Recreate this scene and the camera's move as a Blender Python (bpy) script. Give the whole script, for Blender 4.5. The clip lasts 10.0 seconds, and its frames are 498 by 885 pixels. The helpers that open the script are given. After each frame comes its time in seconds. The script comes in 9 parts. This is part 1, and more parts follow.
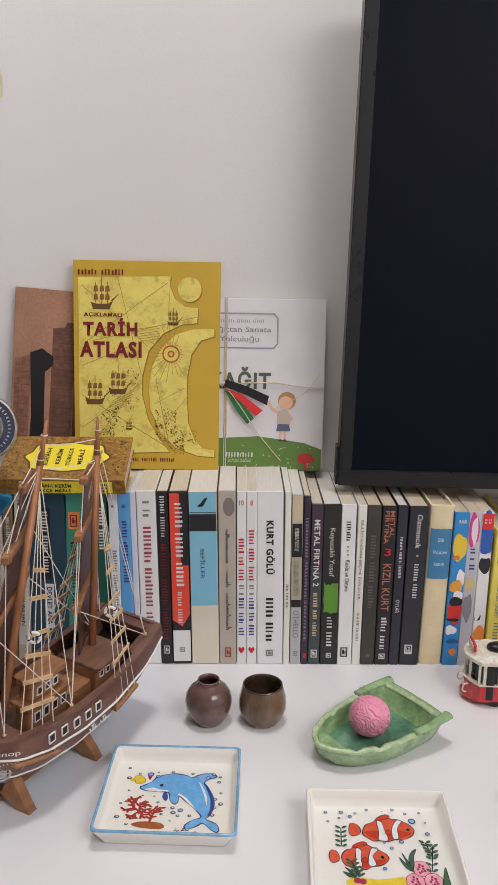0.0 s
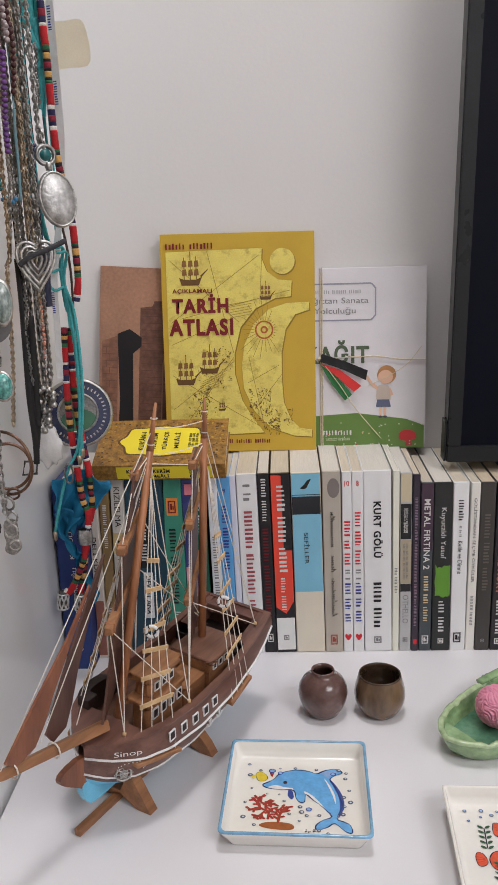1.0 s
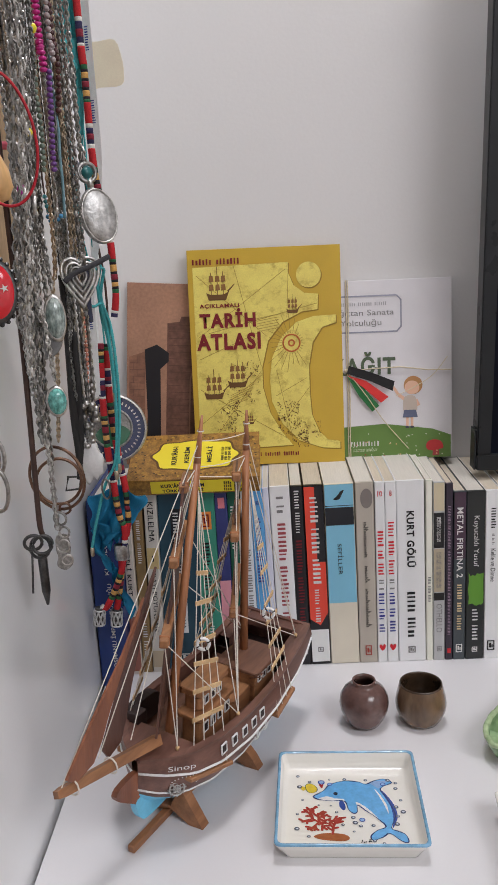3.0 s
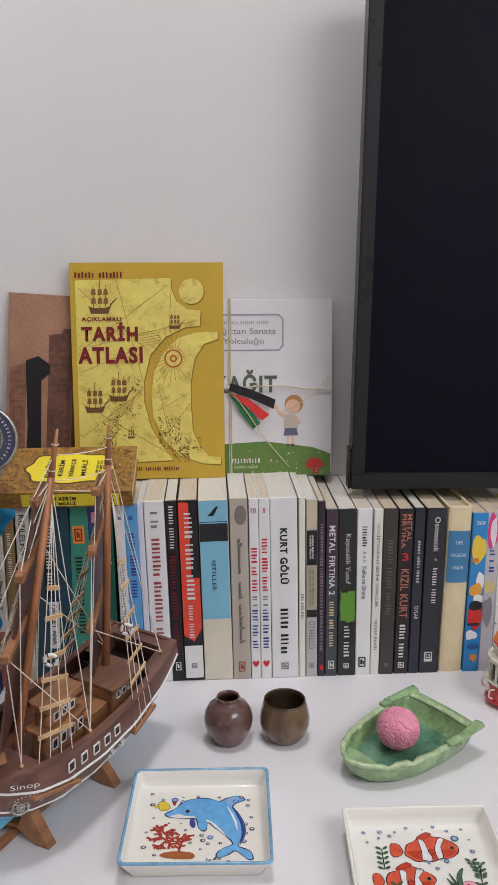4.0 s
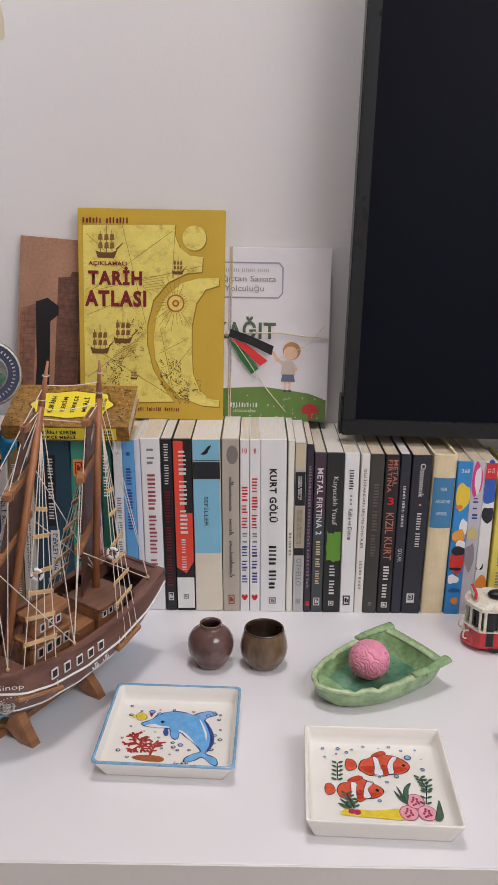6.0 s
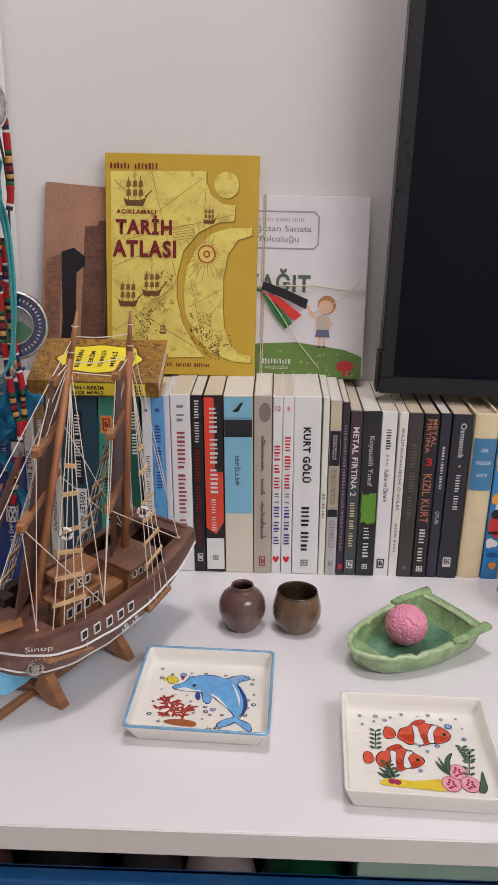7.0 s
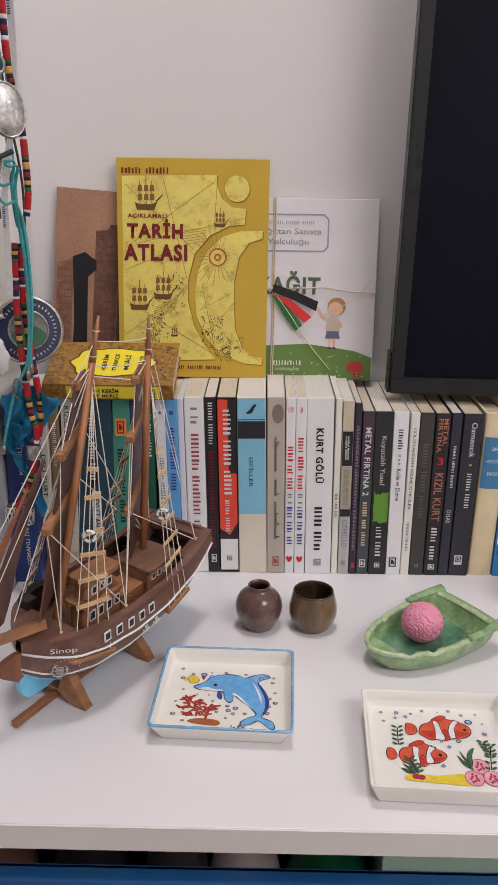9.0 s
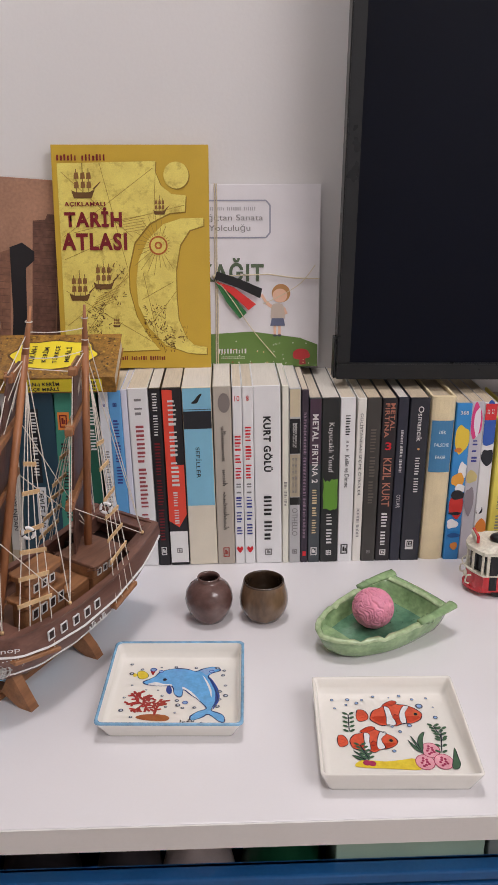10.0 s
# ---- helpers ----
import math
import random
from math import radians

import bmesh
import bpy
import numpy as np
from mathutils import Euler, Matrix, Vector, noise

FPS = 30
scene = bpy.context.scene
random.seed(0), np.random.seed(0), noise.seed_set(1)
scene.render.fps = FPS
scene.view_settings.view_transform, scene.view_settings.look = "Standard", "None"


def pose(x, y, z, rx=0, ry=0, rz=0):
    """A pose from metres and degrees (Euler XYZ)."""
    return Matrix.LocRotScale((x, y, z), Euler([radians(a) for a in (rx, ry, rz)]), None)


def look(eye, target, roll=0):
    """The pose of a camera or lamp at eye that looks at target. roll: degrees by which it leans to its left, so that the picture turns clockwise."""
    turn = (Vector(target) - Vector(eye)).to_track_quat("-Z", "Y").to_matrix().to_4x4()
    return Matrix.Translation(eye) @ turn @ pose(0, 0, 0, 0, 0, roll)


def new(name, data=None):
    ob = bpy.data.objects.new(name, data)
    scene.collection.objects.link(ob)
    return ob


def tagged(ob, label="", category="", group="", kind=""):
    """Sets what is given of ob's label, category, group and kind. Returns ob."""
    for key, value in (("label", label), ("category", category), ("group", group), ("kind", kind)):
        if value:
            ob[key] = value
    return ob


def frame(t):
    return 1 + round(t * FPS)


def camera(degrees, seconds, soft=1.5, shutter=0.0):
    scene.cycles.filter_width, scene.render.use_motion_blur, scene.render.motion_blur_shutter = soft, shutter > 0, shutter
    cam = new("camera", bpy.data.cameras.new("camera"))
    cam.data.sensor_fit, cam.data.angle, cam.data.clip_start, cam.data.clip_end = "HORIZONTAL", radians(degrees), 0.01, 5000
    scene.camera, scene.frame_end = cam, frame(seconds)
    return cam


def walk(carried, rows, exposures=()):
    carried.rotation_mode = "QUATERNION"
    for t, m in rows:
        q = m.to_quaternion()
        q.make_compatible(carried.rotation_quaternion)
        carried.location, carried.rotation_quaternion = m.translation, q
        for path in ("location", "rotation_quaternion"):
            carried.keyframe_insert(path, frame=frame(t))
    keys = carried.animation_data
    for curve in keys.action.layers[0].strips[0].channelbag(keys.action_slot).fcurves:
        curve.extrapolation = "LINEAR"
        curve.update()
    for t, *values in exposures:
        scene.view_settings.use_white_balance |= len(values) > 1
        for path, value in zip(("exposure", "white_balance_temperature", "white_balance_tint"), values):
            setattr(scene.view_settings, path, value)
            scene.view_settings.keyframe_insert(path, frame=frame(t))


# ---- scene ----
cam = camera(33.6, 10.0)
PATH = [
    (0, (-0.024, -0.868, 1.235), (-0.001, 1.071, 0.746), 0.6),
    (0.5, (-0.05, -0.845, 1.223), (-0.125, 1.083, 0.697), -0.8),
    (1, (-0.082, -0.826, 1.224), (-0.176, 1.099, 0.689), -2.1),
    (1.5, (-0.125, -0.818, 1.22), (-0.226, 1.108, 0.692), -2.7),
    (2, (-0.146, -0.826, 1.218), (-0.252, 1.102, 0.697), -2.9),
    (2.2, (-0.146, -0.831, 1.221), (-0.251, 1.099, 0.704), -2.9),
    (3.3, (-0.117, -0.833, 1.223), (-0.14, 1.11, 0.747), -2.7),
    (3.5, (-0.109, -0.834, 1.224), (-0.085, 1.112, 0.76), -2.0),
    (4, (-0.064, -0.835, 1.222), (0.026, 1.108, 0.756), -0.6),
    (4.5, (-0.01, -0.847, 1.214), (0.047, 1.081, 0.685), -1.1),
    (5, (0.002, -0.875, 1.216), (0.006, 1.046, 0.661), -1.3),
    (5.2, (-0.002, -0.887, 1.211), (0.008, 1.045, 0.693), -0.9),
    (6.3, (-0.011, -0.862, 1.212), (-0.038, 1.048, 0.621), 1.0),
    (6.5, (-0.012, -0.851, 1.199), (-0.058, 1.051, 0.583), 0.8),
    (7, (-0.027, -0.848, 1.198), (-0.083, 1.044, 0.551), 0.7),
    (7.5, (-0.033, -0.853, 1.205), (-0.084, 1.042, 0.566), 0.5),
    (8, (-0.027, -0.854, 1.196), (-0.068, 1.041, 0.558), 0.4),
    (8.5, (-0.029, -0.86, 1.204), (-0.066, 1.033, 0.559), 0.3),
    (9, (-0.05, -0.856, 1.202), (-0.087, 1.036, 0.555), 0.3),
    (9.5, (-0.056, -0.854, 1.199), (-0.089, 1.039, 0.553), 0.2),
    (10, (-0.033, -0.846, 1.195), (0.021, 1.04, 0.531), -0.5),
]
# the clip's own white balance drifts slowly from cool to warm
BALANCE = [(0.0, 0.05, 6500, 9), (0.5, -0.06, 6450, 9), (1.0, 0.0, 6400, 8.5), (2.0, 0.0, 6330, 8), (4.5, -0.05, 6300, 8), (6.5, 0.0, 6550, 12), (8.5, -0.03, 6600, 12.5), (10.0, -0.03, 6600, 12.5)]
walk(cam, [(t, look(eye, target, roll)) for t, eye, target, roll in PATH], BALANCE)

# ---- world and lamps ----
world = bpy.data.worlds.new("world")
scene.world = world
world.use_nodes = True
world.node_tree.nodes["Background"].inputs[0].default_value = (0.9, 0.95, 1.0, 1)
world.node_tree.nodes["Background"].inputs[1].default_value = 0.02
scene.view_settings.exposure = 0.0


def area_lamp(name, m, sx, sy, watts, colour):
    d = bpy.data.lights.new(name, "AREA")
    d.shape, d.size, d.size_y, d.energy, d.color = "RECTANGLE", sx, sy, watts, colour
    ob = new(name, d)
    ob.matrix_world = m
    return ob


area_lamp("ceiling_lamp_light", look((0.0, -0.17, 2.52), (0.0, -0.16, 0)), 0.26, 0.26, 8.6, (1.0, 0.965, 0.985))
area_lamp("room_lamp_light", look((1.20, -1.75, 2.52), (1.20, -1.74, 0)), 1.2, 1.2, 32.8, (1.0, 0.97, 1.0))


# ---- materials ----
def lin(c):
    c = c / 255.0
    return c / 12.92 if c <= 0.04045 else ((c + 0.055) / 1.055) ** 2.4


def tone(r, g, b):
    """A base colour from the look of a surface beside a white wall."""
    return tuple(min(0.88, lin(v) * 1.28) for v in (r, g, b))


def material(name, colour, rough=0.5, metal=0.0, var=0.08, scale=40.0, grain=600.0, bump=0.05, second=None, mix=0.5,
             coat=0.0, random=0.0, spec=0.5, stretch=(1, 1, 1), rough_var=0.1, sub=0.0):
    m = bpy.data.materials.new(name)
    m.use_nodes = True
    nt = m.node_tree
    n, l = nt.nodes, nt.links
    b = n["Principled BSDF"]
    b.inputs["Roughness"].default_value = rough
    b.inputs["Metallic"].default_value = metal
    b.inputs["Specular IOR Level"].default_value = spec
    b.inputs["Coat Weight"].default_value = coat
    b.inputs["Coat Roughness"].default_value = 0.12
    if sub:
        b.inputs["Subsurface Weight"].default_value = sub
        b.inputs["Subsurface Radius"].default_value = (0.004, 0.003, 0.002)
    tc = n.new("ShaderNodeTexCoord")
    mp = n.new("ShaderNodeMapping")
    mp.inputs["Scale"].default_value = stretch
    l.new(tc.outputs["Object"], mp.inputs["Vector"])
    big = n.new("ShaderNodeTexNoise")
    big.inputs["Scale"].default_value, big.inputs["Detail"].default_value = scale, 4.0
    fine = n.new("ShaderNodeTexNoise")
    fine.inputs["Scale"].default_value, fine.inputs["Detail"].default_value = grain, 2.0
    l.new(mp.outputs["Vector"], big.inputs["Vector"])
    l.new(mp.outputs["Vector"], fine.inputs["Vector"])
    ramp = n.new("ShaderNodeMix")
    ramp.data_type = "RGBA"
    dark = tuple(c * (1 - var) for c in colour)
    light = second if second else tuple(min(0.9, c * (1 + var)) for c in colour)
    ramp.inputs["A"].default_value = (*dark, 1)
    ramp.inputs["B"].default_value = (*light, 1)
    adj = n.new("ShaderNodeMapRange")
    adj.inputs["From Min"].default_value, adj.inputs["From Max"].default_value = mix - 0.22, mix + 0.22
    l.new(big.outputs["Fac"], adj.inputs["Value"])
    l.new(adj.outputs["Result"], ramp.inputs["Factor"])
    out = ramp.outputs["Result"]
    g2 = n.new("ShaderNodeMix")
    g2.data_type = "RGBA"
    g2.blend_type = "MULTIPLY"
    g2.inputs["Factor"].default_value = min(1.0, var * 2.0)
    l.new(out, g2.inputs["A"])
    l.new(fine.outputs["Fac"], g2.inputs["B"])
    bright = n.new("ShaderNodeHueSaturation")
    bright.inputs["Value"].default_value = 1.0 + min(1.0, var * 2.0) * 0.5
    l.new(g2.outputs["Result"], bright.inputs["Color"])
    if random:
        oi = n.new("ShaderNodeObjectInfo")
        rr = n.new("ShaderNodeMapRange")
        rr.inputs["To Min"].default_value, rr.inputs["To Max"].default_value = 1 - random, 1 + random
        l.new(oi.outputs["Random"], rr.inputs["Value"])
        mu = n.new("ShaderNodeMath")
        mu.operation = "MULTIPLY"
        mu.inputs[1].default_value = 1.0 + min(1.0, var * 2.0) * 0.5
        l.new(rr.outputs["Result"], mu.inputs[0])
        l.new(mu.outputs["Value"], bright.inputs["Value"])
    l.new(bright.outputs["Color"], b.inputs["Base Color"])
    if rough_var:
        rv = n.new("ShaderNodeMapRange")
        rv.inputs["To Min"].default_value, rv.inputs["To Max"].default_value = max(0.02, rough - rough_var), min(1, rough + rough_var)
        l.new(big.outputs["Fac"], rv.inputs["Value"])
        l.new(rv.outputs["Result"], b.inputs["Roughness"])
    if bump:
        bp = n.new("ShaderNodeBump")
        bp.inputs["Strength"].default_value = bump
        bp.inputs["Distance"].default_value = 0.001
        l.new(fine.outputs["Fac"], bp.inputs["Height"])
        l.new(bp.outputs["Normal"], b.inputs["Normal"])
    return m


made_print = {}


def printed(r, g, b, rough=0.42, var=0.05):
    """Printed, slightly glossy paper or card."""
    key = (r, g, b, rough, var)
    if key not in made_print:
        made_print[key] = material("printed_card_%d_%d_%d" % (r, g, b), tone(r, g, b), rough, var=var, scale=25, grain=900, bump=0.03)
    return made_print[key]


def wood(name, colour, second, stretch=(1, 1, 10), rough=0.5, scale=60):
    return material(name, colour, rough, var=0.18, scale=scale, grain=500, bump=0.25, second=second, stretch=stretch, coat=0.1)


WALL = material("white_wall_paint", (0.78, 0.765, 0.76), 0.75, var=0.015, scale=3, grain=260, bump=0.12)
CEIL = material("ceiling_paint", (0.8, 0.79, 0.77), 0.8, var=0.02, scale=3, grain=200, bump=0.1)
FLOOR = wood("floor_laminate", (0.30, 0.20, 0.12), (0.38, 0.27, 0.17), (1, 10, 1), 0.45, 6)
MELAMINE = material("white_melamine", (0.80, 0.785, 0.80), 0.30, var=0.012, scale=8, grain=500, bump=0.02, spec=0.5, rough_var=0.05)
MELAMINE_EDGE = material("white_edge_band", (0.80, 0.785, 0.77), 0.4, var=0.02, scale=10, grain=400, bump=0.03)
PANEL = material("white_lacquer_panel", (0.88, 0.885, 0.895), 0.14, var=0.012, scale=5, grain=300, bump=0.02, rough_var=0.05, spec=0.9)
TV_PLASTIC = material("black_tv_plastic", (0.017, 0.019, 0.021), 0.30, var=0.1, scale=30, grain=700, bump=0.03, spec=0.35)
TV_SCREEN = material("dark_tv_glass", (0.0035, 0.0050, 0.0115), 0.10, var=0.12, scale=4, grain=300, bump=0.0, spec=0.13, rough_var=0.02)
PAGES = material("book_page_edges", (0.66, 0.58, 0.46), 0.85, var=0.12, scale=30, grain=900, bump=0.3, stretch=(60, 1, 1), random=0.05)
PAGES_WHITE = material("white_page_edges", (0.71, 0.67, 0.60), 0.85, var=0.07, scale=30, grain=900, bump=0.3, stretch=(60, 1, 1), random=0.04)
PAGES_OLD = material("yellowed_page_edges", (0.60, 0.50, 0.36), 0.85, var=0.14, scale=30, grain=900, bump=0.3, stretch=(60, 1, 1), random=0.05)
INK = material("black_ink", (0.012, 0.012, 0.013), 0.45, var=0.05, bump=0.0)
WHITE_INK = material("white_ink", (0.75, 0.74, 0.72), 0.45, var=0.04, bump=0.0)
GREY_INK = material("grey_ink", (0.25, 0.24, 0.24), 0.5, var=0.05, bump=0.0)
HAND_INK = material("faded_dark_ink", (0.07, 0.06, 0.055), 0.5, var=0.1, bump=0.0)
RED_INK = material("red_ink", tone(190, 30, 40), 0.45, var=0.05, bump=0.0)
MAROON_INK = material("maroon_ink", tone(110, 20, 28), 0.45, var=0.06, bump=0.0)
BLUE_INK = material("blue_ink", tone(50, 55, 130), 0.45, var=0.05, bump=0.0)


# ---- building helpers ----
def part(name, bm, mat, parent=None, label="", smooth=False, m=None):
    me = bpy.data.meshes.new(name)
    bm.normal_update()
    bm.to_mesh(me)
    bm.free()
    me.materials.append(mat)
    if smooth:
        for p in me.polygons:
            p.use_smooth = True
    ob = new(name, me)
    if parent:
        ob.parent = parent
    if m is not None:
        ob.matrix_local = m
    if label:
        tagged(ob, label)
    return ob


def thing(name, m, label, category, group="", kind=""):
    ob = new(name)
    ob.empty_display_size = 0.02
    ob.matrix_basis = m
    return tagged(ob, label, category, group, kind)


def box_bm(x0, x1, y0, y1, z0, z1, bevel=0.0, seg=2):
    bm = bmesh.new()
    bmesh.ops.create_cube(bm, size=1)
    for v in bm.verts:
        v.co = Vector((x0 + (v.co.x + 0.5) * (x1 - x0), y0 + (v.co.y + 0.5) * (y1 - y0), z0 + (v.co.z + 0.5) * (z1 - z0)))
    if bevel:
        bmesh.ops.bevel(bm, geom=bm.edges[:], offset=bevel, segments=seg, affect="EDGES", profile=0.5)
    return bm


def add_box(bm, x0, x1, y0, y1, z0, z1, m=None):
    r = bmesh.ops.create_cube(bm, size=1)["verts"]
    for v in r:
        v.co = Vector((x0 + (v.co.x + 0.5) * (x1 - x0), y0 + (v.co.y + 0.5) * (y1 - y0), z0 + (v.co.z + 0.5) * (z1 - z0)))
        if m is not None:
            v.co = m @ v.co
    return bm


def smooth_loop(points, steps=6, closed=True):
    """Catmull-Rom through a few control points."""
    pts = [Vector(p) for p in points]
    n, out = len(pts), []
    last = n if closed else n - 1
    for i in range(last):
        if closed:
            a, b, c, d = pts[i - 1], pts[i], pts[(i + 1) % n], pts[(i + 2) % n]
        else:
            a, b, c, d = pts[max(0, i - 1)], pts[i], pts[i + 1], pts[min(n - 1, i + 2)]
        for k in range(steps):
            t = k / steps
            out.append(0.5 * (2 * b + (c - a) * t + (2 * a - 5 * b + 4 * c - d) * t * t + (3 * b - 3 * c + d - a) * t ** 3))
    if not closed:
        out.append(pts[-1])
    return out


def flat_bm(points, smooth=0, thick=0.0):
    """A flat shape in its local xy plane, facing +z."""
    pts = [Vector((p[0], p[1], 0)) for p in points]
    if smooth:
        pts = smooth_loop(pts, smooth)
    bm = bmesh.new()
    f = bm.faces.new([bm.verts.new(p) for p in pts])
    f.normal_update()
    if f.normal.z < 0:
        f.normal_flip()
    if thick:
        r = bmesh.ops.extrude_face_region(bm, geom=[f])
        for v in [g for g in r["geom"] if isinstance(g, bmesh.types.BMVert)]:
            v.co.z -= thick
    bmesh.ops.triangulate(bm, faces=bm.faces[:])
    bmesh.ops.recalc_face_normals(bm, faces=bm.faces[:]) if thick else None
    return bm


def ellipse(cx, cy, rx, ry, n=16, turn=0.0):
    c, s = math.cos(turn), math.sin(turn)
    return [(cx + rx * math.cos(a) * c - ry * math.sin(a) * s, cy + rx * math.cos(a) * s + ry * math.sin(a) * c)
            for a in (2 * math.pi * i / n for i in range(n))]


def rect(x0, y0, x1, y1):
    return [(x0, y0), (x1, y0), (x1, y1), (x0, y1)]


def tube_bm(points, radius, sides=6, bm=None, closed=False, taper=None):
    """A tube along a line of points."""
    bm = bm or bmesh.new()
    pts = [Vector(p) for p in points]
    n, rings = len(pts), []
    up = Vector((0.13, 0.31, 0.94))
    for i, p in enumerate(pts):
        a = pts[i - 1] if (i or closed) else p
        b = pts[(i + 1) % n] if (i < n - 1 or closed) else p
        d = (b - a).normalized()
        s = d.cross(up)
        s = s.normalized() if s.length > 1e-4 else d.orthogonal().normalized()
        t = s.cross(d)
        r = radius if taper is None else radius + (taper - radius) * i / max(1, n - 1)
        rings.append([bm.verts.new(p + r * (math.cos(q) * s + math.sin(q) * t)) for q in (2 * math.pi * k / sides for k in range(sides))])
    for i in range(n if closed else n - 1):
        r0, r1 = rings[i], rings[(i + 1) % n]
        for k in range(sides):
            bm.faces.new((r0[k], r0[(k + 1) % sides], r1[(k + 1) % sides], r1[k]))
    if not closed:
        bm.faces.new(rings[0][::-1])
        bm.faces.new(rings[-1])
    return bm


def lathe_bm(profile, sides=40, bm=None, m=None):
    """A turned shape: profile of (radius, height) from the bottom, outside then inside."""
    bm = bm or bmesh.new()
    rings = []
    for r, z in profile:
        if r < 1e-5:
            v = bm.verts.new((0, 0, z) if m is None else m @ Vector((0, 0, z)))
            rings.append([v])
        else:
            ring = []
            for k in range(sides):
                a = 2 * math.pi * k / sides
                c = Vector((r * math.cos(a), r * math.sin(a), z))
                ring.append(bm.verts.new(c if m is None else m @ c))
            rings.append(ring)
    for a, b in zip(rings, rings[1:]):
        for k in range(sides):
            k2 = (k + 1) % sides
            if len(a) == 1 and len(b) == 1:
                continue
            if len(a) == 1:
                bm.faces.new((a[0], b[k2], b[k]))
            elif len(b) == 1:
                bm.faces.new((a[k], a[k2], b[0]))
            else:
                bm.faces.new((a[k], a[k2], b[k2], b[k]))
    return bm


def letters(body, mat, parent, m, width=None, height=None, bold=0.0, label="", name="lettering"):
    """Flat lettering, centred, sized to a box, lying in the xy plane of m."""
    cu = bpy.data.curves.new("type", "FONT")
    cu.body, cu.align_x, cu.align_y, cu.size, cu.resolution_u = body, "CENTER", "CENTER", 1.0, 3
    cu.offset = bold
    cu.space_character = 1.0 + 4.0 * bold
    tmp = new("type", cu)
    dg = bpy.context.evaluated_depsgraph_get()
    dg.update()
    me = bpy.data.meshes.new_from_object(tmp.evaluated_get(dg))
    bpy.data.objects.remove(tmp)
    bpy.data.curves.remove(cu)
    co = np.zeros(len(me.vertices) * 3)
    me.vertices.foreach_get("co", co)
    co = co.reshape(-1, 3)
    lo, hi = co.min(0), co.max(0)
    co -= (lo + hi) / 2
    sx = (width / (hi[0] - lo[0])) if width else None
    sy = (height / (hi[1] - lo[1])) if height else None
    sx, sy = sx or sy, sy or sx
    co[:, 0] *= sx
    co[:, 1] *= sy
    co[:, 2] = 0
    me.vertices.foreach_set("co", co.ravel())
    me.name = name
    me.materials.clear()
    me.materials.append(mat)
    me.update()
    ob = new(name, me)
    ob.parent = parent
    ob.matrix_local = m
    if label:
        tagged(ob, label)
    return ob


def bars(n, mat, parent, m, width, height, seed=0, name="print_bar", rows=1):
    """Lettering that is not spelled out: plain upright bars in n words, within a box."""
    rnd = random.Random(seed)
    bm = bmesh.new()
    for r in range(rows):
        y0 = -height / 2 + height / rows * r
        hh = height / rows * (0.78 if rows > 1 else 1.0)
        pitch = hh * 0.58
        count = max(n, int(width / pitch))
        pitch = width / count
        gaps = {int(count * (k + 1) / n + rnd.uniform(-0.6, 0.6)) for k in range(n - 1)} if n > 1 else set()
        for k in range(count):
            if k in gaps:
                continue
            a = -width / 2 + pitch * k
            b = a + pitch * rnd.uniform(0.34, 0.62)
            y1 = y0 + hh * rnd.choice((1.0, 1.0, 0.92, 0.8))
            bm.faces.new([bm.verts.new(p) for p in ((a, y0, 0), (b, y0, 0), (b, y1, 0), (a, y1, 0))])
    return part(name, bm, mat, parent, m=m)


# ---- the room ----
def slab(name, x0, x1, y0, y1, z0, z1, mat, label, bevel=0.0):
    ob = part(name, box_bm(x0, x1, y0, y1, z0, z1, bevel), mat)
    return tagged(ob, label, "room", kind="structure")


WY = 0.135
slab("floor", -1.7, 2.3, -2.8, WY + 0.1, -0.05, 0.0, FLOOR, "brown wood laminate floor of the room")
slab("ceiling", -1.7, 2.3, -2.8, WY + 0.1, 2.60, 2.68, CEIL, "plain white painted ceiling")
slab("wall_north", -1.7, 2.3, WY, WY + 0.1, 0.0, 2.6, WALL, "smooth white painted wall behind the desk")
slab("wall_south", -1.7, 2.3, -2.9, -2.8, 0.0, 2.6, WALL, "plain white painted wall")
slab("wall_west", -1.8, -1.7, -2.8, WY, 0.0, 2.6, WALL, "plain white painted wall")
slab("wall_east", 2.3, 2.4, -2.8, WY, 0.0, 2.6, WALL, "plain white painted wall")


def ceiling_lamp(x, y, s):
    t = thing("ceiling_lamp", pose(x, y, 2.6), "flat square white ceiling lamp", "lamp", "ceiling lamps")
    part("housing", box_bm(-s / 2, s / 2, -s / 2, s / 2, -0.06, -0.002, 0.004), MELAMINE_EDGE, t)
    return t


def wardrobe():
    t = thing("wardrobe", pose(0, 0, 0), "tall white lacquered wardrobe with a plain side panel beside the desk", "wardrobe")
    part("side_panel", box_bm(-0.348, -0.330, -0.372, WY - 0.003, 0.002, 2.25, 0.0008), PANEL, t)
    part("carcass", box_bm(-0.95, -0.349, -0.370, WY - 0.004, 0.002, 2.25), PANEL, t)
    part("door", box_bm(-0.95, -0.331, -0.396, -0.376, 0.05, 2.24, 0.0015), MELAMINE_EDGE, t, "grey-white door front")


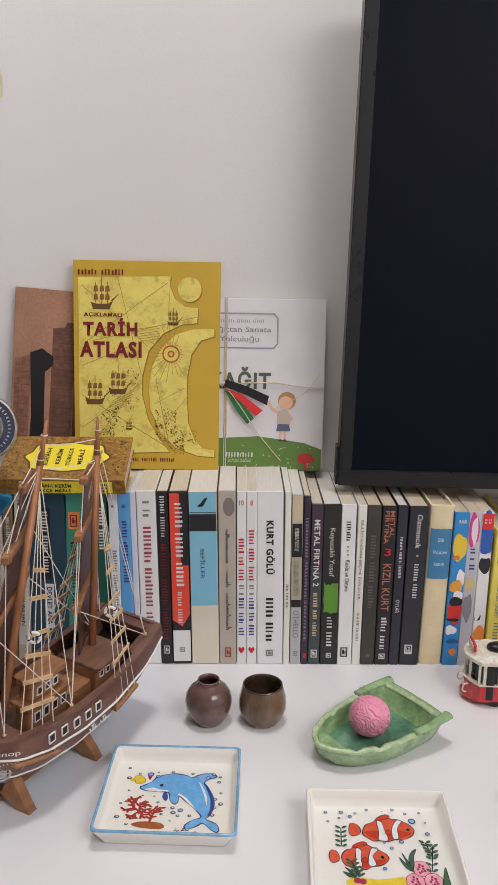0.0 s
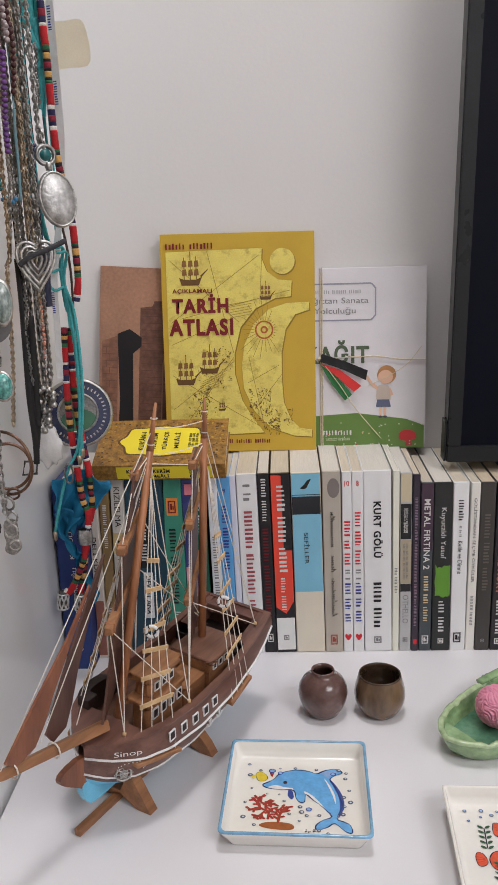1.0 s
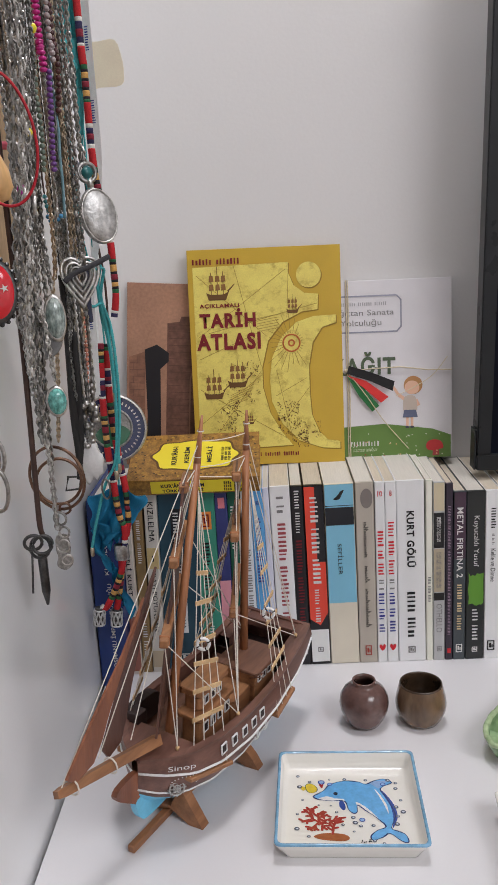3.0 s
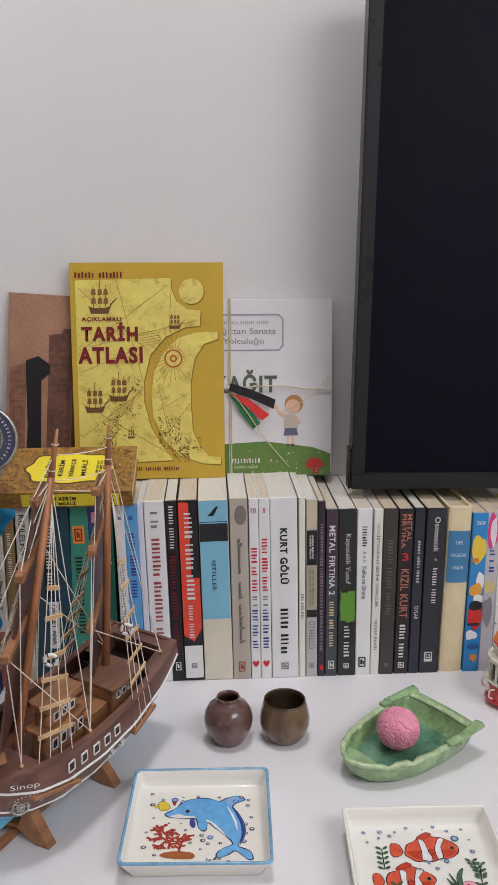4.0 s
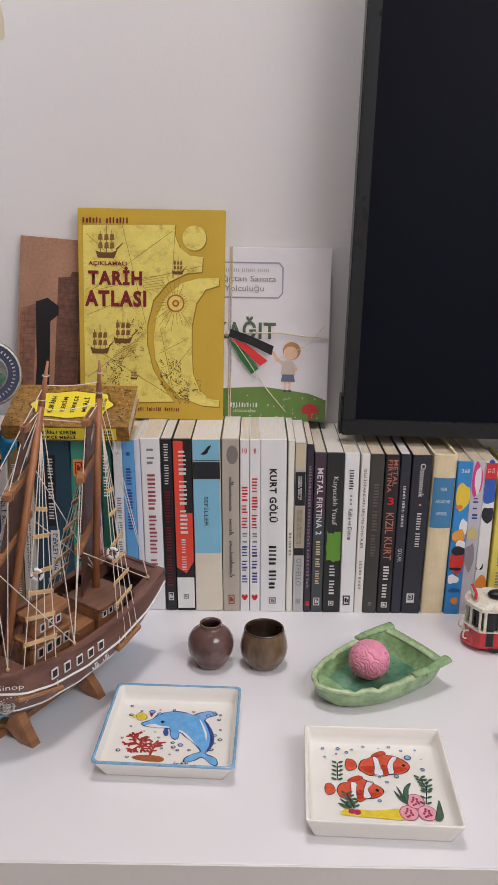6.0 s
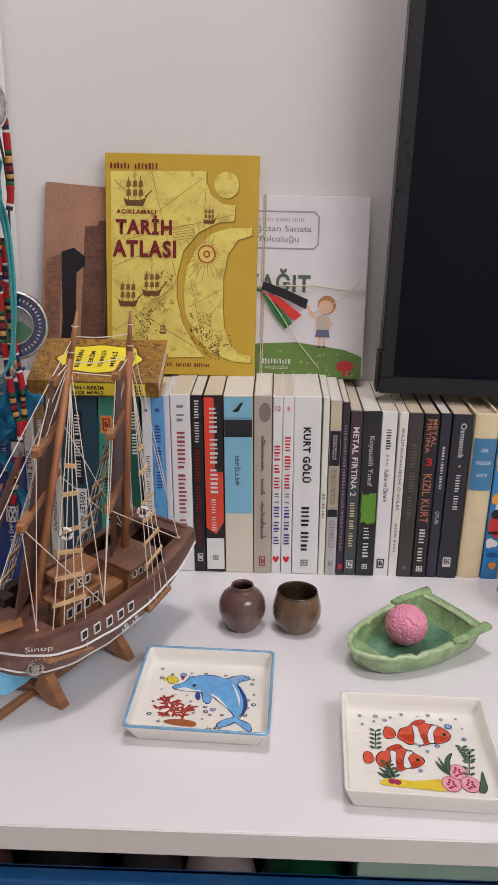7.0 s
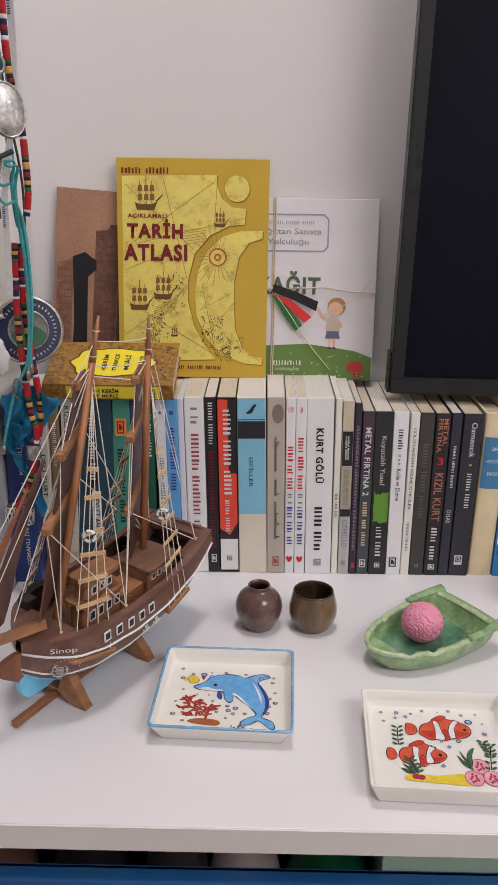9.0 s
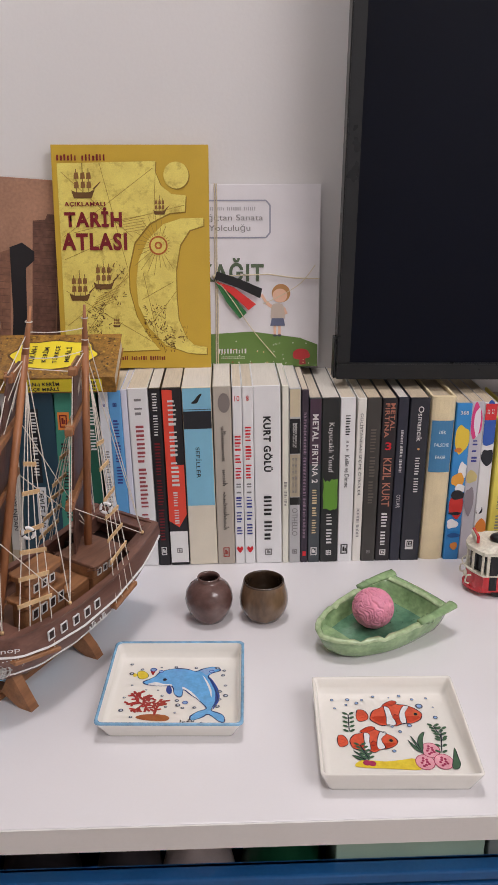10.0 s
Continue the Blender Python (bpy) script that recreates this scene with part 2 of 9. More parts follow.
def desk():
    t = thing("desk", pose(0, 0, 0), "white melamine desk with a square front edge", "desk")
    part("desktop", box_bm(-0.3265, 1.30, -0.387, WY - 0.004, 0.7285, 0.75, 0.0008), MELAMINE, t)
    part("edge_band", box_bm(-0.3265, 1.30, -0.3885, -0.3872, 0.7287, 0.7495), MELAMINE_EDGE, t, "greyish front edge band")
    for x in (-0.322, 0.62, 1.27):
        part("side_panel", box_bm(x, x + 0.018, -0.375, WY - 0.01, 0.002, 0.728, 0.0008), MELAMINE, t)
    part("shelf", box_bm(-0.303, 0.619, -0.36, WY - 0.012, 0.44, 0.458, 0.0008), MELAMINE, t)


ceiling_lamp(0.0, -0.17, 0.26)
ceiling_lamp(1.20, -1.75, 1.2)
wardrobe()
desk()


def television():
    t = thing("television", pose(0.0888, 0.037, 0.9565, 0, 1.05, 0), "large black flat television with a dark screen that is switched off", "television")
    w, h = 0.93, 0.55
    b = 0.0152
    bm = bmesh.new()
    add_box(bm, 0, w, 0, 0.022, 0, 0.0185)
    add_box(bm, 0, w, 0, 0.022, h - b, h)
    add_box(bm, 0, b, 0, 0.022, 0.0185, h - b)
    add_box(bm, w - b, w, 0, 0.022, 0.0185, h - b)
    bmesh.ops.bevel(bm, geom=[e for e in bm.edges], offset=0.0012, segments=2, affect="EDGES")
    part("bezel", bm, TV_PLASTIC, t)
    part("screen", box_bm(b - 0.001, w - b + 0.001, 0.004, 0.012, 0.0175, h - b + 0.001), TV_SCREEN, t, "dark glossy screen glass")
    part("back_cover", box_bm(0.01, w - 0.01, 0.0225, 0.05, 0.012, h - 0.012, 0.004), TV_PLASTIC, t)
    part("corner_trim", box_bm(-0.0026, -0.0002, 0.002, 0.020, 0.0006, 0.046, 0.0006, 1), TV_PLASTIC, t)
    part("foot", box_bm(0.02, 0.05, 0.01, 0.05, -0.0, 0.01), TV_PLASTIC, t)
    part("wall_bracket", box_bm(0.3, 0.62, 0.051, 0.0975, 0.18, 0.40), TV_PLASTIC, t)


television()


# ---- books in the row ----
def spine_m(x, z, y=-0.0006, up=False):
    """The frame of lettering that runs down a spine (or up it)."""
    q = Matrix(((0, 1, 0, x), (0, 0, -1, y), (-1, 0, 0, z), (0, 0, 0, 1)))
    if up:
        q = Matrix(((0, -1, 0, x), (0, 0, -1, y), (1, 0, 0, z), (0, 0, 0, 1)))
    return q


def face_m(x, z, y=-0.0006):
    """The frame of lettering that reads across a spine."""
    return Matrix(((1, 0, 0, x), (0, 0, -1, y), (0, 1, 0, z), (0, 0, 0, 1)))


def book(label, x0, x1, x0t, h, cover, pages=None, y=0.0, depth=0.135, hard=False, z=0.7502, round_spine=0.0):
    """A book that stands in the row with its spine to the front; x0, x1: its foot, x0t: the left edge at the top."""
    w = x1 - x0 - 0.0004
    lean = math.degrees(math.atan2(x0t - x0, h))
    t = thing("book", Matrix.Translation((x0, y, z)) @ pose(0, 0, max(0.0, -math.sin(radians(lean)) * w if lean < 0 else 0), 0, lean, 0), label, "book", "books in the row")
    c = 0.0022 if hard else 0.0007
    bm = bmesh.new()
    if round_spine:
        n = 9
        front = [(w / 2 - w / 2 * math.cos(math.pi * i / (n - 1)), -round_spine * math.sin(math.pi * i / (n - 1)) + round_spine * 0.2) for i in range(n)]
    else:
        front = [(0, 0.0009), (0.0005, 0.0002), (0.0013, 0), (w - 0.0013, 0), (w - 0.0005, 0.0002), (w, 0.0009)]
    outer = [(0, depth)] + front + [(w, depth)]
    inner = [(w - c, depth), (w - c, 0.004), (c, 0.004), (c, depth)]
    loop = outer + inner
    lo = [bm.verts.new((p[0], p[1], 0)) for p in loop]
    hi = [bm.verts.new((p[0], p[1], h)) for p in loop]
    n = len(loop)
    for i in range(n):
        bm.faces.new((lo[i], lo[(i + 1) % n], hi[(i + 1) % n], hi[i]))
    bm.faces.new(lo[::-1])
    bm.faces.new(hi)
    bmesh.ops.recalc_face_normals(bm, faces=bm.faces[:])
    part("cover", bm, cover, t)
    d = 0.004 if hard else 0.0005
    bm = box_bm(c + 0.0001, w - c - 0.0001, 0.0042, depth - 0.002, 0.001, h - d)
    part("page_block", bm, pages or PAGES, t)
    return t, w, h


def band(t, name, x0, x1, z0, z1, mat, y=-0.0003, label=""):
    bm = bmesh.new()
    bm.faces.new([bm.verts.new(p) for p in ((x0, y, z0), (x1, y, z0), (x1, y, z1), (x0, y, z1))])
    return part(name, bm, mat, t, label)


def spine_text(t, body, mat, x, z0, z1, size, bold=0.01, up=False, y=-0.0007):
    letters(body, mat, t, spine_m(x, (z0 + z1) / 2, y, up), abs(z1 - z0), size, bold)


def spine_bars(t, n, mat, x, z0, z1, size, seed=1, up=False, rows=1, y=-0.0007):
    bars(n, mat, t, spine_m(x, (z0 + z1) / 2, y, up), abs(z1 - z0), size, seed, rows=rows)


def across(t, body, mat, x, z, width, height, bold=0.0):
    letters(body, mat, t, face_m(x, z, -0.0007), width, height, bold)


def emblem(t, mat, x, z, w, h, seed=1):
    """A small publisher's mark as plain shapes: a thin frame round a solid block."""
    bm = bmesh.new()
    k = 0.16 * min(w, h)
    for x0, y0, x1, y1 in ((-w / 2, h / 2 - k, w / 2, h / 2), (-w / 2, -h / 2, w / 2, -h / 2 + k), (-w / 2, -h / 2 + k, -w / 2 + k, h / 2 - k), (w / 2 - k, -h / 2 + k, w / 2, h / 2 - k),
                           (-w * 0.22, -h * 0.22, w * 0.05, h * 0.26), (w * 0.10, -h * 0.22, w * 0.26, h * 0.10)):
        bm.faces.new([bm.verts.new((x0, y0, 0)), bm.verts.new((x1, y0, 0)), bm.verts.new((x1, y1, 0)), bm.verts.new((x0, y1, 0))])
    part("mark", bm, mat, t, m=face_m(x, z, -0.0007))


# navy hardback and the books behind the ship
t, w, h = book("dark blue tall hardback with white spine lettering", -0.3285, -0.2985, -0.3265, 0.212, printed(30, 52, 110), PAGES_WHITE, y=-0.03, hard=True)
spine_text(t, "OSMANLI İMPARATORLUĞU", WHITE_INK, w * 0.55, 0.120, 0.022, 0.006, up=True)
spine_text(t, "KURULUŞU", WHITE_INK, w * 0.55, 0.178, 0.130, 0.006, up=True)
t, w, h = book("off-white paperback with a red-brown foot", -0.2983, -0.2875, -0.2962, 0.205, printed(205, 196, 185), y=-0.008)
spine_text(t, "DELİ KURT", INK, w * 0.5, 0.145, 0.095, 0.006)
band(t, "foot_print", 0.0006, w - 0.0006, 0.004, 0.07, printed(150, 95, 80))
t, w, h = book("brown and gold slim paperback", -0.2873, -0.2765, -0.2842, 0.204, printed(132, 108, 70), y=-0.004)
spine_bars(t, 2, WHITE_INK, w * 0.5, 0.06, 0.02, 0.005, 4)
spine_bars(t, 2, WHITE_INK, w * 0.5, 0.18, 0.13, 0.004, 5)
t, w, h = book("grey-white paperback with a tan number band", -0.2763, -0.2622, -0.2712, 0.208, printed(196, 192, 184), y=-0.004)
spine_text(t, "KIZILELMA", INK, w * 0.5, 0.20, 0.155, 0.006, 0.0)
band(t, "number_band", 0.0006, w - 0.0006, 0.124, 0.148, printed(190, 170, 120))
across(t, "1", INK, w * 0.5, 0.136, 0.0022, 0.007)
spine_text(t, "KAYI BOYUNDAN", INK, w * 0.5, 0.118, 0.05, 0.005, 0.0)
band(t, "foot_print", 0.0006, w - 0.0006, 0.006, 0.026, printed(180, 165, 140))
t, w, h = book("thick dark teal paperback with a black title strip", -0.2619, -0.2182, -0.2570, 0.207, printed(28, 62, 78), y=0.0)
band(t, "title_strip", w * 0.30, w * 0.56, 0.105, 0.19, printed(18, 22, 28), label="black strip with white lettering")
spine_bars(t, 3, WHITE_INK, w * 0.43, 0.186, 0.112, 0.006, 6)
band(t, "title_label", w * 0.38, w * 0.62, 0.045, 0.1, printed(225, 225, 220), label="white title label")
spine_text(t, "DEVLET ANA", INK, w * 0.5, 0.096, 0.05, 0.0055)
emblem(t, WHITE_INK, w * 0.5, 0.016, 0.01, 0.008)
t, w, h = book("sea-green paperback with orange mark", -0.2180, -0.1962, -0.2180, 0.206, printed(58, 132, 112))
band(t, "mark", w * 0.22, w * 0.8, 0.165, 0.185, printed(215, 130, 60))
emblem(t, MAROON_INK, w * 0.5, 0.175, 0.008, 0.014, 3)
spine_bars(t, 3, INK, w * 0.45, 0.15, 0.06, 0.007, 7)
spine_bars(t, 3, WHITE_INK, w * 0.5, 0.052, 0.015, 0.005, 8)
t, w, h = book("navy and pink paperback", -0.1960, -0.1826, -0.1962, 0.205, printed(52, 58, 110))
band(t, "foot_print", 0.0006, w - 0.0006, 0.004, 0.105, printed(200, 140, 150), label="pink lower half")
band(t, "mark", w * 0.25, w * 0.8, 0.188, 0.2, printed(205, 120, 130))
t, w, h = book("dark green slim paperback with small white lettering", -0.1824, -0.1706, -0.1826, 0.206, printed(24, 78, 62))
spine_bars(t, 2, WHITE_INK, w * 0.5, 0.19, 0.14, 0.006, 9)
t, w, h = book("pale grey slim paperback", -0.1668, -0.1562, -0.1688, 0.207, printed(205, 208, 212), PAGES_WHITE)
spine_bars(t, 3, GREY_INK, w * 0.5, 0.14, 0.06, 0.005, 10)
emblem(t, BLUE_INK, w * 0.5, 0.192, 0.003, 0.003)
t, w, h = book("sky-blue slim paperback with dark lettering", -0.1558, -0.1418, -0.1586, 0.207, printed(88, 150, 200))
spine_bars(t, 3, BLUE_INK, w * 0.5, 0.175, 0.10, 0.006, 11)
emblem(t, BLUE_INK, w * 0.5, 0.192, 0.004, 0.004)
t, w, h = book("pale lavender thin paperback", -0.1414, -0.1346, -0.1450, 0.208, printed(198, 200, 218), PAGES_WHITE)
t, w, h = book("white paperback with red title lettering", -0.1342, -0.1124, -0.1378, 0.209, printed(228, 226, 222))
spine_bars(t, 2, GREY_INK, w * 0.5, 0.198, 0.178, 0.008, 12)
spine_bars(t, 3, material("brick_red_ink", tone(150, 70, 75), 0.5, var=0.05, bump=0), w * 0.5, 0.168, 0.02, 0.0085, 13)
t, w, h = book("black slim paperback with dark red lettering", -0.1121, -0.0988, -0.1158, 0.209, printed(28, 26, 30), PAGES_WHITE)
spine_bars(t, 2, WHITE_INK, w * 0.5, 0.204, 0.155, 0.005, 14)
spine_bars(t, 3, MAROON_INK, w * 0.5, 0.148, 0.03, 0.006, 15)
emblem(t, WHITE_INK, w * 0.5, 0.018, 0.006, 0.010)
t, w, h = book("black and red paperback with white foot", -0.0985, -0.0772, -0.1020, 0.209, printed(30, 28, 32), PAGES)
sp = [(0.0006, 0.055), (w * 0.55, 0.047), (w - 0.0006, 0.062), (w - 0.0006, 0.11), (w - 0.0006, 0.205), (w * 0.35, 0.2075), (0.0006, 0.2075)]
part("red_print", flat_bm(sp), printed(214, 70, 52), t, "orange-red printed area", m=face_m(0, 0, -0.0003))
band(t, "black_wedge", w * 0.55, w - 0.0005, 0.122, 0.2085, printed(30, 28, 32), y=-0.00045)
band(t, "foot_print", 0.0006, w - 0.0006, 0.003, 0.042, printed(225, 220, 212), label="white foot")
spine_bars(t, 3, WHITE_INK, w * 0.5, 0.196, 0.095, 0.0085, 16)
spine_bars(t, 2, WHITE_INK, w * 0.45, 0.09, 0.05, 0.005, 17)
emblem(t, GREY_INK, w * 0.5, 0.018, 0.006, 0.006)
t, w, h = book("light blue and beige paperback with a black band", -0.0769, -0.0452, -0.0802, 0.209, printed(208, 200, 182), PAGES_WHITE)
band(t, "blue_print", 0.0006, w - 0.0006, 0.073, 0.2085, printed(122, 178, 202), label="light blue printed area")
band(t, "black_band", 0.0006, w - 0.0006, 0.163, 0.183, printed(30, 32, 38), y=-0.0005)
band(t, "thin_line", 0.0006, w - 0.0006, 0.1845, 0.1852, INK, y=-0.0005)
spine_text(t, "SEFİLLER", INK, w * 0.48, 0.142, 0.106, 0.0058, 0.0)
part("mark", flat_bm(smooth_loop([(-0.006, -0.004), (-0.002, 0.0), (0.002, 0.005), (0.0055, 0.006), (0.003, 0.001), (0.0, -0.004)], 4)), INK, t, m=face_m(w * 0.5, 0.196, -0.0006))
t, w, h = book("taupe paperback with handwritten title", -0.0449, -0.0252, -0.0472, 0.210, printed(172, 164, 152), PAGES_WHITE)
part("mark", flat_bm(ellipse(0, 0, 0.0065, 0.011, 18)), printed(120, 112, 108), t, m=face_m(w * 0.6, 0.192, -0.0004))
for k, (a, b) in enumerate(((0.165, 0.122), (0.115, 0.092), (0.088, 0.04))):
    bm = bmesh.new()
    rh = random.Random(50 + k)
    n = int((a - b) / 0.0026)
    pts = []
    for i in range(n):
        tall = 0.0062 if rh.random() < 0.16 else 0.0030
        z = a - 0.0026 * i
        pts += [Vector((w * 0.5 - 0.0020, -0.0009, z)), Vector((w * 0.5 - 0.0020 + tall * rh.uniform(0.8, 1.2), -0.0009, z + rh.uniform(-0.0002, 0.0006)))]
    part("handwriting", tube_bm(smooth_loop(pts, 3, False), 0.00030, 4), HAND_INK, t)
emblem(t, printed(150, 60, 50), w * 0.5, 0.015, 0.007, 0.012)
for n, x0, x1, xt, z0 in (("10", -0.0249, -0.0143, -0.0266, 0.155), ("8", -0.0140, -0.0020, -0.0160, 0.165)):
    t, w, h = book("thin white paperback with red number and red and blue lettering", x0, x1, xt, 0.2095, printed(232, 229, 224), PAGES)
    across(t, n, RED_INK, w * 0.5, 0.197, 0.0026 * len(n), 0.006)
    spine_bars(t, 3, RED_INK, w * 0.5, z0, 0.103, 0.0062, 18 + len(n))
    spine_bars(t, 2, GREY_INK, w * 0.5, 0.099, 0.086, 0.005, 20)
    spine_bars(t, 3, BLUE_INK, w * 0.5, 0.083, 0.035, 0.006, 21 + len(n))
    part("heart_mark", flat_bm(smooth_loop([(0, -0.004), (0.0035, 0.001), (0.002, 0.004), (0, 0.002), (-0.002, 0.004), (-0.0035, 0.001)], 4)), RED_INK, t, m=face_m(w * 0.5, 0.018, -0.0006))
t, w, h = book("thick white paperback with bold black title", -0.0015, 0.0282, -0.0042, 0.2095, printed(236, 233, 228), PAGES_WHITE)
spine_text(t, "KURT GÖLÜ", INK, w * 0.52, 0.176, 0.112, 0.0098, 0.035)
spine_bars(t, 2, INK, w * 0.48, 0.083, 0.027, 0.0085, 24)
emblem(t, GREY_INK, w * 0.48, 0.014, 0.008, 0.008)
t, w, h = book("thin cream paperback with faint lettering", 0.0286, 0.0358, 0.0272, 0.2095, printed(222, 214, 200), PAGES_WHITE)
spine_bars(t, 3, GREY_INK, w * 0.5, 0.1, 0.07, 0.003, 25)
t, w, h = book("grey and black paperback with a tan band", 0.0363, 0.0488, 0.0350, 0.2068, printed(172, 172, 172), PAGES_WHITE)
band(t, "top_print", 0.0005, w - 0.0005, 0.175, 0.206, printed(188, 176, 148))
band(t, "black_band", 0.0005, w - 0.0005, 0.133, 0.173, printed(26, 26, 28), label="black title band")
band(t, "tan_print", 0.0005, w - 0.0005, 0.082, 0.132, printed(165, 154, 132))
band(t, "thin_band", 0.0005, w - 0.0005, 0.072, 0.081, printed(30, 28, 28))
spine_bars(t, 2, WHITE_INK, w * 0.5, 0.168, 0.14, 0.005, 26, rows=2)
spine_bars(t, 2, GREY_INK, w * 0.5, 0.128, 0.086, 0.006, 27, rows=2)
spine_text(t, "OTHELLO", GREY_INK, w * 0.5, 0.068, 0.034, 0.0062, 0.0)
emblem(t, GREY_INK, w * 0.5, 0.014, 0.005, 0.006)
t, w, h = book("dark purple thin paperback", 0.0491, 0.0571, 0.0482, 0.2048, printed(48, 40, 52), PAGES)
spine_bars(t, 3, material("muted_mauve_ink", tone(140, 120, 135), 0.5, bump=0), w * 0.5, 0.18, 0.03, 0.003, 28)
band(t, "mark", w * 0.3, w * 0.8, 0.008, 0.014, RED_INK)
t, w, h = book("dark paperback fading from plum to grey with pale title", 0.0574, 0.0708, 0.0570, 0.1955, printed(62, 68, 72), PAGES)
band(t, "top_print", 0.0005, w - 0.0005, 0.12, 0.1948, printed(66, 48, 62))
spine_text(t, "METAL FIRTINA 2", WHITE_INK, w * 0.5, 0.178, 0.098, 0.0066, 0.02)
spine_bars(t, 3, printed(200, 180, 140), w * 0.5, 0.09, 0.035, 0.005, 29)
emblem(t, WHITE_INK, w * 0.5, 0.014, 0.007, 0.010)
t, w, h = book("black paperback with a leaf-green patch", 0.0712, 0.0912, 0.0704, 0.1952, printed(36, 38, 38), PAGES_WHITE)
rg = random.Random(12)
ragged = [(0.0025 + (w - 0.0035) * i / 7, 0.066 + rg.uniform(-0.002, 0.002)) for i in range(8)] + [(w - 0.0008, 0.075), (w - 0.0012, 0.090)]
ragged += [(w - 0.001 - (w - 0.0035) * i / 7, 0.101 + rg.uniform(-0.003, 0.003)) for i in range(8)] + [(0.0030, 0.092), (0.0020, 0.083), (0.0030, 0.074)]
part("green_patch", flat_bm(ragged), printed(92, 140, 50), t, "torn-edged leaf-green patch", m=face_m(0, 0, -0.0003))
spine_text(t, "Kuyucaklı Yusuf", WHITE_INK, w * 0.5, 0.168, 0.110, 0.0072, 0.0)
spine_bars(t, 2, WHITE_INK, w * 0.5, 0.06, 0.022, 0.006, 31)
emblem(t, WHITE_INK, w * 0.5, 0.012, 0.006, 0.006)
t, w, h = book("white paperback with small black title", 0.0915, 0.1082, 0.0904, 0.1952, printed(226, 225, 224), PAGES)
spine_text(t, "Kelile ve Dimne", INK, w * 0.5, 0.130, 0.092, 0.005, 0.0)
spine_bars(t, 1, INK, w * 0.5, 0.176, 0.152, 0.005, 32)
spine_bars(t, 3, GREY_INK, w * 0.5, 0.147, 0.134, 0.0025, 33)
emblem(t, INK, w * 0.45, 0.016, 0.008, 0.012)
t, w, h = book("thin off-white paperback with small black title", 0.1084, 0.1182, 0.1092, 0.1945, printed(216, 212, 204), PAGES)
spine_text(t, "GÜLİSTANDAN SEÇME ÖYKÜLER", INK, w * 0.5, 0.178, 0.082, 0.0045, 0.0)
spine_bars(t, 2, GREY_INK, w * 0.5, 0.066, 0.03, 0.003, 34)
t, w, h = book("dark grey-brown paperback with faint title", 0.1185, 0.1345, 0.1193, 0.1945, printed(58, 55, 52), PAGES_OLD)
spine_bars(t, 3, printed(92, 86, 78), w * 0.5, 0.16, 0.07, 0.006, 35)
emblem(t, GREY_INK, w * 0.5, 0.012, 0.004, 0.004)
t, w, h = book("black paperback with bronze title lettering", 0.1350, 0.1512, 0.1362, 0.1938, printed(34, 30, 34), PAGES_OLD)
BRONZE_INK = material("bronze_ink", tone(170, 110, 90), 0.4, var=0.1, bump=0)
spine_text(t, "METAL", BRONZE_INK, w * 0.70, 0.189, 0.158, 0.0050, 0.02)
spine_text(t, "FIRTINA", BRONZE_INK, w * 0.32, 0.189, 0.150, 0.0050, 0.02)
across(t, "3", RED_INK, w * 0.5, 0.140, 0.007, 0.009, 0.02)
spine_text(t, "KIZIL KURT", BRONZE_INK, w * 0.5, 0.126, 0.068, 0.009, 0.01)
spine_bars(t, 2, WHITE_INK, w * 0.5, 0.06, 0.018, 0.0065, 36)
emblem(t, WHITE_INK, w * 0.5, 0.011, 0.007, 0.007)
t, w, h = book("dark navy slim paperback", 0.1515, 0.1632, 0.1532, 0.1945, printed(38, 40, 52), PAGES_WHITE)
spine_bars(t, 3, WHITE_INK, w * 0.5, 0.158, 0.108, 0.003, 37)
spine_text(t, "OYLAR", WHITE_INK, w * 0.5, 0.082, 0.066, 0.0045, 0.0)
t, w, h = book("black-blue paperback with white lettering", 0.1636, 0.1852, 0.1663, 0.1938, printed(36, 38, 46), PAGES_OLD)
spine_text(t, "Osmancık", WHITE_INK, w * 0.55, 0.185, 0.145, 0.006, 0.01)
part("dot", flat_bm(ellipse(0, 0, 0.0014, 0.0014, 10)), printed(190, 140, 90), t, m=face_m(w * 0.55, 0.136, -0.0007))
spine_bars(t, 2, WHITE_INK, w * 0.55, 0.126, 0.083, 0.005, 38)
part("mark", flat_bm(rect(-0.0045, -0.006, 0.0045, 0.006)), WHITE_INK, t, m=face_m(w * 0.45, 0.02, -0.0004))
emblem(t, INK, w * 0.45, 0.021, 0.006, 0.007)
t, w, h = book("cream cloth hardback with a blue title label", 0.1866, 0.2136, 0.1902, 0.1945, material("cream_book_cloth", tone(212, 196, 160), 0.75, var=0.08, scale=60, grain=1200, bump=0.3), PAGES_OLD, hard=True, round_spine=0.004, y=0.004)
bm = bmesh.new()
n = 9
pr = [(w / 2 - (w / 2 + 0.0002) * math.cos(math.pi * (0.16 + 0.68 * i / (n - 1))), -0.0044 * math.sin(math.pi * (0.16 + 0.68 * i / (n - 1))) + 0.0005) for i in range(n)]
for (a, b), (c, d) in zip(pr, pr[1:]):
    bm.faces.new([bm.verts.new(p) for p in ((a, b, 0.108), (c, d, 0.108), (c, d, 0.168), (a, b, 0.168))])
part("title_label", bm, printed(62, 118, 158, 0.6), t, "blue title label with pale lettering")
for i, s in enumerate(("DER", "FALSCHE", "FAKIR")):
    letters(s, printed(200, 215, 220), t, face_m(w * 0.5, 0.155 - 0.0145 * i, -0.0046), 0.0022 * len(s) + 0.0005, 0.004, 0.0)


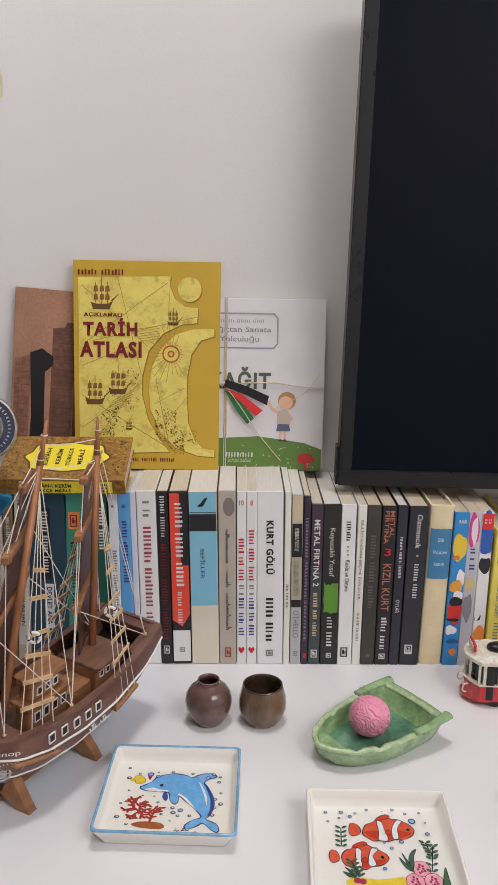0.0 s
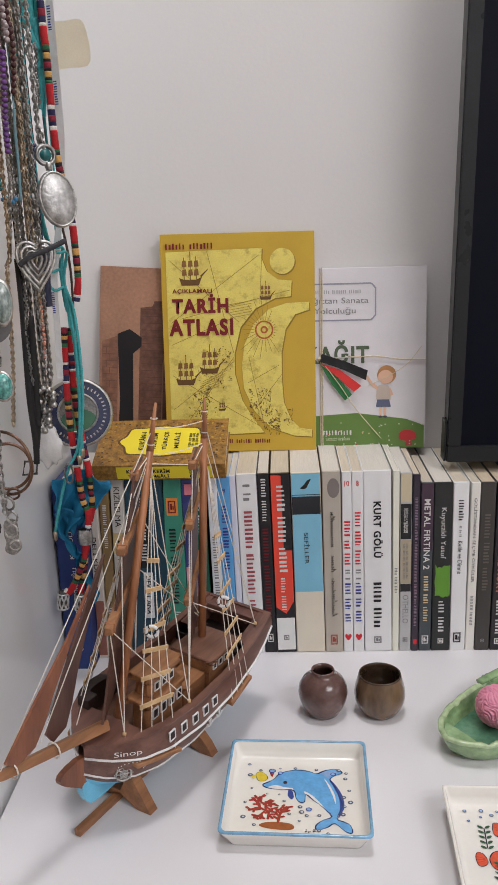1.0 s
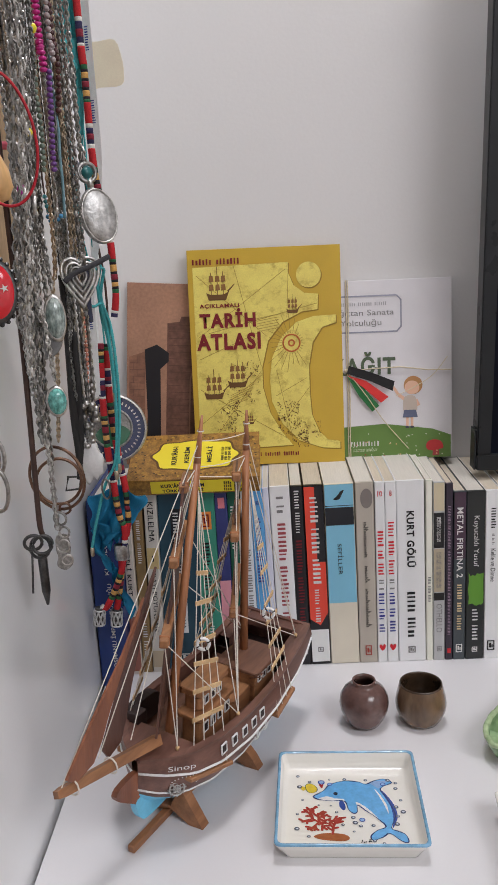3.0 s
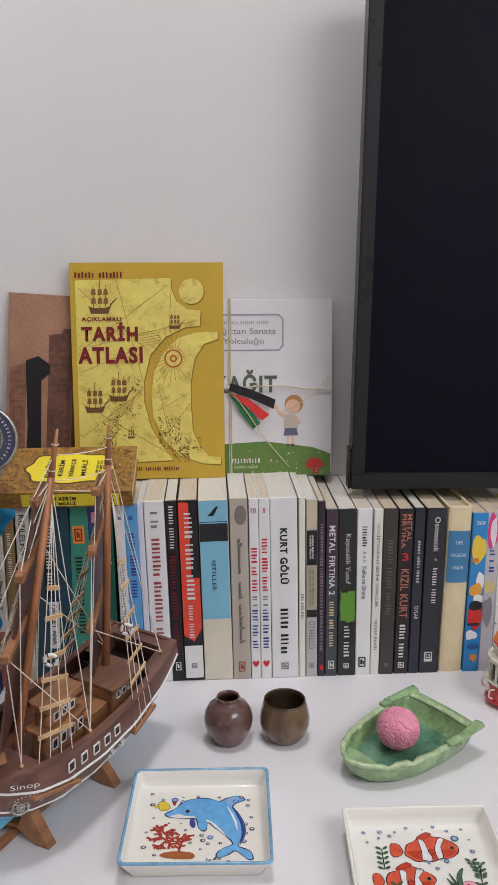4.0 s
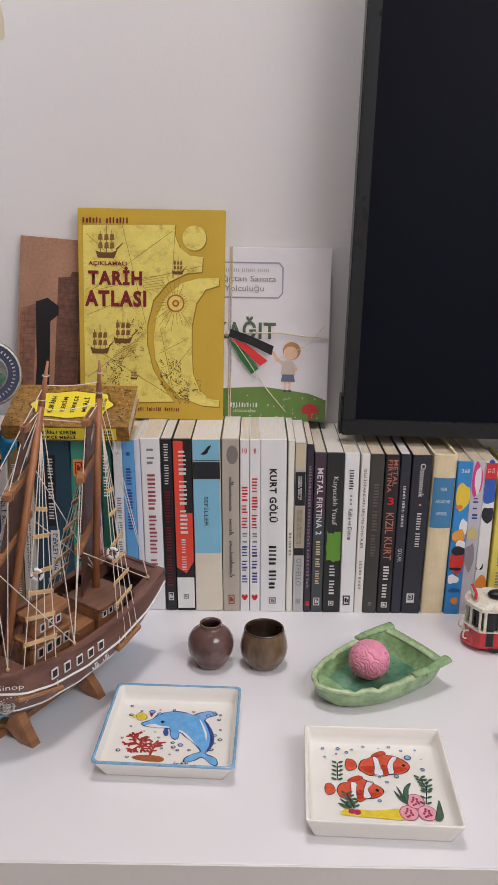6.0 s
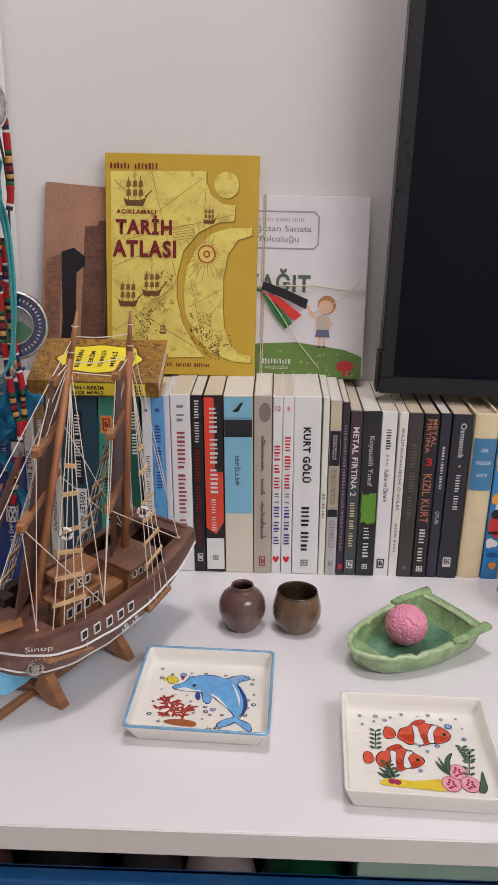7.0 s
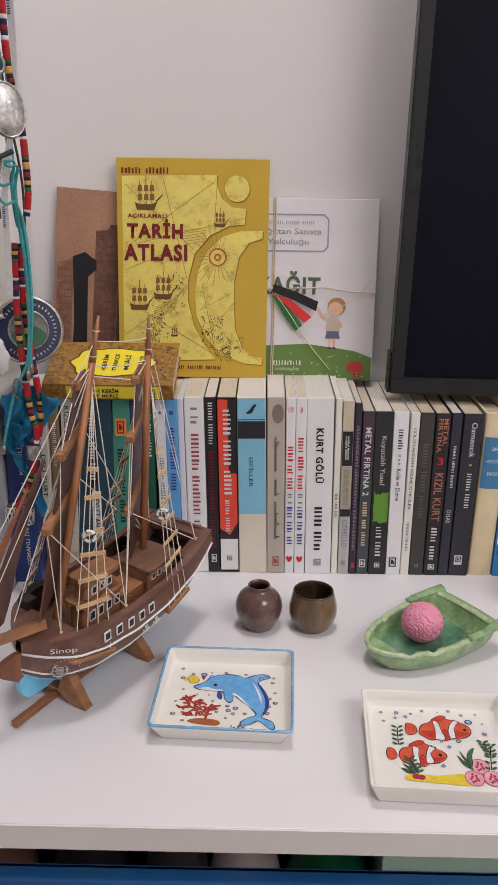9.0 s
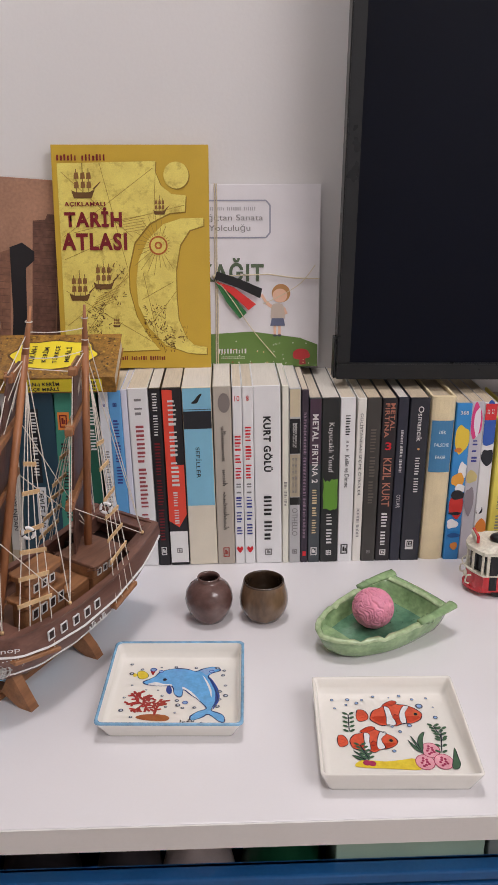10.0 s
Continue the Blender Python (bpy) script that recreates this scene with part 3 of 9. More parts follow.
def comic(label, x0, x1, xt, h, base, patches, seed):
    """A paperback comic whose spine shows plain colour shapes."""
    t, w, h = book(label, x0, x1, xt, h, base, PAGES_OLD)
    for k, (u0, v0, u1, v1, col) in enumerate(patches):
        c = ((u0 + u1) / 2 * w, (v0 + v1) / 2 * h)
        r = ((u1 - u0) / 2 * w, (v1 - v0) / 2 * h)
        pts = [(min(w - 0.0006, max(0.0006, c[0] + r[0] * 1.25 * math.cos(a + k))), c[1] + r[1] * math.sin(a + k) * (1 + 0.2 * math.sin(3 * a + seed))) for a in (i * math.pi / 5 for i in range(10))]
        part("colour_patch", flat_bm(smooth_loop(pts, 3)), printed(*col), t, m=face_m(0, 0, -0.0003 - 0.00012 * k))
    return t, w, h


t, w, h = comic("bright blue comic paperback with yellow and red print", 0.2140, 0.2312, 0.2172, 0.187, printed(48, 128, 190),
                [(0.1, 0.70, 0.9, 0.87, (226, 184, 60)), (0.1, 0.70, 0.5, 0.73, (196, 120, 50)), (0.5, 0.52, 1.0, 0.64, (222, 222, 222)), (0.1, 0.48, 0.8, 0.57, (222, 150, 60)), (0.4, 0.44, 1.0, 0.50, (225, 225, 225)), (0.1, 0.28, 0.9, 0.44, (188, 50, 45)), (0.2, 0.40, 1.0, 0.46, (36, 36, 42)), (0.1, 0.30, 0.8, 0.32, (36, 36, 42)), (0.0, 0.21, 0.7, 0.27, (222, 220, 216)), (0.4, 0.07, 0.8, 0.12, (205, 130, 60)), (0.2, 0.15, 0.9, 0.18, (36, 84, 140))], 1)
across(t, "368", WHITE_INK, w * 0.5, 0.177, 0.009, 0.0045, 0.02)
t, w, h = comic("silver-grey slim paperback with a magenta mark", 0.2315, 0.2462, 0.2330, 0.188, printed(178, 176, 182),
                [(0.1, 0.78, 0.8, 0.99, (200, 60, 120)), (0.3, 0.80, 0.7, 0.97, (215, 205, 215)), (0.1, 0.5, 0.8, 0.58, (190, 175, 120)), (0.1, 0.3, 0.7, 0.48, (130, 122, 130))], 2)
spine_bars(t, 3, BLUE_INK, w * 0.5, 0.145, 0.118, 0.006, 41)
t, w, h = comic("blue and white comic paperback with a red corner", 0.2465, 0.2606, 0.2474, 0.187, printed(228, 228, 230),
                [(0.0, 0.72, 1.0, 1.0, (45, 85, 165)), (0.1, 0.62, 1.0, 0.72, (30, 32, 40)), (0.0, 0.30, 0.5, 0.36, (30, 32, 40)), (0.0, 0.31, 0.42, 0.37, (228, 228, 230)), (0.0, 0.12, 1.0, 0.26, (216, 130, 60)), (0.0, 0.02, 1.0, 0.10, (45, 85, 165))], 3)
band(t, "red_corner", 0.0006, w - 0.0006, 0.168, 0.1865, printed(200, 45, 50), y=-0.0008)
bars(2, WHITE_INK, t, face_m(w * 0.5, 0.178, -0.001), 0.008, 0.006, 3, rows=2)
t, w, h = book("yellow hardback with dark lettering", 0.2620, 0.2890, 0.2640, 0.168, printed(214, 200, 92), PAGES_OLD, hard=True, y=-0.004)
part("ornament", flat_bm(smooth_loop(ellipse(0, 0, 0.005, 0.008, 8), 3)), printed(130, 110, 50), t, m=face_m(w * 0.5, 0.15, -0.0006))
bars(5, printed(130, 110, 50), t, face_m(w * 0.5, 0.134, -0.0007), 0.02, 0.010, 44, rows=2)
spine_text(t, "Die besten Märchen", GREY_INK, w * 0.68, 0.118, 0.03, 0.006, 0.0)
spine_text(t, "der Gebrüder", GREY_INK, w * 0.34, 0.118, 0.062, 0.006, 0.0)
spine_bars(t, 1, GREY_INK, w * 0.34, 0.056, 0.03, 0.006, 45)
t, w, h = book("brown leather-look hardback without lettering", 0.2895, 0.3150, 0.2910, 0.165, printed(120, 78, 40), PAGES_OLD, hard=True)


# ---- books that lean on the wall ----
def map_material():
    m = material("old_map_print", tone(214, 194, 100), 0.45, var=0.12, scale=35, grain=700, bump=0.03)
    nt = m.node_tree
    n, l = nt.nodes, nt.links
    b = n["Principled BSDF"]
    src = b.inputs["Base Color"].links[0].from_socket
    tc = n.new("ShaderNodeTexCoord")
    blot = n.new("ShaderNodeTexNoise")
    blot.inputs["Scale"].default_value, blot.inputs["Detail"].default_value, blot.inputs["Roughness"].default_value = 55, 8, 0.75
    l.new(tc.outputs["Object"], blot.inputs["Vector"])
    r = n.new("ShaderNodeMapRange")
    r.inputs["From Min"].default_value, r.inputs["From Max"].default_value = 0.51, 0.74
    l.new(blot.outputs["Fac"], r.inputs["Value"])
    mx = n.new("ShaderNodeMix")
    mx.data_type = "RGBA"
    mx.inputs["B"].default_value = (*tone(150, 122, 48), 1)
    l.new(r.outputs["Result"], mx.inputs["Factor"])
    l.new(src, mx.inputs["A"])
    l.new(mx.outputs["Result"], b.inputs["Base Color"])
    return m


MAP = map_material()
GOLD = printed(184, 152, 52, 0.35)
GOLD_DARK = printed(140, 112, 36, 0.4)
SEPIA = printed(96, 66, 30, 0.5)
SEPIA_LIGHT = printed(150, 122, 52, 0.5)
RUST = printed(170, 90, 40, 0.5)
RUST_SAIL = printed(124, 86, 44, 0.5)


def lean_m(x, y, z, back, turn=0.0, roll=0.0):
    return Matrix.Translation((x, y, z)) @ pose(0, 0, 0, 0, 0, turn) @ pose(0, 0, 0, -back, 0, 0) @ pose(0, 0, 0, 0, roll, 0)


def closed_book(t, w, h, thick, cover, pages):
    """A closed book that stands upright, its front cover in the plane y = 0."""
    part("front_cover", box_bm(0, w, 0, 0.0010, 0, h, 0.0003, 1), cover, t)
    part("back_cover", box_bm(0, w, thick - 0.001, thick, 0, h, 0.0003, 1), cover, t)
    part("spine", box_bm(-0.0008, 0.0002, 0.0, thick, 0, h, 0.0003, 1), cover, t)
    part("page_block", box_bm(0.001, w - 0.001, 0.0012, thick - 0.0012, 0.001, h - 0.001), pages, t)


def decal(t, name, pts, mat, lift=0.0003, smooth=0, label=""):
    return part(name, flat_bm(pts, smooth), mat, t, label, m=face_m(0, 0, -lift))


def strip(p, q, w):
    p, q = Vector((*p, 0)), Vector((*q, 0))
    d = (q - p).normalized()
    s = Vector((-d.y, d.x, 0)) * w / 2
    return [(v.x, v.y) for v in (p - s, q - s, q + s, p + s)]


def ring_bm(cx, cy, r0, r1, n=28):
    bm = bmesh.new()
    a = [(bm.verts.new((cx + r0 * math.cos(2 * math.pi * i / n), cy + r0 * math.sin(2 * math.pi * i / n), 0)),
          bm.verts.new((cx + r1 * math.cos(2 * math.pi * i / n), cy + r1 * math.sin(2 * math.pi * i / n), 0))) for i in range(n)]
    for i in range(n):
        bm.faces.new((a[i][0], a[i][1], a[(i + 1) % n][1], a[(i + 1) % n][0]))
    return bm


def little_ship(t, x, z, s, mat):
    """A printed sailing ship, as one plain drawing."""
    bm = bmesh.new()

    def poly(pts):
        bm.faces.new([bm.verts.new((x + a * s * 0.68, z + b * s * 1.12, 0)) for a, b in pts])
    cloth = bmesh.new()

    def sail(pts):
        cloth.faces.new([cloth.verts.new((x + a * s * 0.68, z + b * s * 1.12, 0)) for a, b in pts])
    poly([(-1.0, -0.35), (-0.8, -0.75), (0.7, -0.75), (1.0, -0.3), (0.5, -0.45), (-0.6, -0.45)])
    for mx, hh in ((-0.55, 0.7), (0.0, 1.0), (0.5, 0.75)):
        poly([(mx - 0.03, -0.45), (mx + 0.03, -0.45), (mx + 0.03, hh), (mx - 0.03, hh)])
        for k in range(2):
            b = -0.25 + k * 0.45
            if b + 0.35 < hh:
                sail([(mx - 0.2, b), (mx + 0.22, b + 0.03), (mx + 0.17, b + 0.34), (mx - 0.15, b + 0.32)])
    poly([(0.9, -0.35), (1.5, 0.05), (1.5, 0.1), (0.85, -0.25)])
    bmesh.ops.recalc_face_normals(bm, faces=bm.faces[:])
    bmesh.ops.recalc_face_normals(cloth, faces=cloth.faces[:])
    part("sail_print", cloth, RUST_SAIL, t, m=face_m(0, 0, -0.0010))
    return part("ship_print", bm, mat, t, m=face_m(0, 0, -0.0009))


def atlas():
    w, h = 0.171, 0.2455
    back = math.degrees(math.atan2(0.027, 0.241))
    t = thing("atlas_book", lean_m(-0.2205, 0.0880, 0.9608, back, 0.0, 0.5), "large golden yellow atlas with an old map on its cover", "book")
    closed_book(t, w, h, 0.011, GOLD, PAGES)
    U = lambda pts: [(a * w, b * h) for a, b in pts]
    a = U([(.03, .92), (.35, .925), (.66, .93), (.655, .886), (.69, .825), (.76, .788), (.85, .782), (.843, .712), (.74, .705), (.61, .66), (.51, .577), (.466, .456), (.466, .362), (.51, .24), (.585, .15), (.655, .087), (.3, .078), (.03, .08)])
    b = U([(.962, .685), (.962, .65), (.87, .63), (.806, .564), (.777, .456), (.777, .335), (.787, .228), (.834, .148), (.89, .107), (.972, .098), (.972, .064), (.853, .07), (.70, .107), (.59, .188), (.523, .295), (.513, .40), (.532, .496), (.598, .59), (.70, .657), (.815, .682)])
    for nm, pts, sm in (("map_print", a, 0), ("map_print", b, 0), ("map_print", ellipse(.79 * w, .87 * h, .081 * w, .058 * h, 32), 0)):
        decal(t, "print_edge", [(p[0] + 0.0012, p[1] - 0.0012) for p in pts], GOLD_DARK, 0.0003, sm)
        decal(t, nm, pts, MAP, 0.0006, sm)
    rnd = random.Random(4)
    for p, q in (((.05, .60), (.64, .90)), ((.05, .885), (.5, .60)), ((.10, .10), (.46, .44)), ((.05, .36), (.62, .12)), ((.30, .92), (.46, .46)), ((.05, .50), (.46, .62)), ((.12, .62), (.84, .74)), ((.64, .68), (.66, .92)),
                 ((.55, .32), (.76, .40)), ((.60, .20), (.78, .36)), ((.56, .44), (.66, .10)), ((.05, .20), (.46, .42))):
        decal(t, "map_line", strip((p[0] * w, p[1] * h), (q[0] * w, q[1] * h), 0.00055), SEPIA_LIGHT, 0.0008)
    cx, cz = .665 * w, .563 * h
    for k in range(26):
        an = math.pi * 2 * k / 26 + 0.2
        l = 0.022 + 0.014 * rnd.random()
        if math.cos(an) > 0.55:
            l = 0.014
        decal(t, "compass_ray", strip((cx + 0.011 * math.cos(an), cz + 0.011 * math.sin(an)), (cx + l * math.cos(an), cz + l * math.sin(an)), 0.0005), SEPIA_LIGHT, 0.0008)
    part("compass_print", ring_bm(cx, cz, 0.0086, 0.0104), RUST, t, m=face_m(0, 0, -0.0010))
    part("compass_print", ring_bm(cx, cz, 0.0022, 0.0042, 16), RUST, t, m=face_m(0, 0, -0.0010))
    for x, z, s, mt in ((.19, .835, .0190, SEPIA), (.68, .735, .0105, SEPIA), (.14, .375, .0175, SEPIA), (.30, .425, .0170, SEPIA), (.375, .215, .0065, SEPIA)):
        little_ship(t, x * w, z * h, s, mt)
    bm = bmesh.new()
    knots = [(rnd.uniform(.07, .42), rnd.uniform(.11, .50)) for k in range(9)]
    for k in range(420):
        q = rnd.random()
        if k < 200:
            x, z = (.56 + .2 * rnd.random() + .1 * (q > .8)) * w, (.08 + .22 * rnd.random()) * h
            if x > .70 * w and z > .2 * h:
                z = (.10 + .05 * q) * h
            if x < .64 * w and z < .14 * h:
                z = .2 * h + 0.04 * q * h
        else:
            c = rnd.choice(knots)
            x, z = min(.44, max(.05, rnd.gauss(c[0], .035))) * w, min(.54, max(.10, rnd.gauss(c[1], .022))) * h
        an, l, ww = rnd.uniform(0, 3.1), rnd.uniform(.0004, .0018), rnd.uniform(.0003, .0009)
        d, s = Vector((math.cos(an), math.sin(an), 0)) * l, Vector((-math.sin(an), math.cos(an), 0)) * ww / 2
        c = Vector((x, z, 0))
        bm.faces.new([bm.verts.new(v) for v in (c - d - s, c + d - s, c + d + s, c - d + s)])
    tagged(part("map_print", bm, SEPIA, t, m=face_m(0, 0, -0.0011)), kind="stuff")
    for k in range(6):
        z = (.62 + .012 * k) * h
        decal(t, "map_script", strip((.44 * w, z), (.585 * w, z + 0.004), 0.0005), SEPIA_LIGHT, 0.0009)
        decal(t, "map_script", strip((.20 * w + .01 * k * w, (.27 + .012 * k) * h), (.36 * w + .01 * k * w, (.31 + .014 * k) * h), 0.0005), SEPIA_LIGHT, 0.0009)
    letters("TARİH", MAROON_INK, t, face_m(.248 * w, .688 * h, -0.0014), .372 * w, 0.0215, 0.042, "bold dark red title")
    letters("ATLASI", MAROON_INK, t, face_m(.250 * w, .580 * h, -0.0014), .425 * w, 0.0190, 0.042, "bold dark red title")
    letters("AÇIKLAMALI", MAROON_INK, t, face_m(.197 * w, .743 * h, -0.0014), .262 * w, 0.0056, 0.03)
    bars(2, MAROON_INK, t, face_m(.19 * w, .945 * h, -0.0014), .32 * w, 0.0065, 3)
    bars(3, MAROON_INK, t, face_m(.52 * w, .048 * h, -0.0008), .36 * w, 0.0045, 5)


atlas()


def gift_book():
    w, h = 0.208, 0.2025
    back = math.degrees(math.atan2(0.019, 0.204))
    t = thing("picture_book", lean_m(-0.131, 0.1040, 0.9605, back, 0, 0.4), "white picture book tied with string and a small flag", "book")
    closed_book(t, w, h, 0.009, printed(208, 205, 208, 0.38), PAGES_WHITE)
    X = lambda p: 0.2075 - (935 - p) * 0.000334
    Z = lambda q: h - (q - 128) * 0.000334
    P = lambda pts: [(X(a), Z(b)) for a, b in pts]
    hill = P([(320, 660), (420, 640), (590, 628), (700, 622), (800, 635), (870, 645), (932, 668), (932, 746), (320, 746)])
    decal(t, "hill_print", hill, printed(92, 122, 58), 0.0003, 0, "green hill printed on the cover")
    rnd = random.Random(9)
    for k in range(16):
        decal(t, "flower_print", ellipse(X(rnd.uniform(590, 920)), Z(rnd.uniform(668, 738)), 0.0009, 0.0009, 7), printed(*rnd.choice(((205, 170, 120), (190, 190, 170), (150, 60, 50)))), 0.0005)
    decal(t, "mushroom_print", P([(848, 715), (850, 692), (872, 683), (898, 690), (906, 712), (890, 718), (870, 722)]), printed(176, 44, 48), 0.0005, 4)
    decal(t, "mushroom_stem", P([(868, 740), (870, 720), (890, 718), (892, 738)]), printed(160, 60, 60), 0.0004, 0)
    # plain shapes on the hill
    skin, coat_, legs = printed(214, 174, 148), printed(186, 172, 160), printed(92, 98, 122)
    for q0, q1, w_ in (((774, 538), (752, 522), 0.0040), ((752, 522), (735, 494), 0.0032), ((812, 540), (822, 562), 0.0036)):
        decal(t, "arm_print", strip((X(q0[0]), Z(q0[1])), (X(q1[0]), Z(q1[1])), w_), skin, 0.0004)
    for q in (782, 798):
        decal(t, "leg_print", strip((X(q), Z(596)), (X(q), Z(634)), 0.0030), skin, 0.0004)
        decal(t, "shoe_print", ellipse(X(q), Z(636), 0.0025, 0.0014, 10), printed(60, 62, 74), 0.0006)
    decal(t, "round_print", P([(775, 528), (808, 528), (816, 560), (812, 582), (772, 582), (768, 556)]), coat_, 0.0005, 3)
    decal(t, "block_print", P([(771, 576), (812, 576), (818, 602), (766, 602)]), legs, 0.0006, 0)
    decal(t, "oval_print", ellipse(X(803), Z(490), 0.0108, 0.0106, 20), printed(172, 124, 78), 0.0006, 0)
    decal(t, "oval_print", ellipse(X(799), Z(498), 0.0086, 0.0080, 18), skin, 0.0007, 0)
    for k in range(22):
        decal(t, "flower_print", ellipse(X(rnd.uniform(575, 925)), Z(rnd.uniform(655, 738)), 0.0007, 0.0007, 6), printed(206, 206, 196), 0.0005)
    # title plate
    fr = printed(140, 140, 154)
    for a, b, c, d in ((500, 178, 750, 183), (500, 300, 750, 305), (762, 195, 767, 288), (483, 195, 488, 288)):
        decal(t, "frame_print", P([(a, b), (c, b), (c, d), (a, d)]), fr, 0.0003)
    for sx in (0, 1):
        for sy in (0, 1):
            cx, cy = (500, 750)[sx], (180, 303)[sy]
            ox, oy = (486, 764)[sx], (196, 287)[sy]
            decal(t, "frame_print", strip((X(cx), Z(cy)), (X(ox), Z(oy)), 0.0017), fr, 0.0003)
    bars(3, printed(160, 158, 160), t, face_m(X(640), Z(207), -0.0005), 0.052, 0.004, 6)
    letters("Kağıttan Sanata", GREY_INK, t, face_m(X(627), Z(238), -0.0006), 0.076, 0.0090, 0.0)
    letters("Yolculuğu", GREY_INK, t, face_m(X(627), Z(272), -0.0006), 0.047, 0.0090, 0.0)
    letters("KAĞIT", printed(78, 92, 70), t, face_m(X(634), Z(410), -0.0006), 0.073, 0.0268, 0.03, "dark green title")
    bars(1, WHITE_INK, t, face_m(X(635), Z(690), -0.0006), 0.034, 0.0055, 7)
    bars(2, printed(190, 200, 170), t, face_m(X(635), Z(712), -0.0006), 0.028, 0.0035, 8, rows=2)
    # string and flag
    string = material("natural_string", tone(196, 184, 158), 0.8, var=0.15, scale=400, grain=1500, bump=0.4)
    for k, dx in enumerate((0.0, 0.0022)):
        bm = bmesh.new()
        tube_bm([(X(577) + dx + 0.0004 * math.sin(i), -0.0012 - 0.0006 * (i % 2) * 0.3, h + 0.001 - (h + 0.001) * i / 12) for i in range(13)], 0.0007, 6, bm)
        part("string", bm, string, t)
    part("string", tube_bm([(X(572), -0.003, Z(432)), (X(660), -0.002, Z(428)), (X(760), -0.0018, Z(425)), (X(850), -0.0016, Z(438)), (X(936), -0.0012, Z(441))], 0.0007, 6), string, t)
    part("string", tube_bm(smooth_loop([(X(575), -0.004, Z(432)), (X(640), -0.006, Z(520)), (X(700), -0.004, Z(610)), (X(785), -0.002, Z(712))], 5, False), 0.00055, 6), string, t)
    part("string", tube_bm(smooth_loop([(X(740), -0.004, Z(525)), (X(800), -0.005, Z(498)), (X(870), -0.004, Z(455)), (X(920), -0.002, Z(395))], 5, False), 0.0004, 6), string, t)
    part("knot", lathe_bm([(0, -0.0025), (0.0022, -0.0012), (0.0027, 0), (0.002, 0.0015), (0, 0.0025)], 10, m=Matrix.Translation((X(573), -0.003, Z(432)))), string, t, smooth=True)
    for nm, pts, col, d in (("flag_stripe", [(574, 440), (582, 414), (660, 440), (737, 473), (730, 506), (650, 468)], (30, 29, 31), 0.0065),
                            ("flag_stripe", [(578, 448), (640, 468), (716, 526), (690, 546), (640, 500)], (200, 52, 50), 0.0052),
                            ("flag_stripe", [(575, 450), (630, 490), (684, 556), (660, 576), (615, 520)], (46, 110, 62), 0.0040)):
        decal(t, nm, P(pts), printed(*col, 0.8), d, 0)


gift_book()


def photo_book():
    w, h = 0.150, 0.213
    back = math.degrees(math.atan2(0.016, 0.212))
    t = thing("photo_book", lean_m(-0.3060, 0.1085, 0.9610, back, 0, 4.5), "brown paperback with a photograph of an old stone building", "book")
    closed_book(t, w, h, 0.008, material("brown_photo_print", tone(150, 112, 92), 0.42, var=0.22, scale=14, grain=300, bump=0.03, second=tone(170, 128, 104)), PAGES)
    dark = printed(28, 26, 30)
    decal(t, "tower_print", [(0.022, 0.0), (0.041, 0.0), (0.0385, 0.115), (0.048, 0.124), (0.048, 0.134), (0.034, 0.143), (0.020, 0.137), (0.024, 0.060)], dark, 0.0004)
    wall = material("photo_wall_print", tone(128, 90, 72), 0.45, var=0.3, scale=60, grain=200, bump=0)
    decal(t, "wall_print", [(0.002, 0.0), (0.021, 0.0), (0.021, 0.135), (0.002, 0.128)], wall, 0.0003)
    decal(t, "gate_print", [(0.046, 0.0), (0.148, 0.0), (0.148, 0.178), (0.062, 0.176), (0.060, 0.170), (0.046, 0.168)], material("photo_gate_print", tone(104, 72, 60), 0.45, var=0.3, scale=50, grain=200, bump=0), 0.0003)
    mortar = printed(96, 66, 54)
    for k in range(16):
        z = 0.004 + 0.0078 * k
        decal(t, "course_line", rect(0.003, z, 0.020, z + 0.0006), mortar, 0.0005)
        decal(t, "joint_line", rect(0.007 + 0.004 * (k % 2), z, 0.0076 + 0.004 * (k % 2), z + 0.0078), mortar, 0.00052)
    for k in range(21):
        z = 0.010 + 0.0078 * k
        decal(t, "course_line", rect(0.048, z, 0.147, z + 0.0006), printed(82, 56, 46), 0.0004)
    arch = [(0.0735 + 0.020 * (1 - math.cos(math.pi * i / 16)), 0.100 + 0.026 * math.sin(math.pi * i / 16)) for i in range(17)]
    for a, b in zip(arch, arch[1:]):
        decal(t, "arch_line", strip(a, b, 0.0016), printed(132, 98, 80), 0.0007)
    decal(t, "arch_line", rect(0.0727, 0.0, 0.0743, 0.100), printed(132, 98, 80), 0.0007)
    decal(t, "arch_print", [(0.078, 0.0), (0.105, 0.0), (0.105, 0.10), (0.097, 0.118), (0.086, 0.112), (0.078, 0.095)], printed(84, 58, 50), 0.0005)


photo_book()


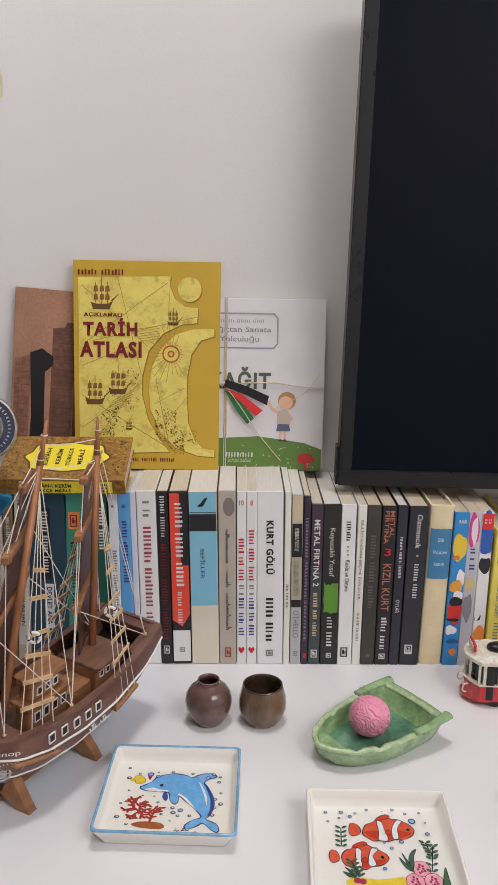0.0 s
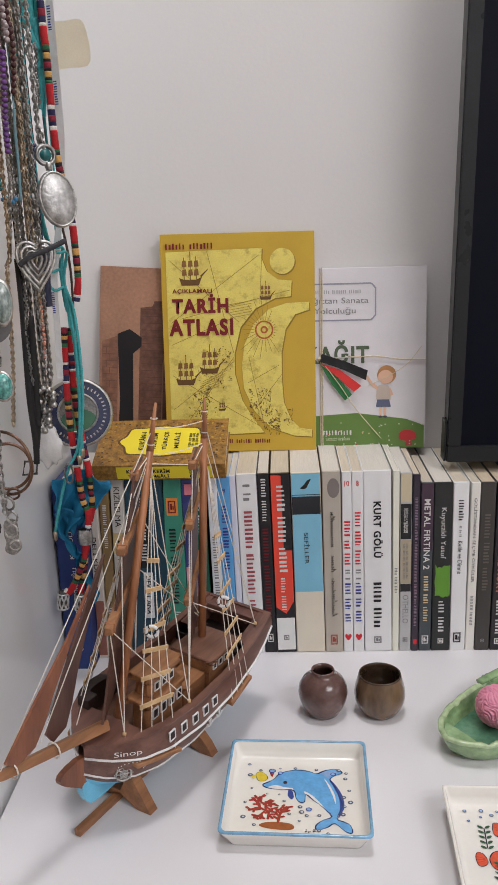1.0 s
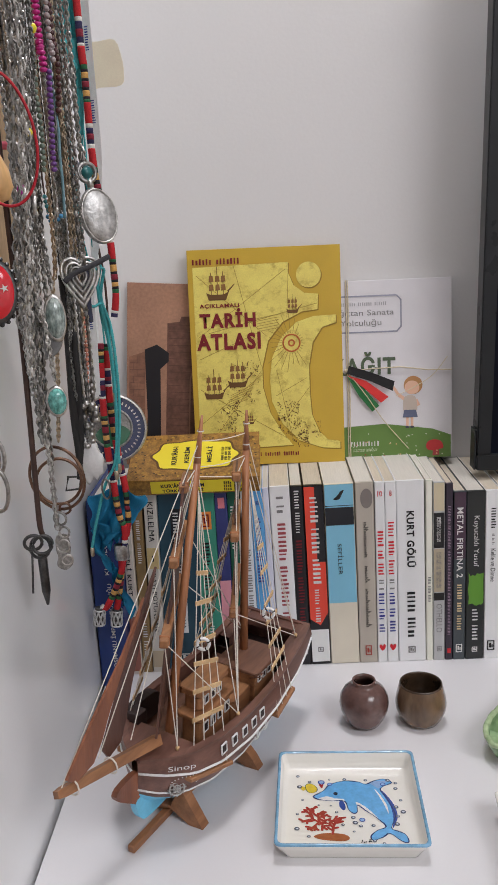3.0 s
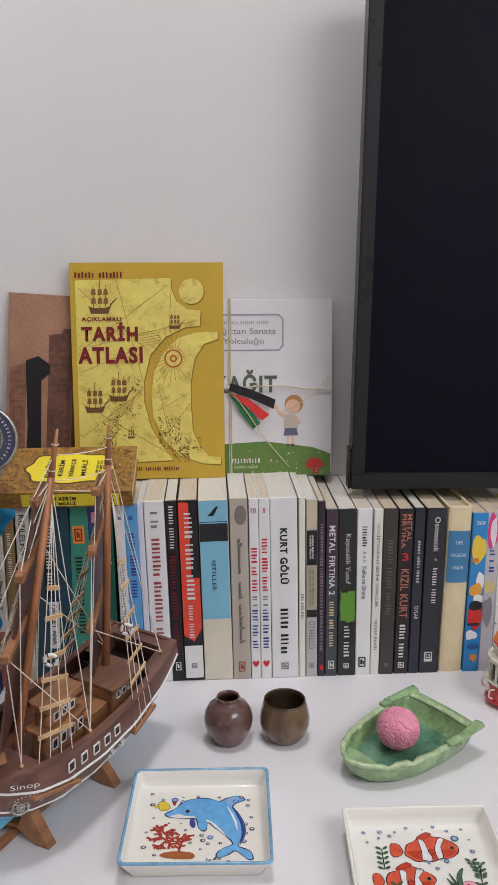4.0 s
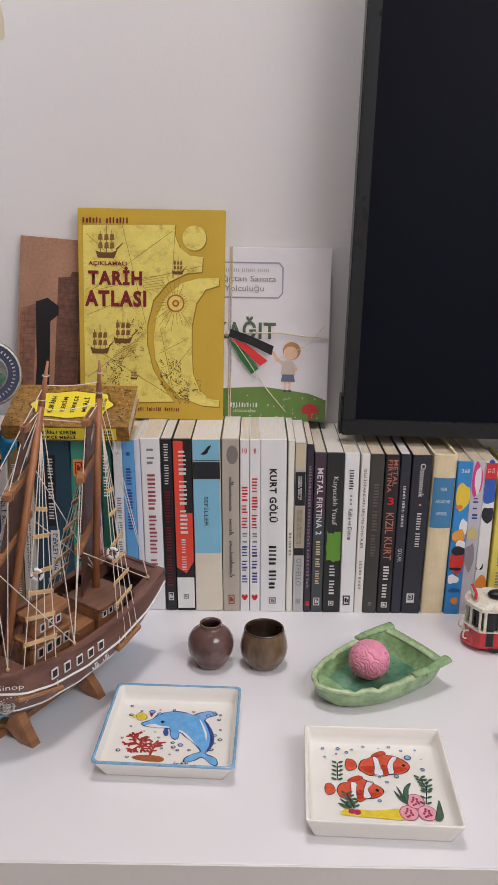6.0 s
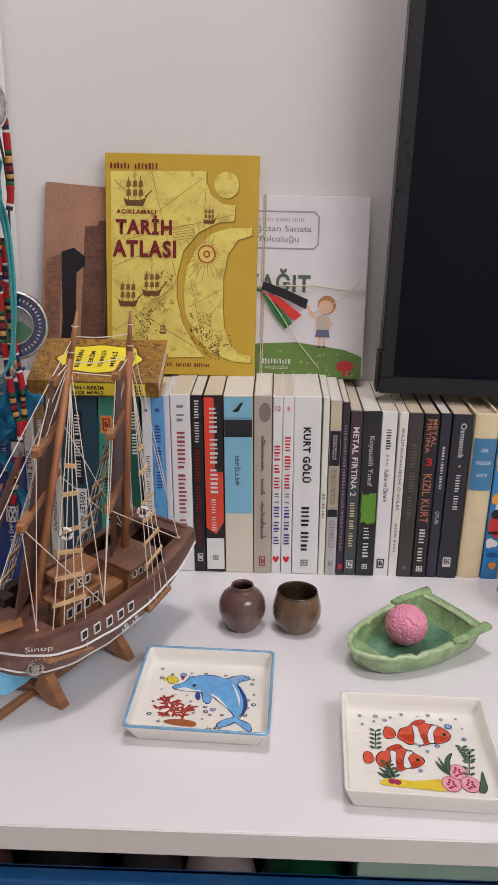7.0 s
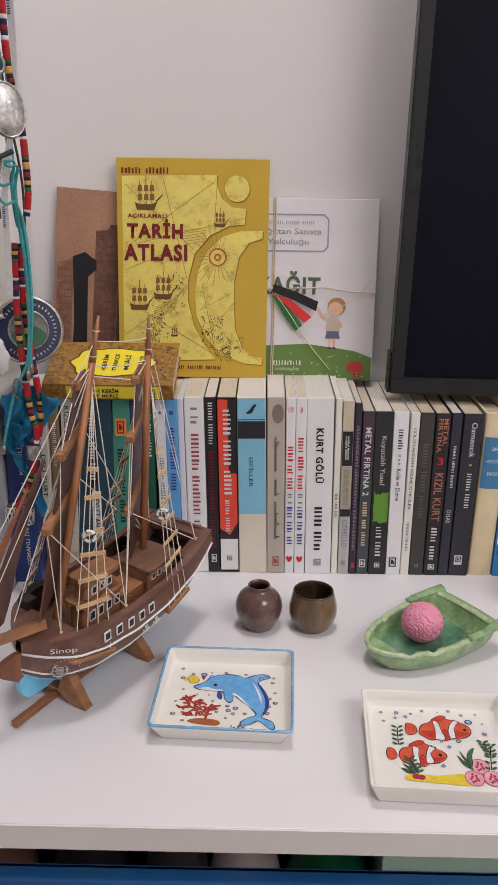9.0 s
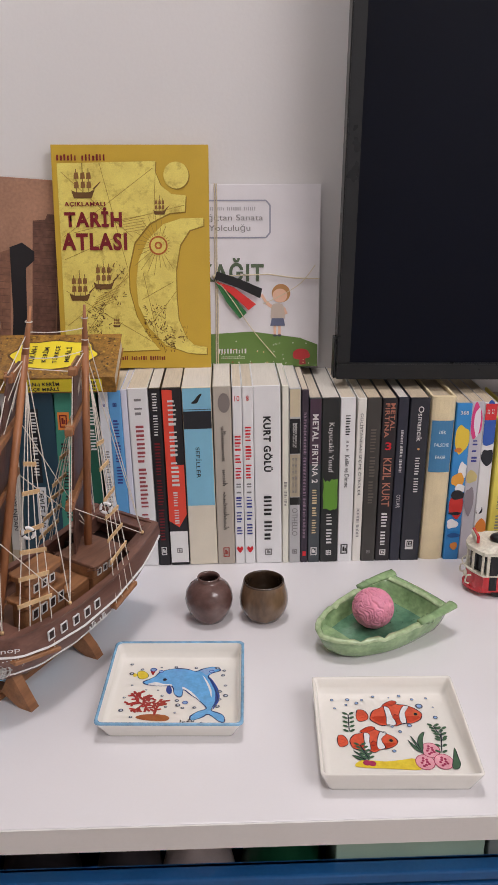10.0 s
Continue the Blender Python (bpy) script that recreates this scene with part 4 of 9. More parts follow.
def prayer_book():
    w, d, th = 0.138, 0.080, 0.0195
    t = thing("small_thick_book", Matrix.Translation((-0.2845, -0.0140, 0.9612)) @ pose(0, 0, 0, 21.0, 0, -0.5), "small thick brown and yellow book lying flat on the row", "book")
    cover = material("marbled_brown_card", tone(122, 84, 36), 0.4, var=0.35, scale=180, grain=600, bump=0.05, second=tone(168, 124, 52))
    yellow = printed(216, 196, 44)
    part("lower_cover", box_bm(0, w, 0, d, 0, 0.0012, 0.0003, 1), cover, t)
    part("upper_cover", box_bm(0, w, 0, d, th - 0.0012, th, 0.0003, 1), cover, t)
    part("spine", box_bm(0, w, -0.0008, 0.0006, 0, th, 0.0005, 2), cover, t)
    part("page_block", box_bm(0.002, w - 0.0015, 0.001, d - 0.002, 0.0012, th - 0.0012), PAGES, t)
    top = Matrix.Translation((0, 0, th + 0.0004))
    field = smooth_loop([(x * w, y * d) for x, y in ((.17, .5), (.22, .38), (.25, .24), (.36, .22), (.5, .18), (.64, .22), (.76, .24), (.79, .38), (.84, .5), (.79, .62), (.76, .77), (.64, .79), (.5, .83), (.36, .79), (.25, .77), (.22, .62))], 4)
    part("title_field", flat_bm(field), yellow, t, "yellow title field", m=top)
    part("border_line", flat_bm([(p[0] * 1.0 + (p[0] - w / 2) * 0.06, p[1] + (p[1] - d / 2) * 0.08) for p in field]), printed(84, 56, 24), t, m=Matrix.Translation((0, 0, th + 0.0002)))
    rnd = random.Random(2)
    orn, gilt = printed(74, 48, 22), printed(166, 132, 50)
    for k in range(90):
        a = 2 * math.pi * k / 90
        q = rnd.uniform(0.84, 1.04)
        x, y = w * (0.5 + 0.455 * q * max(-1, min(1, 1.35 * math.cos(a)))), d * (0.5 + 0.43 * q * max(-1, min(1, 1.35 * math.sin(a))))
        part("ornament", flat_bm(ellipse(x, y, rnd.uniform(.0009, .0024), rnd.uniform(.0007, .0014), 7, rnd.uniform(0, 3))), rnd.choice((orn, orn, gilt)), t, m=Matrix.Translation((0, 0, th + 0.0003)))
    rot = pose(0, 0, 0, 0, 0, -90)
    for s, x, ww, hh in (("KUR'ÂN-I", .34, .032, .0072), ("KERİM", .435, .028, .0066), ("TÜRKÇE", .525, .032, .0066), ("MEÂLİ", .61, .028, .0066)):
        letters(s, INK, t, Matrix.Translation((x * w, .5 * d, th + 0.0008)) @ rot @ pose(0, 0, 0, 0, 0, 180), ww, hh, 0.025)
    bars(3, INK, t, Matrix.Translation((.745 * w, .5 * d, th + 0.0008)) @ rot, .024, .011, 4, rows=3)
    bm = bmesh.new()
    bm.faces.new([bm.verts.new(p) for p in ((0.18 * w, -0.0012, 0.002), (0.90 * w, -0.0012, 0.002), (0.90 * w, -0.0012, th - 0.002), (0.18 * w, -0.0012, th - 0.002))])
    part("spine_label", bm, yellow, t, "yellow spine label")
    letters("KUR'ÂN-I KERİM", INK, t, face_m(.42 * w, th * .64, -0.0017), .045, .0062, 0.03)
    letters("TÜRKÇE MEÂLİ", INK, t, face_m(.42 * w, th * .28, -0.0017), .043, .0058, 0.03)
    bars(2, INK, t, face_m(.80 * w, th * .5, -0.0017), .019, .013, 9, rows=3)


prayer_book()


# ---- dishes, pots and toys on the desk ----
PORCELAIN = material("white_glazed_ceramic", (0.86, 0.835, 0.77), 0.12, var=0.02, scale=20, grain=300, bump=0.02, coat=0.6, rough_var=0.03)
PAINT_BLUE = material("blue_glaze_line", tone(112, 156, 186), 0.15, var=0.22, scale=90, grain=300, bump=0.02, coat=0.5)


def rounded_square(hx, hy, r, n=6):
    pts = []
    for cx, cy, a0 in ((hx - r, hy - r, 0), (-hx + r, hy - r, 90), (-hx + r, -hy + r, 180), (hx - r, -hy + r, 270)):
        for i in range(n + 1):
            a = radians(a0 + 90 * i / n)
            pts.append((cx + r * math.cos(a), cy + r * math.sin(a)))
    return pts


floor_of = {}


def dish(name, x, y, turn, hx, hy, label, rim=None, wobble=0.0006, high=0.0215, inset=0.005, slope=0.0, soft_corner=0.0):
    t = thing(name, pose(x, y, 0.7502, 0, 0, turn), label, "dish", "square ceramic dishes")
    layers = [(-inset - 0.003, 0.0, 0.0040), (-inset - 0.0004, 0.0, 0.0040), (-inset, 0.0014, 0.0040), (-inset * 0.45, high * .5, 0.0035), (-0.0006, high - .0018, 0.0030), (-0.0004, high - .0006, 0.0030), (-0.0010, high, 0.0028),
              (-0.0022, high - .0001, 0.0026), (-0.0029, high - .001, 0.0024), (-0.0044, high - .0072, 0.0030), (-0.0058, high - .0104, 0.0030), (-0.0090, high - .0110, 0.0030)]
    floor_of[t.name] = high - .0108
    bm = bmesh.new()
    rings = []
    for off, z, r in layers:
        ring = []
        for px, py in rounded_square(hx + off, hy + off, r + soft_corner):
            q = 1 + wobble / hx * math.sin(3 * math.atan2(py, px) + x * 40)
            ring.append(bm.verts.new((px * q, py * q, z + (0.0004 * math.sin(2 * math.atan2(py, px) + 1) + slope * py / hy if z > high - 0.009 else 0))))
        rings.append(ring)
    n = len(rings[0])
    for a, b in zip(rings, rings[1:]):
        for i in range(n):
            bm.faces.new((a[i], a[(i + 1) % n], b[(i + 1) % n], b[i]))
    bm.faces.new(rings[0][::-1])
    bm.faces.new(rings[-1])
    part("body", bm, PORCELAIN, t, smooth=True)
    if rim:
        bm = bmesh.new()
        rr = []
        for off, dz in ((-0.0003, -0.0014), (-0.0003, -0.0004), (-0.0010, 0.0003), (-0.0022, 0.0002), (-0.0028, -0.0006)):
            ring = []
            for px, py in rounded_square(hx + off + 0.0002, hy + off + 0.0002, .0030 + soft_corner):
                q = 1 + wobble / hx * math.sin(3 * math.atan2(py, px) + x * 40)
                ring.append(bm.verts.new((px * q, py * q, high + dz + 0.0003 + 0.0004 * math.sin(2 * math.atan2(py, px) + 1) + slope * py / hy)))
            rr.append(ring)
        for a, b in zip(rr, rr[1:]):
            for i in range(n):
                bm.faces.new((a[i], a[(i + 1) % n], b[(i + 1) % n], b[i]))
        part("painted_rim", bm, rim, t, "hand-painted blue rim line", smooth=True)
    return t


strokes = [0]


def paint(t, name, pts, mat, h, lift=0.0, smooth=4):
    """Painted decoration on a dish floor, drawn on a field of 100 by 100; each stroke lies a hair over the last."""
    strokes[0] += 1
    lift = 0.00006 + 0.0000015 * strokes[0]
    q = [((a - 50) * h / 50, (b - 50) * h / 50) for a, b in pts]
    return part(name, flat_bm(q, smooth), mat, t, m=Matrix.Translation((0, 0, floor_of[t.name] + lift)))


def glaze(r, g, b):
    return material("glaze_paint_%d_%d_%d" % (r, g, b), tone(r, g, b), 0.18, var=0.14, scale=120, grain=400, bump=0.02, coat=0.5)


G_INK, G_BLUE, G_NAVY, G_ORANGE = glaze(34, 36, 52), glaze(96, 158, 208), glaze(44, 68, 140), glaze(196, 84, 60)
G_WHITE, G_RED, G_BROWN, G_YELLOW = glaze(228, 224, 220), glaze(148, 46, 44), glaze(178, 98, 50), glaze(216, 186, 60)
G_GREEN, G_PINK, G_DPINK, G_LBLUE = glaze(66, 92, 70), glaze(214, 150, 160), glaze(150, 50, 80), glaze(130, 160, 200)

G_SLATE, G_PALE, G_RUST, G_LINE = glaze(78, 82, 96), glaze(188, 196, 208), glaze(146, 80, 48), glaze(34, 50, 98)
H = 0.0480


def stroke(t, name, pts, mat, h, width, lift, closed=True):
    """A painted outline: a flat ribbon along a smooth line on a dish floor."""
    strokes[0] += 1
    lift = 0.00006 + 0.0000015 * strokes[0]
    line = smooth_loop([((u - 50) * h / 50, (v - 50) * h / 50, 0) for u, v in pts], 3, closed)
    n, bm, rows = len(line), bmesh.new(), []
    for i, q in enumerate(line):
        d = line[(i + 1) % n if closed else min(n - 1, i + 1)] - line[i - 1 if closed or i else 0]
        e = Vector((-d.y, d.x, 0)).normalized() * width * (0.38 + 0.16 * math.sin(i * 0.9))
        rows.append((bm.verts.new(q - e), bm.verts.new(q + e)))
    for i in range(n if closed else n - 1):
        u, v = rows[i], rows[(i + 1) % n]
        bm.faces.new((u[0], u[1], v[1], v[0]))
    for f in bm.faces:
        f.normal_update()
        if f.normal.z < 0:
            f.normal_flip()
    return part(name, bm, mat, t, m=Matrix.Translation((0, 0, floor_of[t.name] + lift)))


dd = dish("painted_dish", -0.0812, -0.2455, -2.4, 0.0594, 0.0556, "square white ceramic dish with a blue rim and painted sea picture", PAINT_BLUE, high=0.0194, inset=0.0070, slope=0.0024, soft_corner=0.0018)
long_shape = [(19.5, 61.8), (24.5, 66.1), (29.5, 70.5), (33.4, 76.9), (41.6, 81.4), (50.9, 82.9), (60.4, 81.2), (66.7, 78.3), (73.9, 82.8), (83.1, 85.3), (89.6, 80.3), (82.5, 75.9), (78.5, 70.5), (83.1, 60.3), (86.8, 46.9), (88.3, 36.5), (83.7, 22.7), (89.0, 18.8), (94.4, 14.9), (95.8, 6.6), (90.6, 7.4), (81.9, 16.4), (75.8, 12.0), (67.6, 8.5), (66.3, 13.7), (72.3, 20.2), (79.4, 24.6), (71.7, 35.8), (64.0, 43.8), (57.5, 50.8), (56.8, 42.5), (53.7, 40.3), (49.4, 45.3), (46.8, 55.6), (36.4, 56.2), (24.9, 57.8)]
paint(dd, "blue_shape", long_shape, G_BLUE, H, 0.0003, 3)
paint(dd, "blue_wedge", [(69.8, 80.5), (77.0, 82.9), (86.4, 82.3), (80.3, 77.9), (77.4, 72.5), (73.1, 76.5)], G_LBLUE, H, 0.0010, 3)
paint(dd, "navy_band", [(78.5, 70.5), (83.0, 64.4), (88.7, 51.1), (90.3, 37.6), (87.6, 28.1), (84.7, 22.8), (86.3, 34.3), (85.7, 47.8), (82.1, 59.2)], G_NAVY, H, 0.0010, 3)
paint(dd, "white_streak", [(73.3, 72.3), (77.8, 64.2), (82.5, 50.8), (83.0, 39.4), (80.4, 50.8), (76.8, 62.1)], G_WHITE, H, 0.0011, 2)
paint(dd, "white_streak", [(22.8, 57.7), (30.9, 62.2), (38.3, 59.4), (45.7, 58.7), (45.8, 55.6), (36.4, 55.2)], G_WHITE, H, 0.0010, 2)
paint(dd, "white_streak", [(56.3, 55.0), (63.8, 49.0), (71.6, 37.9), (78.3, 25.6), (71.7, 34.7), (64.1, 42.8), (57.5, 49.8)], G_WHITE, H, 0.0010, 2)
paint(dd, "navy_oval", [(42.6, 56.5), (45.8, 54.5), (47.2, 47.3), (45.2, 44.1), (41.9, 49.1)], G_NAVY, H, 0.0004, 3)
paint(dd, "painted_dot", ellipse(39.1, 65.7, 1.9, 2.1, 10), G_INK, H, 0.0012, 0)
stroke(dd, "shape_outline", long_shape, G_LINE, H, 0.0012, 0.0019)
paint(dd, "yellow_oval", [(12.6, 76.1), (16.7, 79.4), (22.0, 75.4), (23.3, 70.3), (20.3, 67.0), (15.1, 67.8)], G_YELLOW, H, 0.0004)
paint(dd, "yellow_wedge", [(13.8, 73.0), (9.5, 75.9), (8.6, 72.8), (10.8, 69.7)], G_YELLOW, H, 0.0004, 2)
stroke(dd, "shape_outline", [(12.6, 76.1), (16.7, 79.4), (22.0, 75.4), (23.3, 70.3), (20.3, 67.0), (15.1, 67.8)], G_GREEN, H, 0.0006, 0.0019)
paint(dd, "red_mark", [(25.0, 79.7), (27.2, 77.7), (29.1, 79.9), (28.3, 75.7), (27.4, 72.5), (25.1, 76.6)], G_RED, H, 0.0004, 2)
paint(dd, "brown_mound", [(19.4, 12.8), (25.6, 16.1), (36.0, 16.6), (45.4, 14.9), (48.7, 10.8), (44.7, 7.6), (32.2, 8.1), (23.7, 9.8)], G_RUST, H, 0.0004)
coral = [((35.0, 15.5), (35.7, 22.8), 9), ((35.7, 22.8), (32.4, 27.9), 8), ((32.4, 27.9), (24.0, 29.6), 8), ((24.0, 29.6), (18.0, 22.1), 8), ((24.0, 29.6), (18.6, 33.6), 8), ((18.6, 33.6), (10.4, 30.1), 9), ((18.6, 33.6), (16.2, 39.7), 8), ((16.2, 39.7), (11.9, 44.8), 9), ((16.2, 39.7), (18.1, 46.1), 9), ((19.4, 39.9), (19.1, 46.1), 9), ((23.9, 30.7), (23.5, 40.0), 8), ((23.6, 39.0), (27.8, 38.1), 9), ((23.7, 34.8), (30.9, 38.3), 9), ((27.1, 29.8), (26.4, 20.3), 8), ((35.7, 22.8), (37.5, 29.1), 8), ((37.5, 29.1), (36.4, 32.2), 9), ((37.5, 29.1), (41.5, 34.5), 9), ((37.6, 28.1), (43.7, 30.4), 9), ((15.8, 24.1), (14.9, 20.9), 9), ((20.1, 23.2), (20.2, 20.1), 8), ((29.2, 27.8), (29.1, 31.9), 9)]
rnd_c = random.Random(17)
for a, b, c in list(coral):
    d = Vector((b[0] - a[0], b[1] - a[1])).normalized()
    for f, side in ((0.55, 1), (0.9, -1)):
        x, y = a[0] + (b[0] - a[0]) * f, a[1] + (b[1] - a[1]) * f
        turn = side * rnd_c.uniform(0.7, 1.2)
        l = rnd_c.uniform(3.4, 5.6)
        q = (x + l * (d.x * math.cos(turn) - d.y * math.sin(turn)), y + l * (d.x * math.sin(turn) + d.y * math.cos(turn)))
        if 7 < q[0] < 47 and 19 < q[1] < 49:
            coral.append(((x, y), q, 8))
for a, b, c in coral:
    s = c * 0.135
    d = Vector((b[0] - a[0], b[1] - a[1])).normalized()
    e = Vector((-d.y, d.x)) * s
    paint(dd, "coral_branch", [(a[0] - e.x * .7, a[1] - e.y * .7), (b[0] - e.x, b[1] - e.y), (b[0] + d.x * s, b[1] + d.y * s), (b[0] + e.x, b[1] + e.y), (a[0] + e.x * .7, a[1] + e.y * .7)], G_RED, H, 0.0005, 3)
rnd = random.Random(11)
for a, b in [(5.8, 89.3), (16.6, 81.4), (34.2, 84.3), (47.7, 84.8), (66.5, 83.5), (77.0, 81.9), (86.3, 83.3), (92.8, 79.4), (51.1, 77.7), (61.5, 79.2), (69.0, 75.3), (92.0, 72.1), (7.5, 74.8), (10.3, 57.2), (5.8, 39.3), (5.5, 21.6), (24.1, 50.5), (34.6, 49.9), (39.1, 41.7), (94.8, 56.6), (89.9, 48.0), (95.4, 42.0), (90.4, 36.6), (88.7, 27.1), (93.4, 14.8), (52.9, 35.0), (54.2, 28.8), (58.6, 24.8), (69.0, 25.3), (52.6, 18.3), (68.7, 7.5), (43.9, 26.3), (15.3, 12.6), (76.1, 4.7)]:
    r = rnd.uniform(2.2, 0.9)
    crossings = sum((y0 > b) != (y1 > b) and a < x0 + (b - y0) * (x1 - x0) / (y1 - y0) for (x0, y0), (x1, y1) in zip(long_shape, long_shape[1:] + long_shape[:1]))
    if crossings % 2:
        continue
    paint(dd, "painted_dot", ellipse(a, b, r * 1.1, r, 10), G_SLATE, H, 0.0003, 0)
    paint(dd, "dot_centre", ellipse(a + .2, b + .2, r * .5, r * .45, 7), G_PALE, H, 0.0005, 0)
for a, b, r in [(27.0, 80.8, 3.2), (34.4, 78.0, 2.4), (81.4, 77.9, 2.6), (60.3, 32.2, 2.6)]:
    paint(dd, "painted_bubble", ellipse(a, b, r, r * .9, 14), G_NAVY, H, 0.0003, 0)
    paint(dd, "bubble_centre", ellipse(a, b, r * .7, r * .6, 12), G_LBLUE, H, 0.0005, 0)
for k in range(14):
    a, b = 66 + 8 * rnd.random() - 8, 5 + 5 * rnd.random()
    paint(dd, "sand_dot", ellipse(a, b, .6, .6, 6), G_INK, H, 0.0003, 0)

fd = dish("painted_dish", 0.0922, -0.3100, -2.0, 0.0597, 0.0566, "square cream ceramic dish with an orange and pink painted sea picture", None, high=0.0215, inset=0.0062, slope=0.0026)
H2 = 0.0495
G_DEEP = glaze(176, 62, 40)


def striped_oval(pts, bands, tail, dot):
    paint(fd, "orange_shape", pts, G_ORANGE, H2, 0.0003, 3)
    mid = (sum(p[0] for p in pts) / len(pts), sum(p[1] for p in pts) / len(pts))
    paint(fd, "shaded_underside", [(mid[0] + (u - mid[0]) * 0.85, mid[1] - 1.5 + (v - mid[1]) * 0.75) for u, v in pts if v < mid[1]], G_DEEP, H2, 0.0006, 2)
    for q in bands:
        mx, my = sum(v[0] for v in q) / len(q), sum(v[1] for v in q) / len(q)
        q = [(mx + (u - mx) * 1.45 + 0.7 * math.sin(v * 0.55), my + (v - my) * 0.98) for u, v in q]
        paint(fd, "white_bar", q, G_WHITE, H2, 0.0010, 2)
        stroke(fd, "shape_outline", q, G_INK, H2, 0.0006, 0.0019)
    stroke(fd, "shape_outline", pts, G_INK, H2, 0.0008, 0.0020)
    # fins: a rayed one along the back, a small one on the flank, rays on the tail
    fin = [(mid[0] + (u - mid[0]) * 0.13 + 0.5, mid[1] - 3 + (v - mid[1]) * 0.20) for u, v in pts]
    paint(fd, "orange_fin", fin, G_DEEP, H2, 0.0008, 2)
    stroke(fd, "shape_outline", fin, G_INK, H2, 0.0005, 0.0020)
    top_y = max(v for u, v in pts)
    back = [(mid[0] - 9, mid[1] + 0.66 * (top_y - mid[1])), (mid[0] - 4, top_y - 0.5), (mid[0] + 1, top_y + 1.6), (mid[0] + 4, top_y - 1.0), (mid[0] - 1, mid[1] + 0.70 * (top_y - mid[1]))]
    paint(fd, "orange_fin", back, G_DEEP, H2, 0.0008, 2)
    stroke(fd, "shape_outline", back, G_INK, H2, 0.0005, 0.0020)
    paint(fd, "orange_wedge", tail, G_ORANGE, H2, 0.0004, 3)
    stroke(fd, "shape_outline", tail, G_INK, H2, 0.0006, 0.0020)
    tx, ty = max(u for u, v in tail), sum(v for u, v in tail) / len(tail)
    for k in (-3.0, 0.0, 3.0):
        paint(fd, "tail_ray", strip((tx - 1.5, ty + k * 0.3), (tx - 7.5, ty + k), 0.5), G_DEEP, H2, 0.0008, 0)
    paint(fd, "painted_dot", ellipse(*dot, 2.4, 2.6, 12), G_BROWN, H2, 0.0012, 0)
    paint(fd, "painted_dot", ellipse(*dot, 1.5, 1.7, 10), G_INK, H2, 0.0016, 0)


striped_oval([(36.9, 70.8), (39.8, 76.9), (45.7, 80.2), (51.6, 85.4), (56.5, 88.6), (61.7, 84.8), (67.8, 84.0), (74.0, 80.1), (78.2, 75.2), (79.4, 71.2), (76.6, 65.1), (69.6, 60.8), (62.6, 60.5), (55.6, 57.3), (50.5, 59.1), (44.5, 57.9), (39.3, 61.8), (36.1, 65.7)],
             [[(49.7, 82.3), (52.8, 80.4), (53.1, 72.3), (54.5, 59.3), (49.5, 58.1), (50.1, 69.2)], [(64.8, 82.9), (67.9, 82.0), (65.1, 73.8), (64.6, 61.6), (61.6, 60.5), (61.2, 71.6)]],
             [(34.9, 70.7), (32.7, 76.7), (27.6, 78.5), (25.7, 74.4), (24.9, 67.3), (27.1, 63.4), (32.1, 64.5), (34.1, 66.6)], (74.3, 72.1))
striped_oval([(16.8, 40.8), (20.6, 47.0), (26.6, 49.2), (31.5, 54.4), (35.5, 55.6), (40.6, 51.7), (46.8, 47.9), (52.0, 44.0), (54.2, 39.0), (51.4, 33.9), (45.4, 30.6), (39.4, 29.4), (34.5, 26.2), (30.3, 28.1), (24.3, 28.9), (19.1, 30.7), (17.0, 34.7)],
             [[(28.6, 49.3), (31.7, 47.3), (31.0, 39.2), (31.3, 29.1), (28.3, 29.0), (28.0, 38.1)], [(41.7, 50.7), (44.8, 48.8), (42.0, 41.6), (43.4, 31.6), (39.4, 30.4), (39.0, 39.5)]],
             [(14.7, 40.7), (12.6, 45.7), (8.5, 46.5), (6.7, 40.4), (7.9, 33.4), (12.0, 33.5), (14.9, 36.6)], (49.1, 39.9))
paint(fd, "yellow_bank", [(17.8, 11.5), (19.7, 15.6), (24.6, 17.8), (34.8, 17.1), (41.9, 16.4), (52.9, 17.8), (64.0, 19.2), (66.4, 10.1), (64.4, 7.0), (44.2, 8.4), (24.9, 9.7)], G_YELLOW, H2, 0.0004)
for c in [(71.2, 15.4), (77.8, 28.7), (85.4, 15.9)]:
    paint(fd, "pink_oval_outline", ellipse(c[0], c[1], 7.6, 8.6, 18), G_DPINK, H2, 0.0005, 0)
    paint(fd, "pink_oval", ellipse(c[0], c[1], 7.0, 8.0, 18), G_PINK, H2, 0.0008, 0)
    for k in range(8):
        paint(fd, "pink_dot", ellipse(c[0] + 4 * math.cos(k * 2.4) * (.4 + .07 * k), c[1] + 5.4 * math.sin(k * 2.4) * (.4 + .07 * k), 1.15, 1.3, 8), G_DPINK, H2, 0.0010, 0)
for c in [(26.8, 14.8), (30.8, 14.0)]:
    paint(fd, "pink_oval", ellipse(c[0], c[1], 3.0, 3.0, 12), G_DPINK, H2, 0.0008, 0)
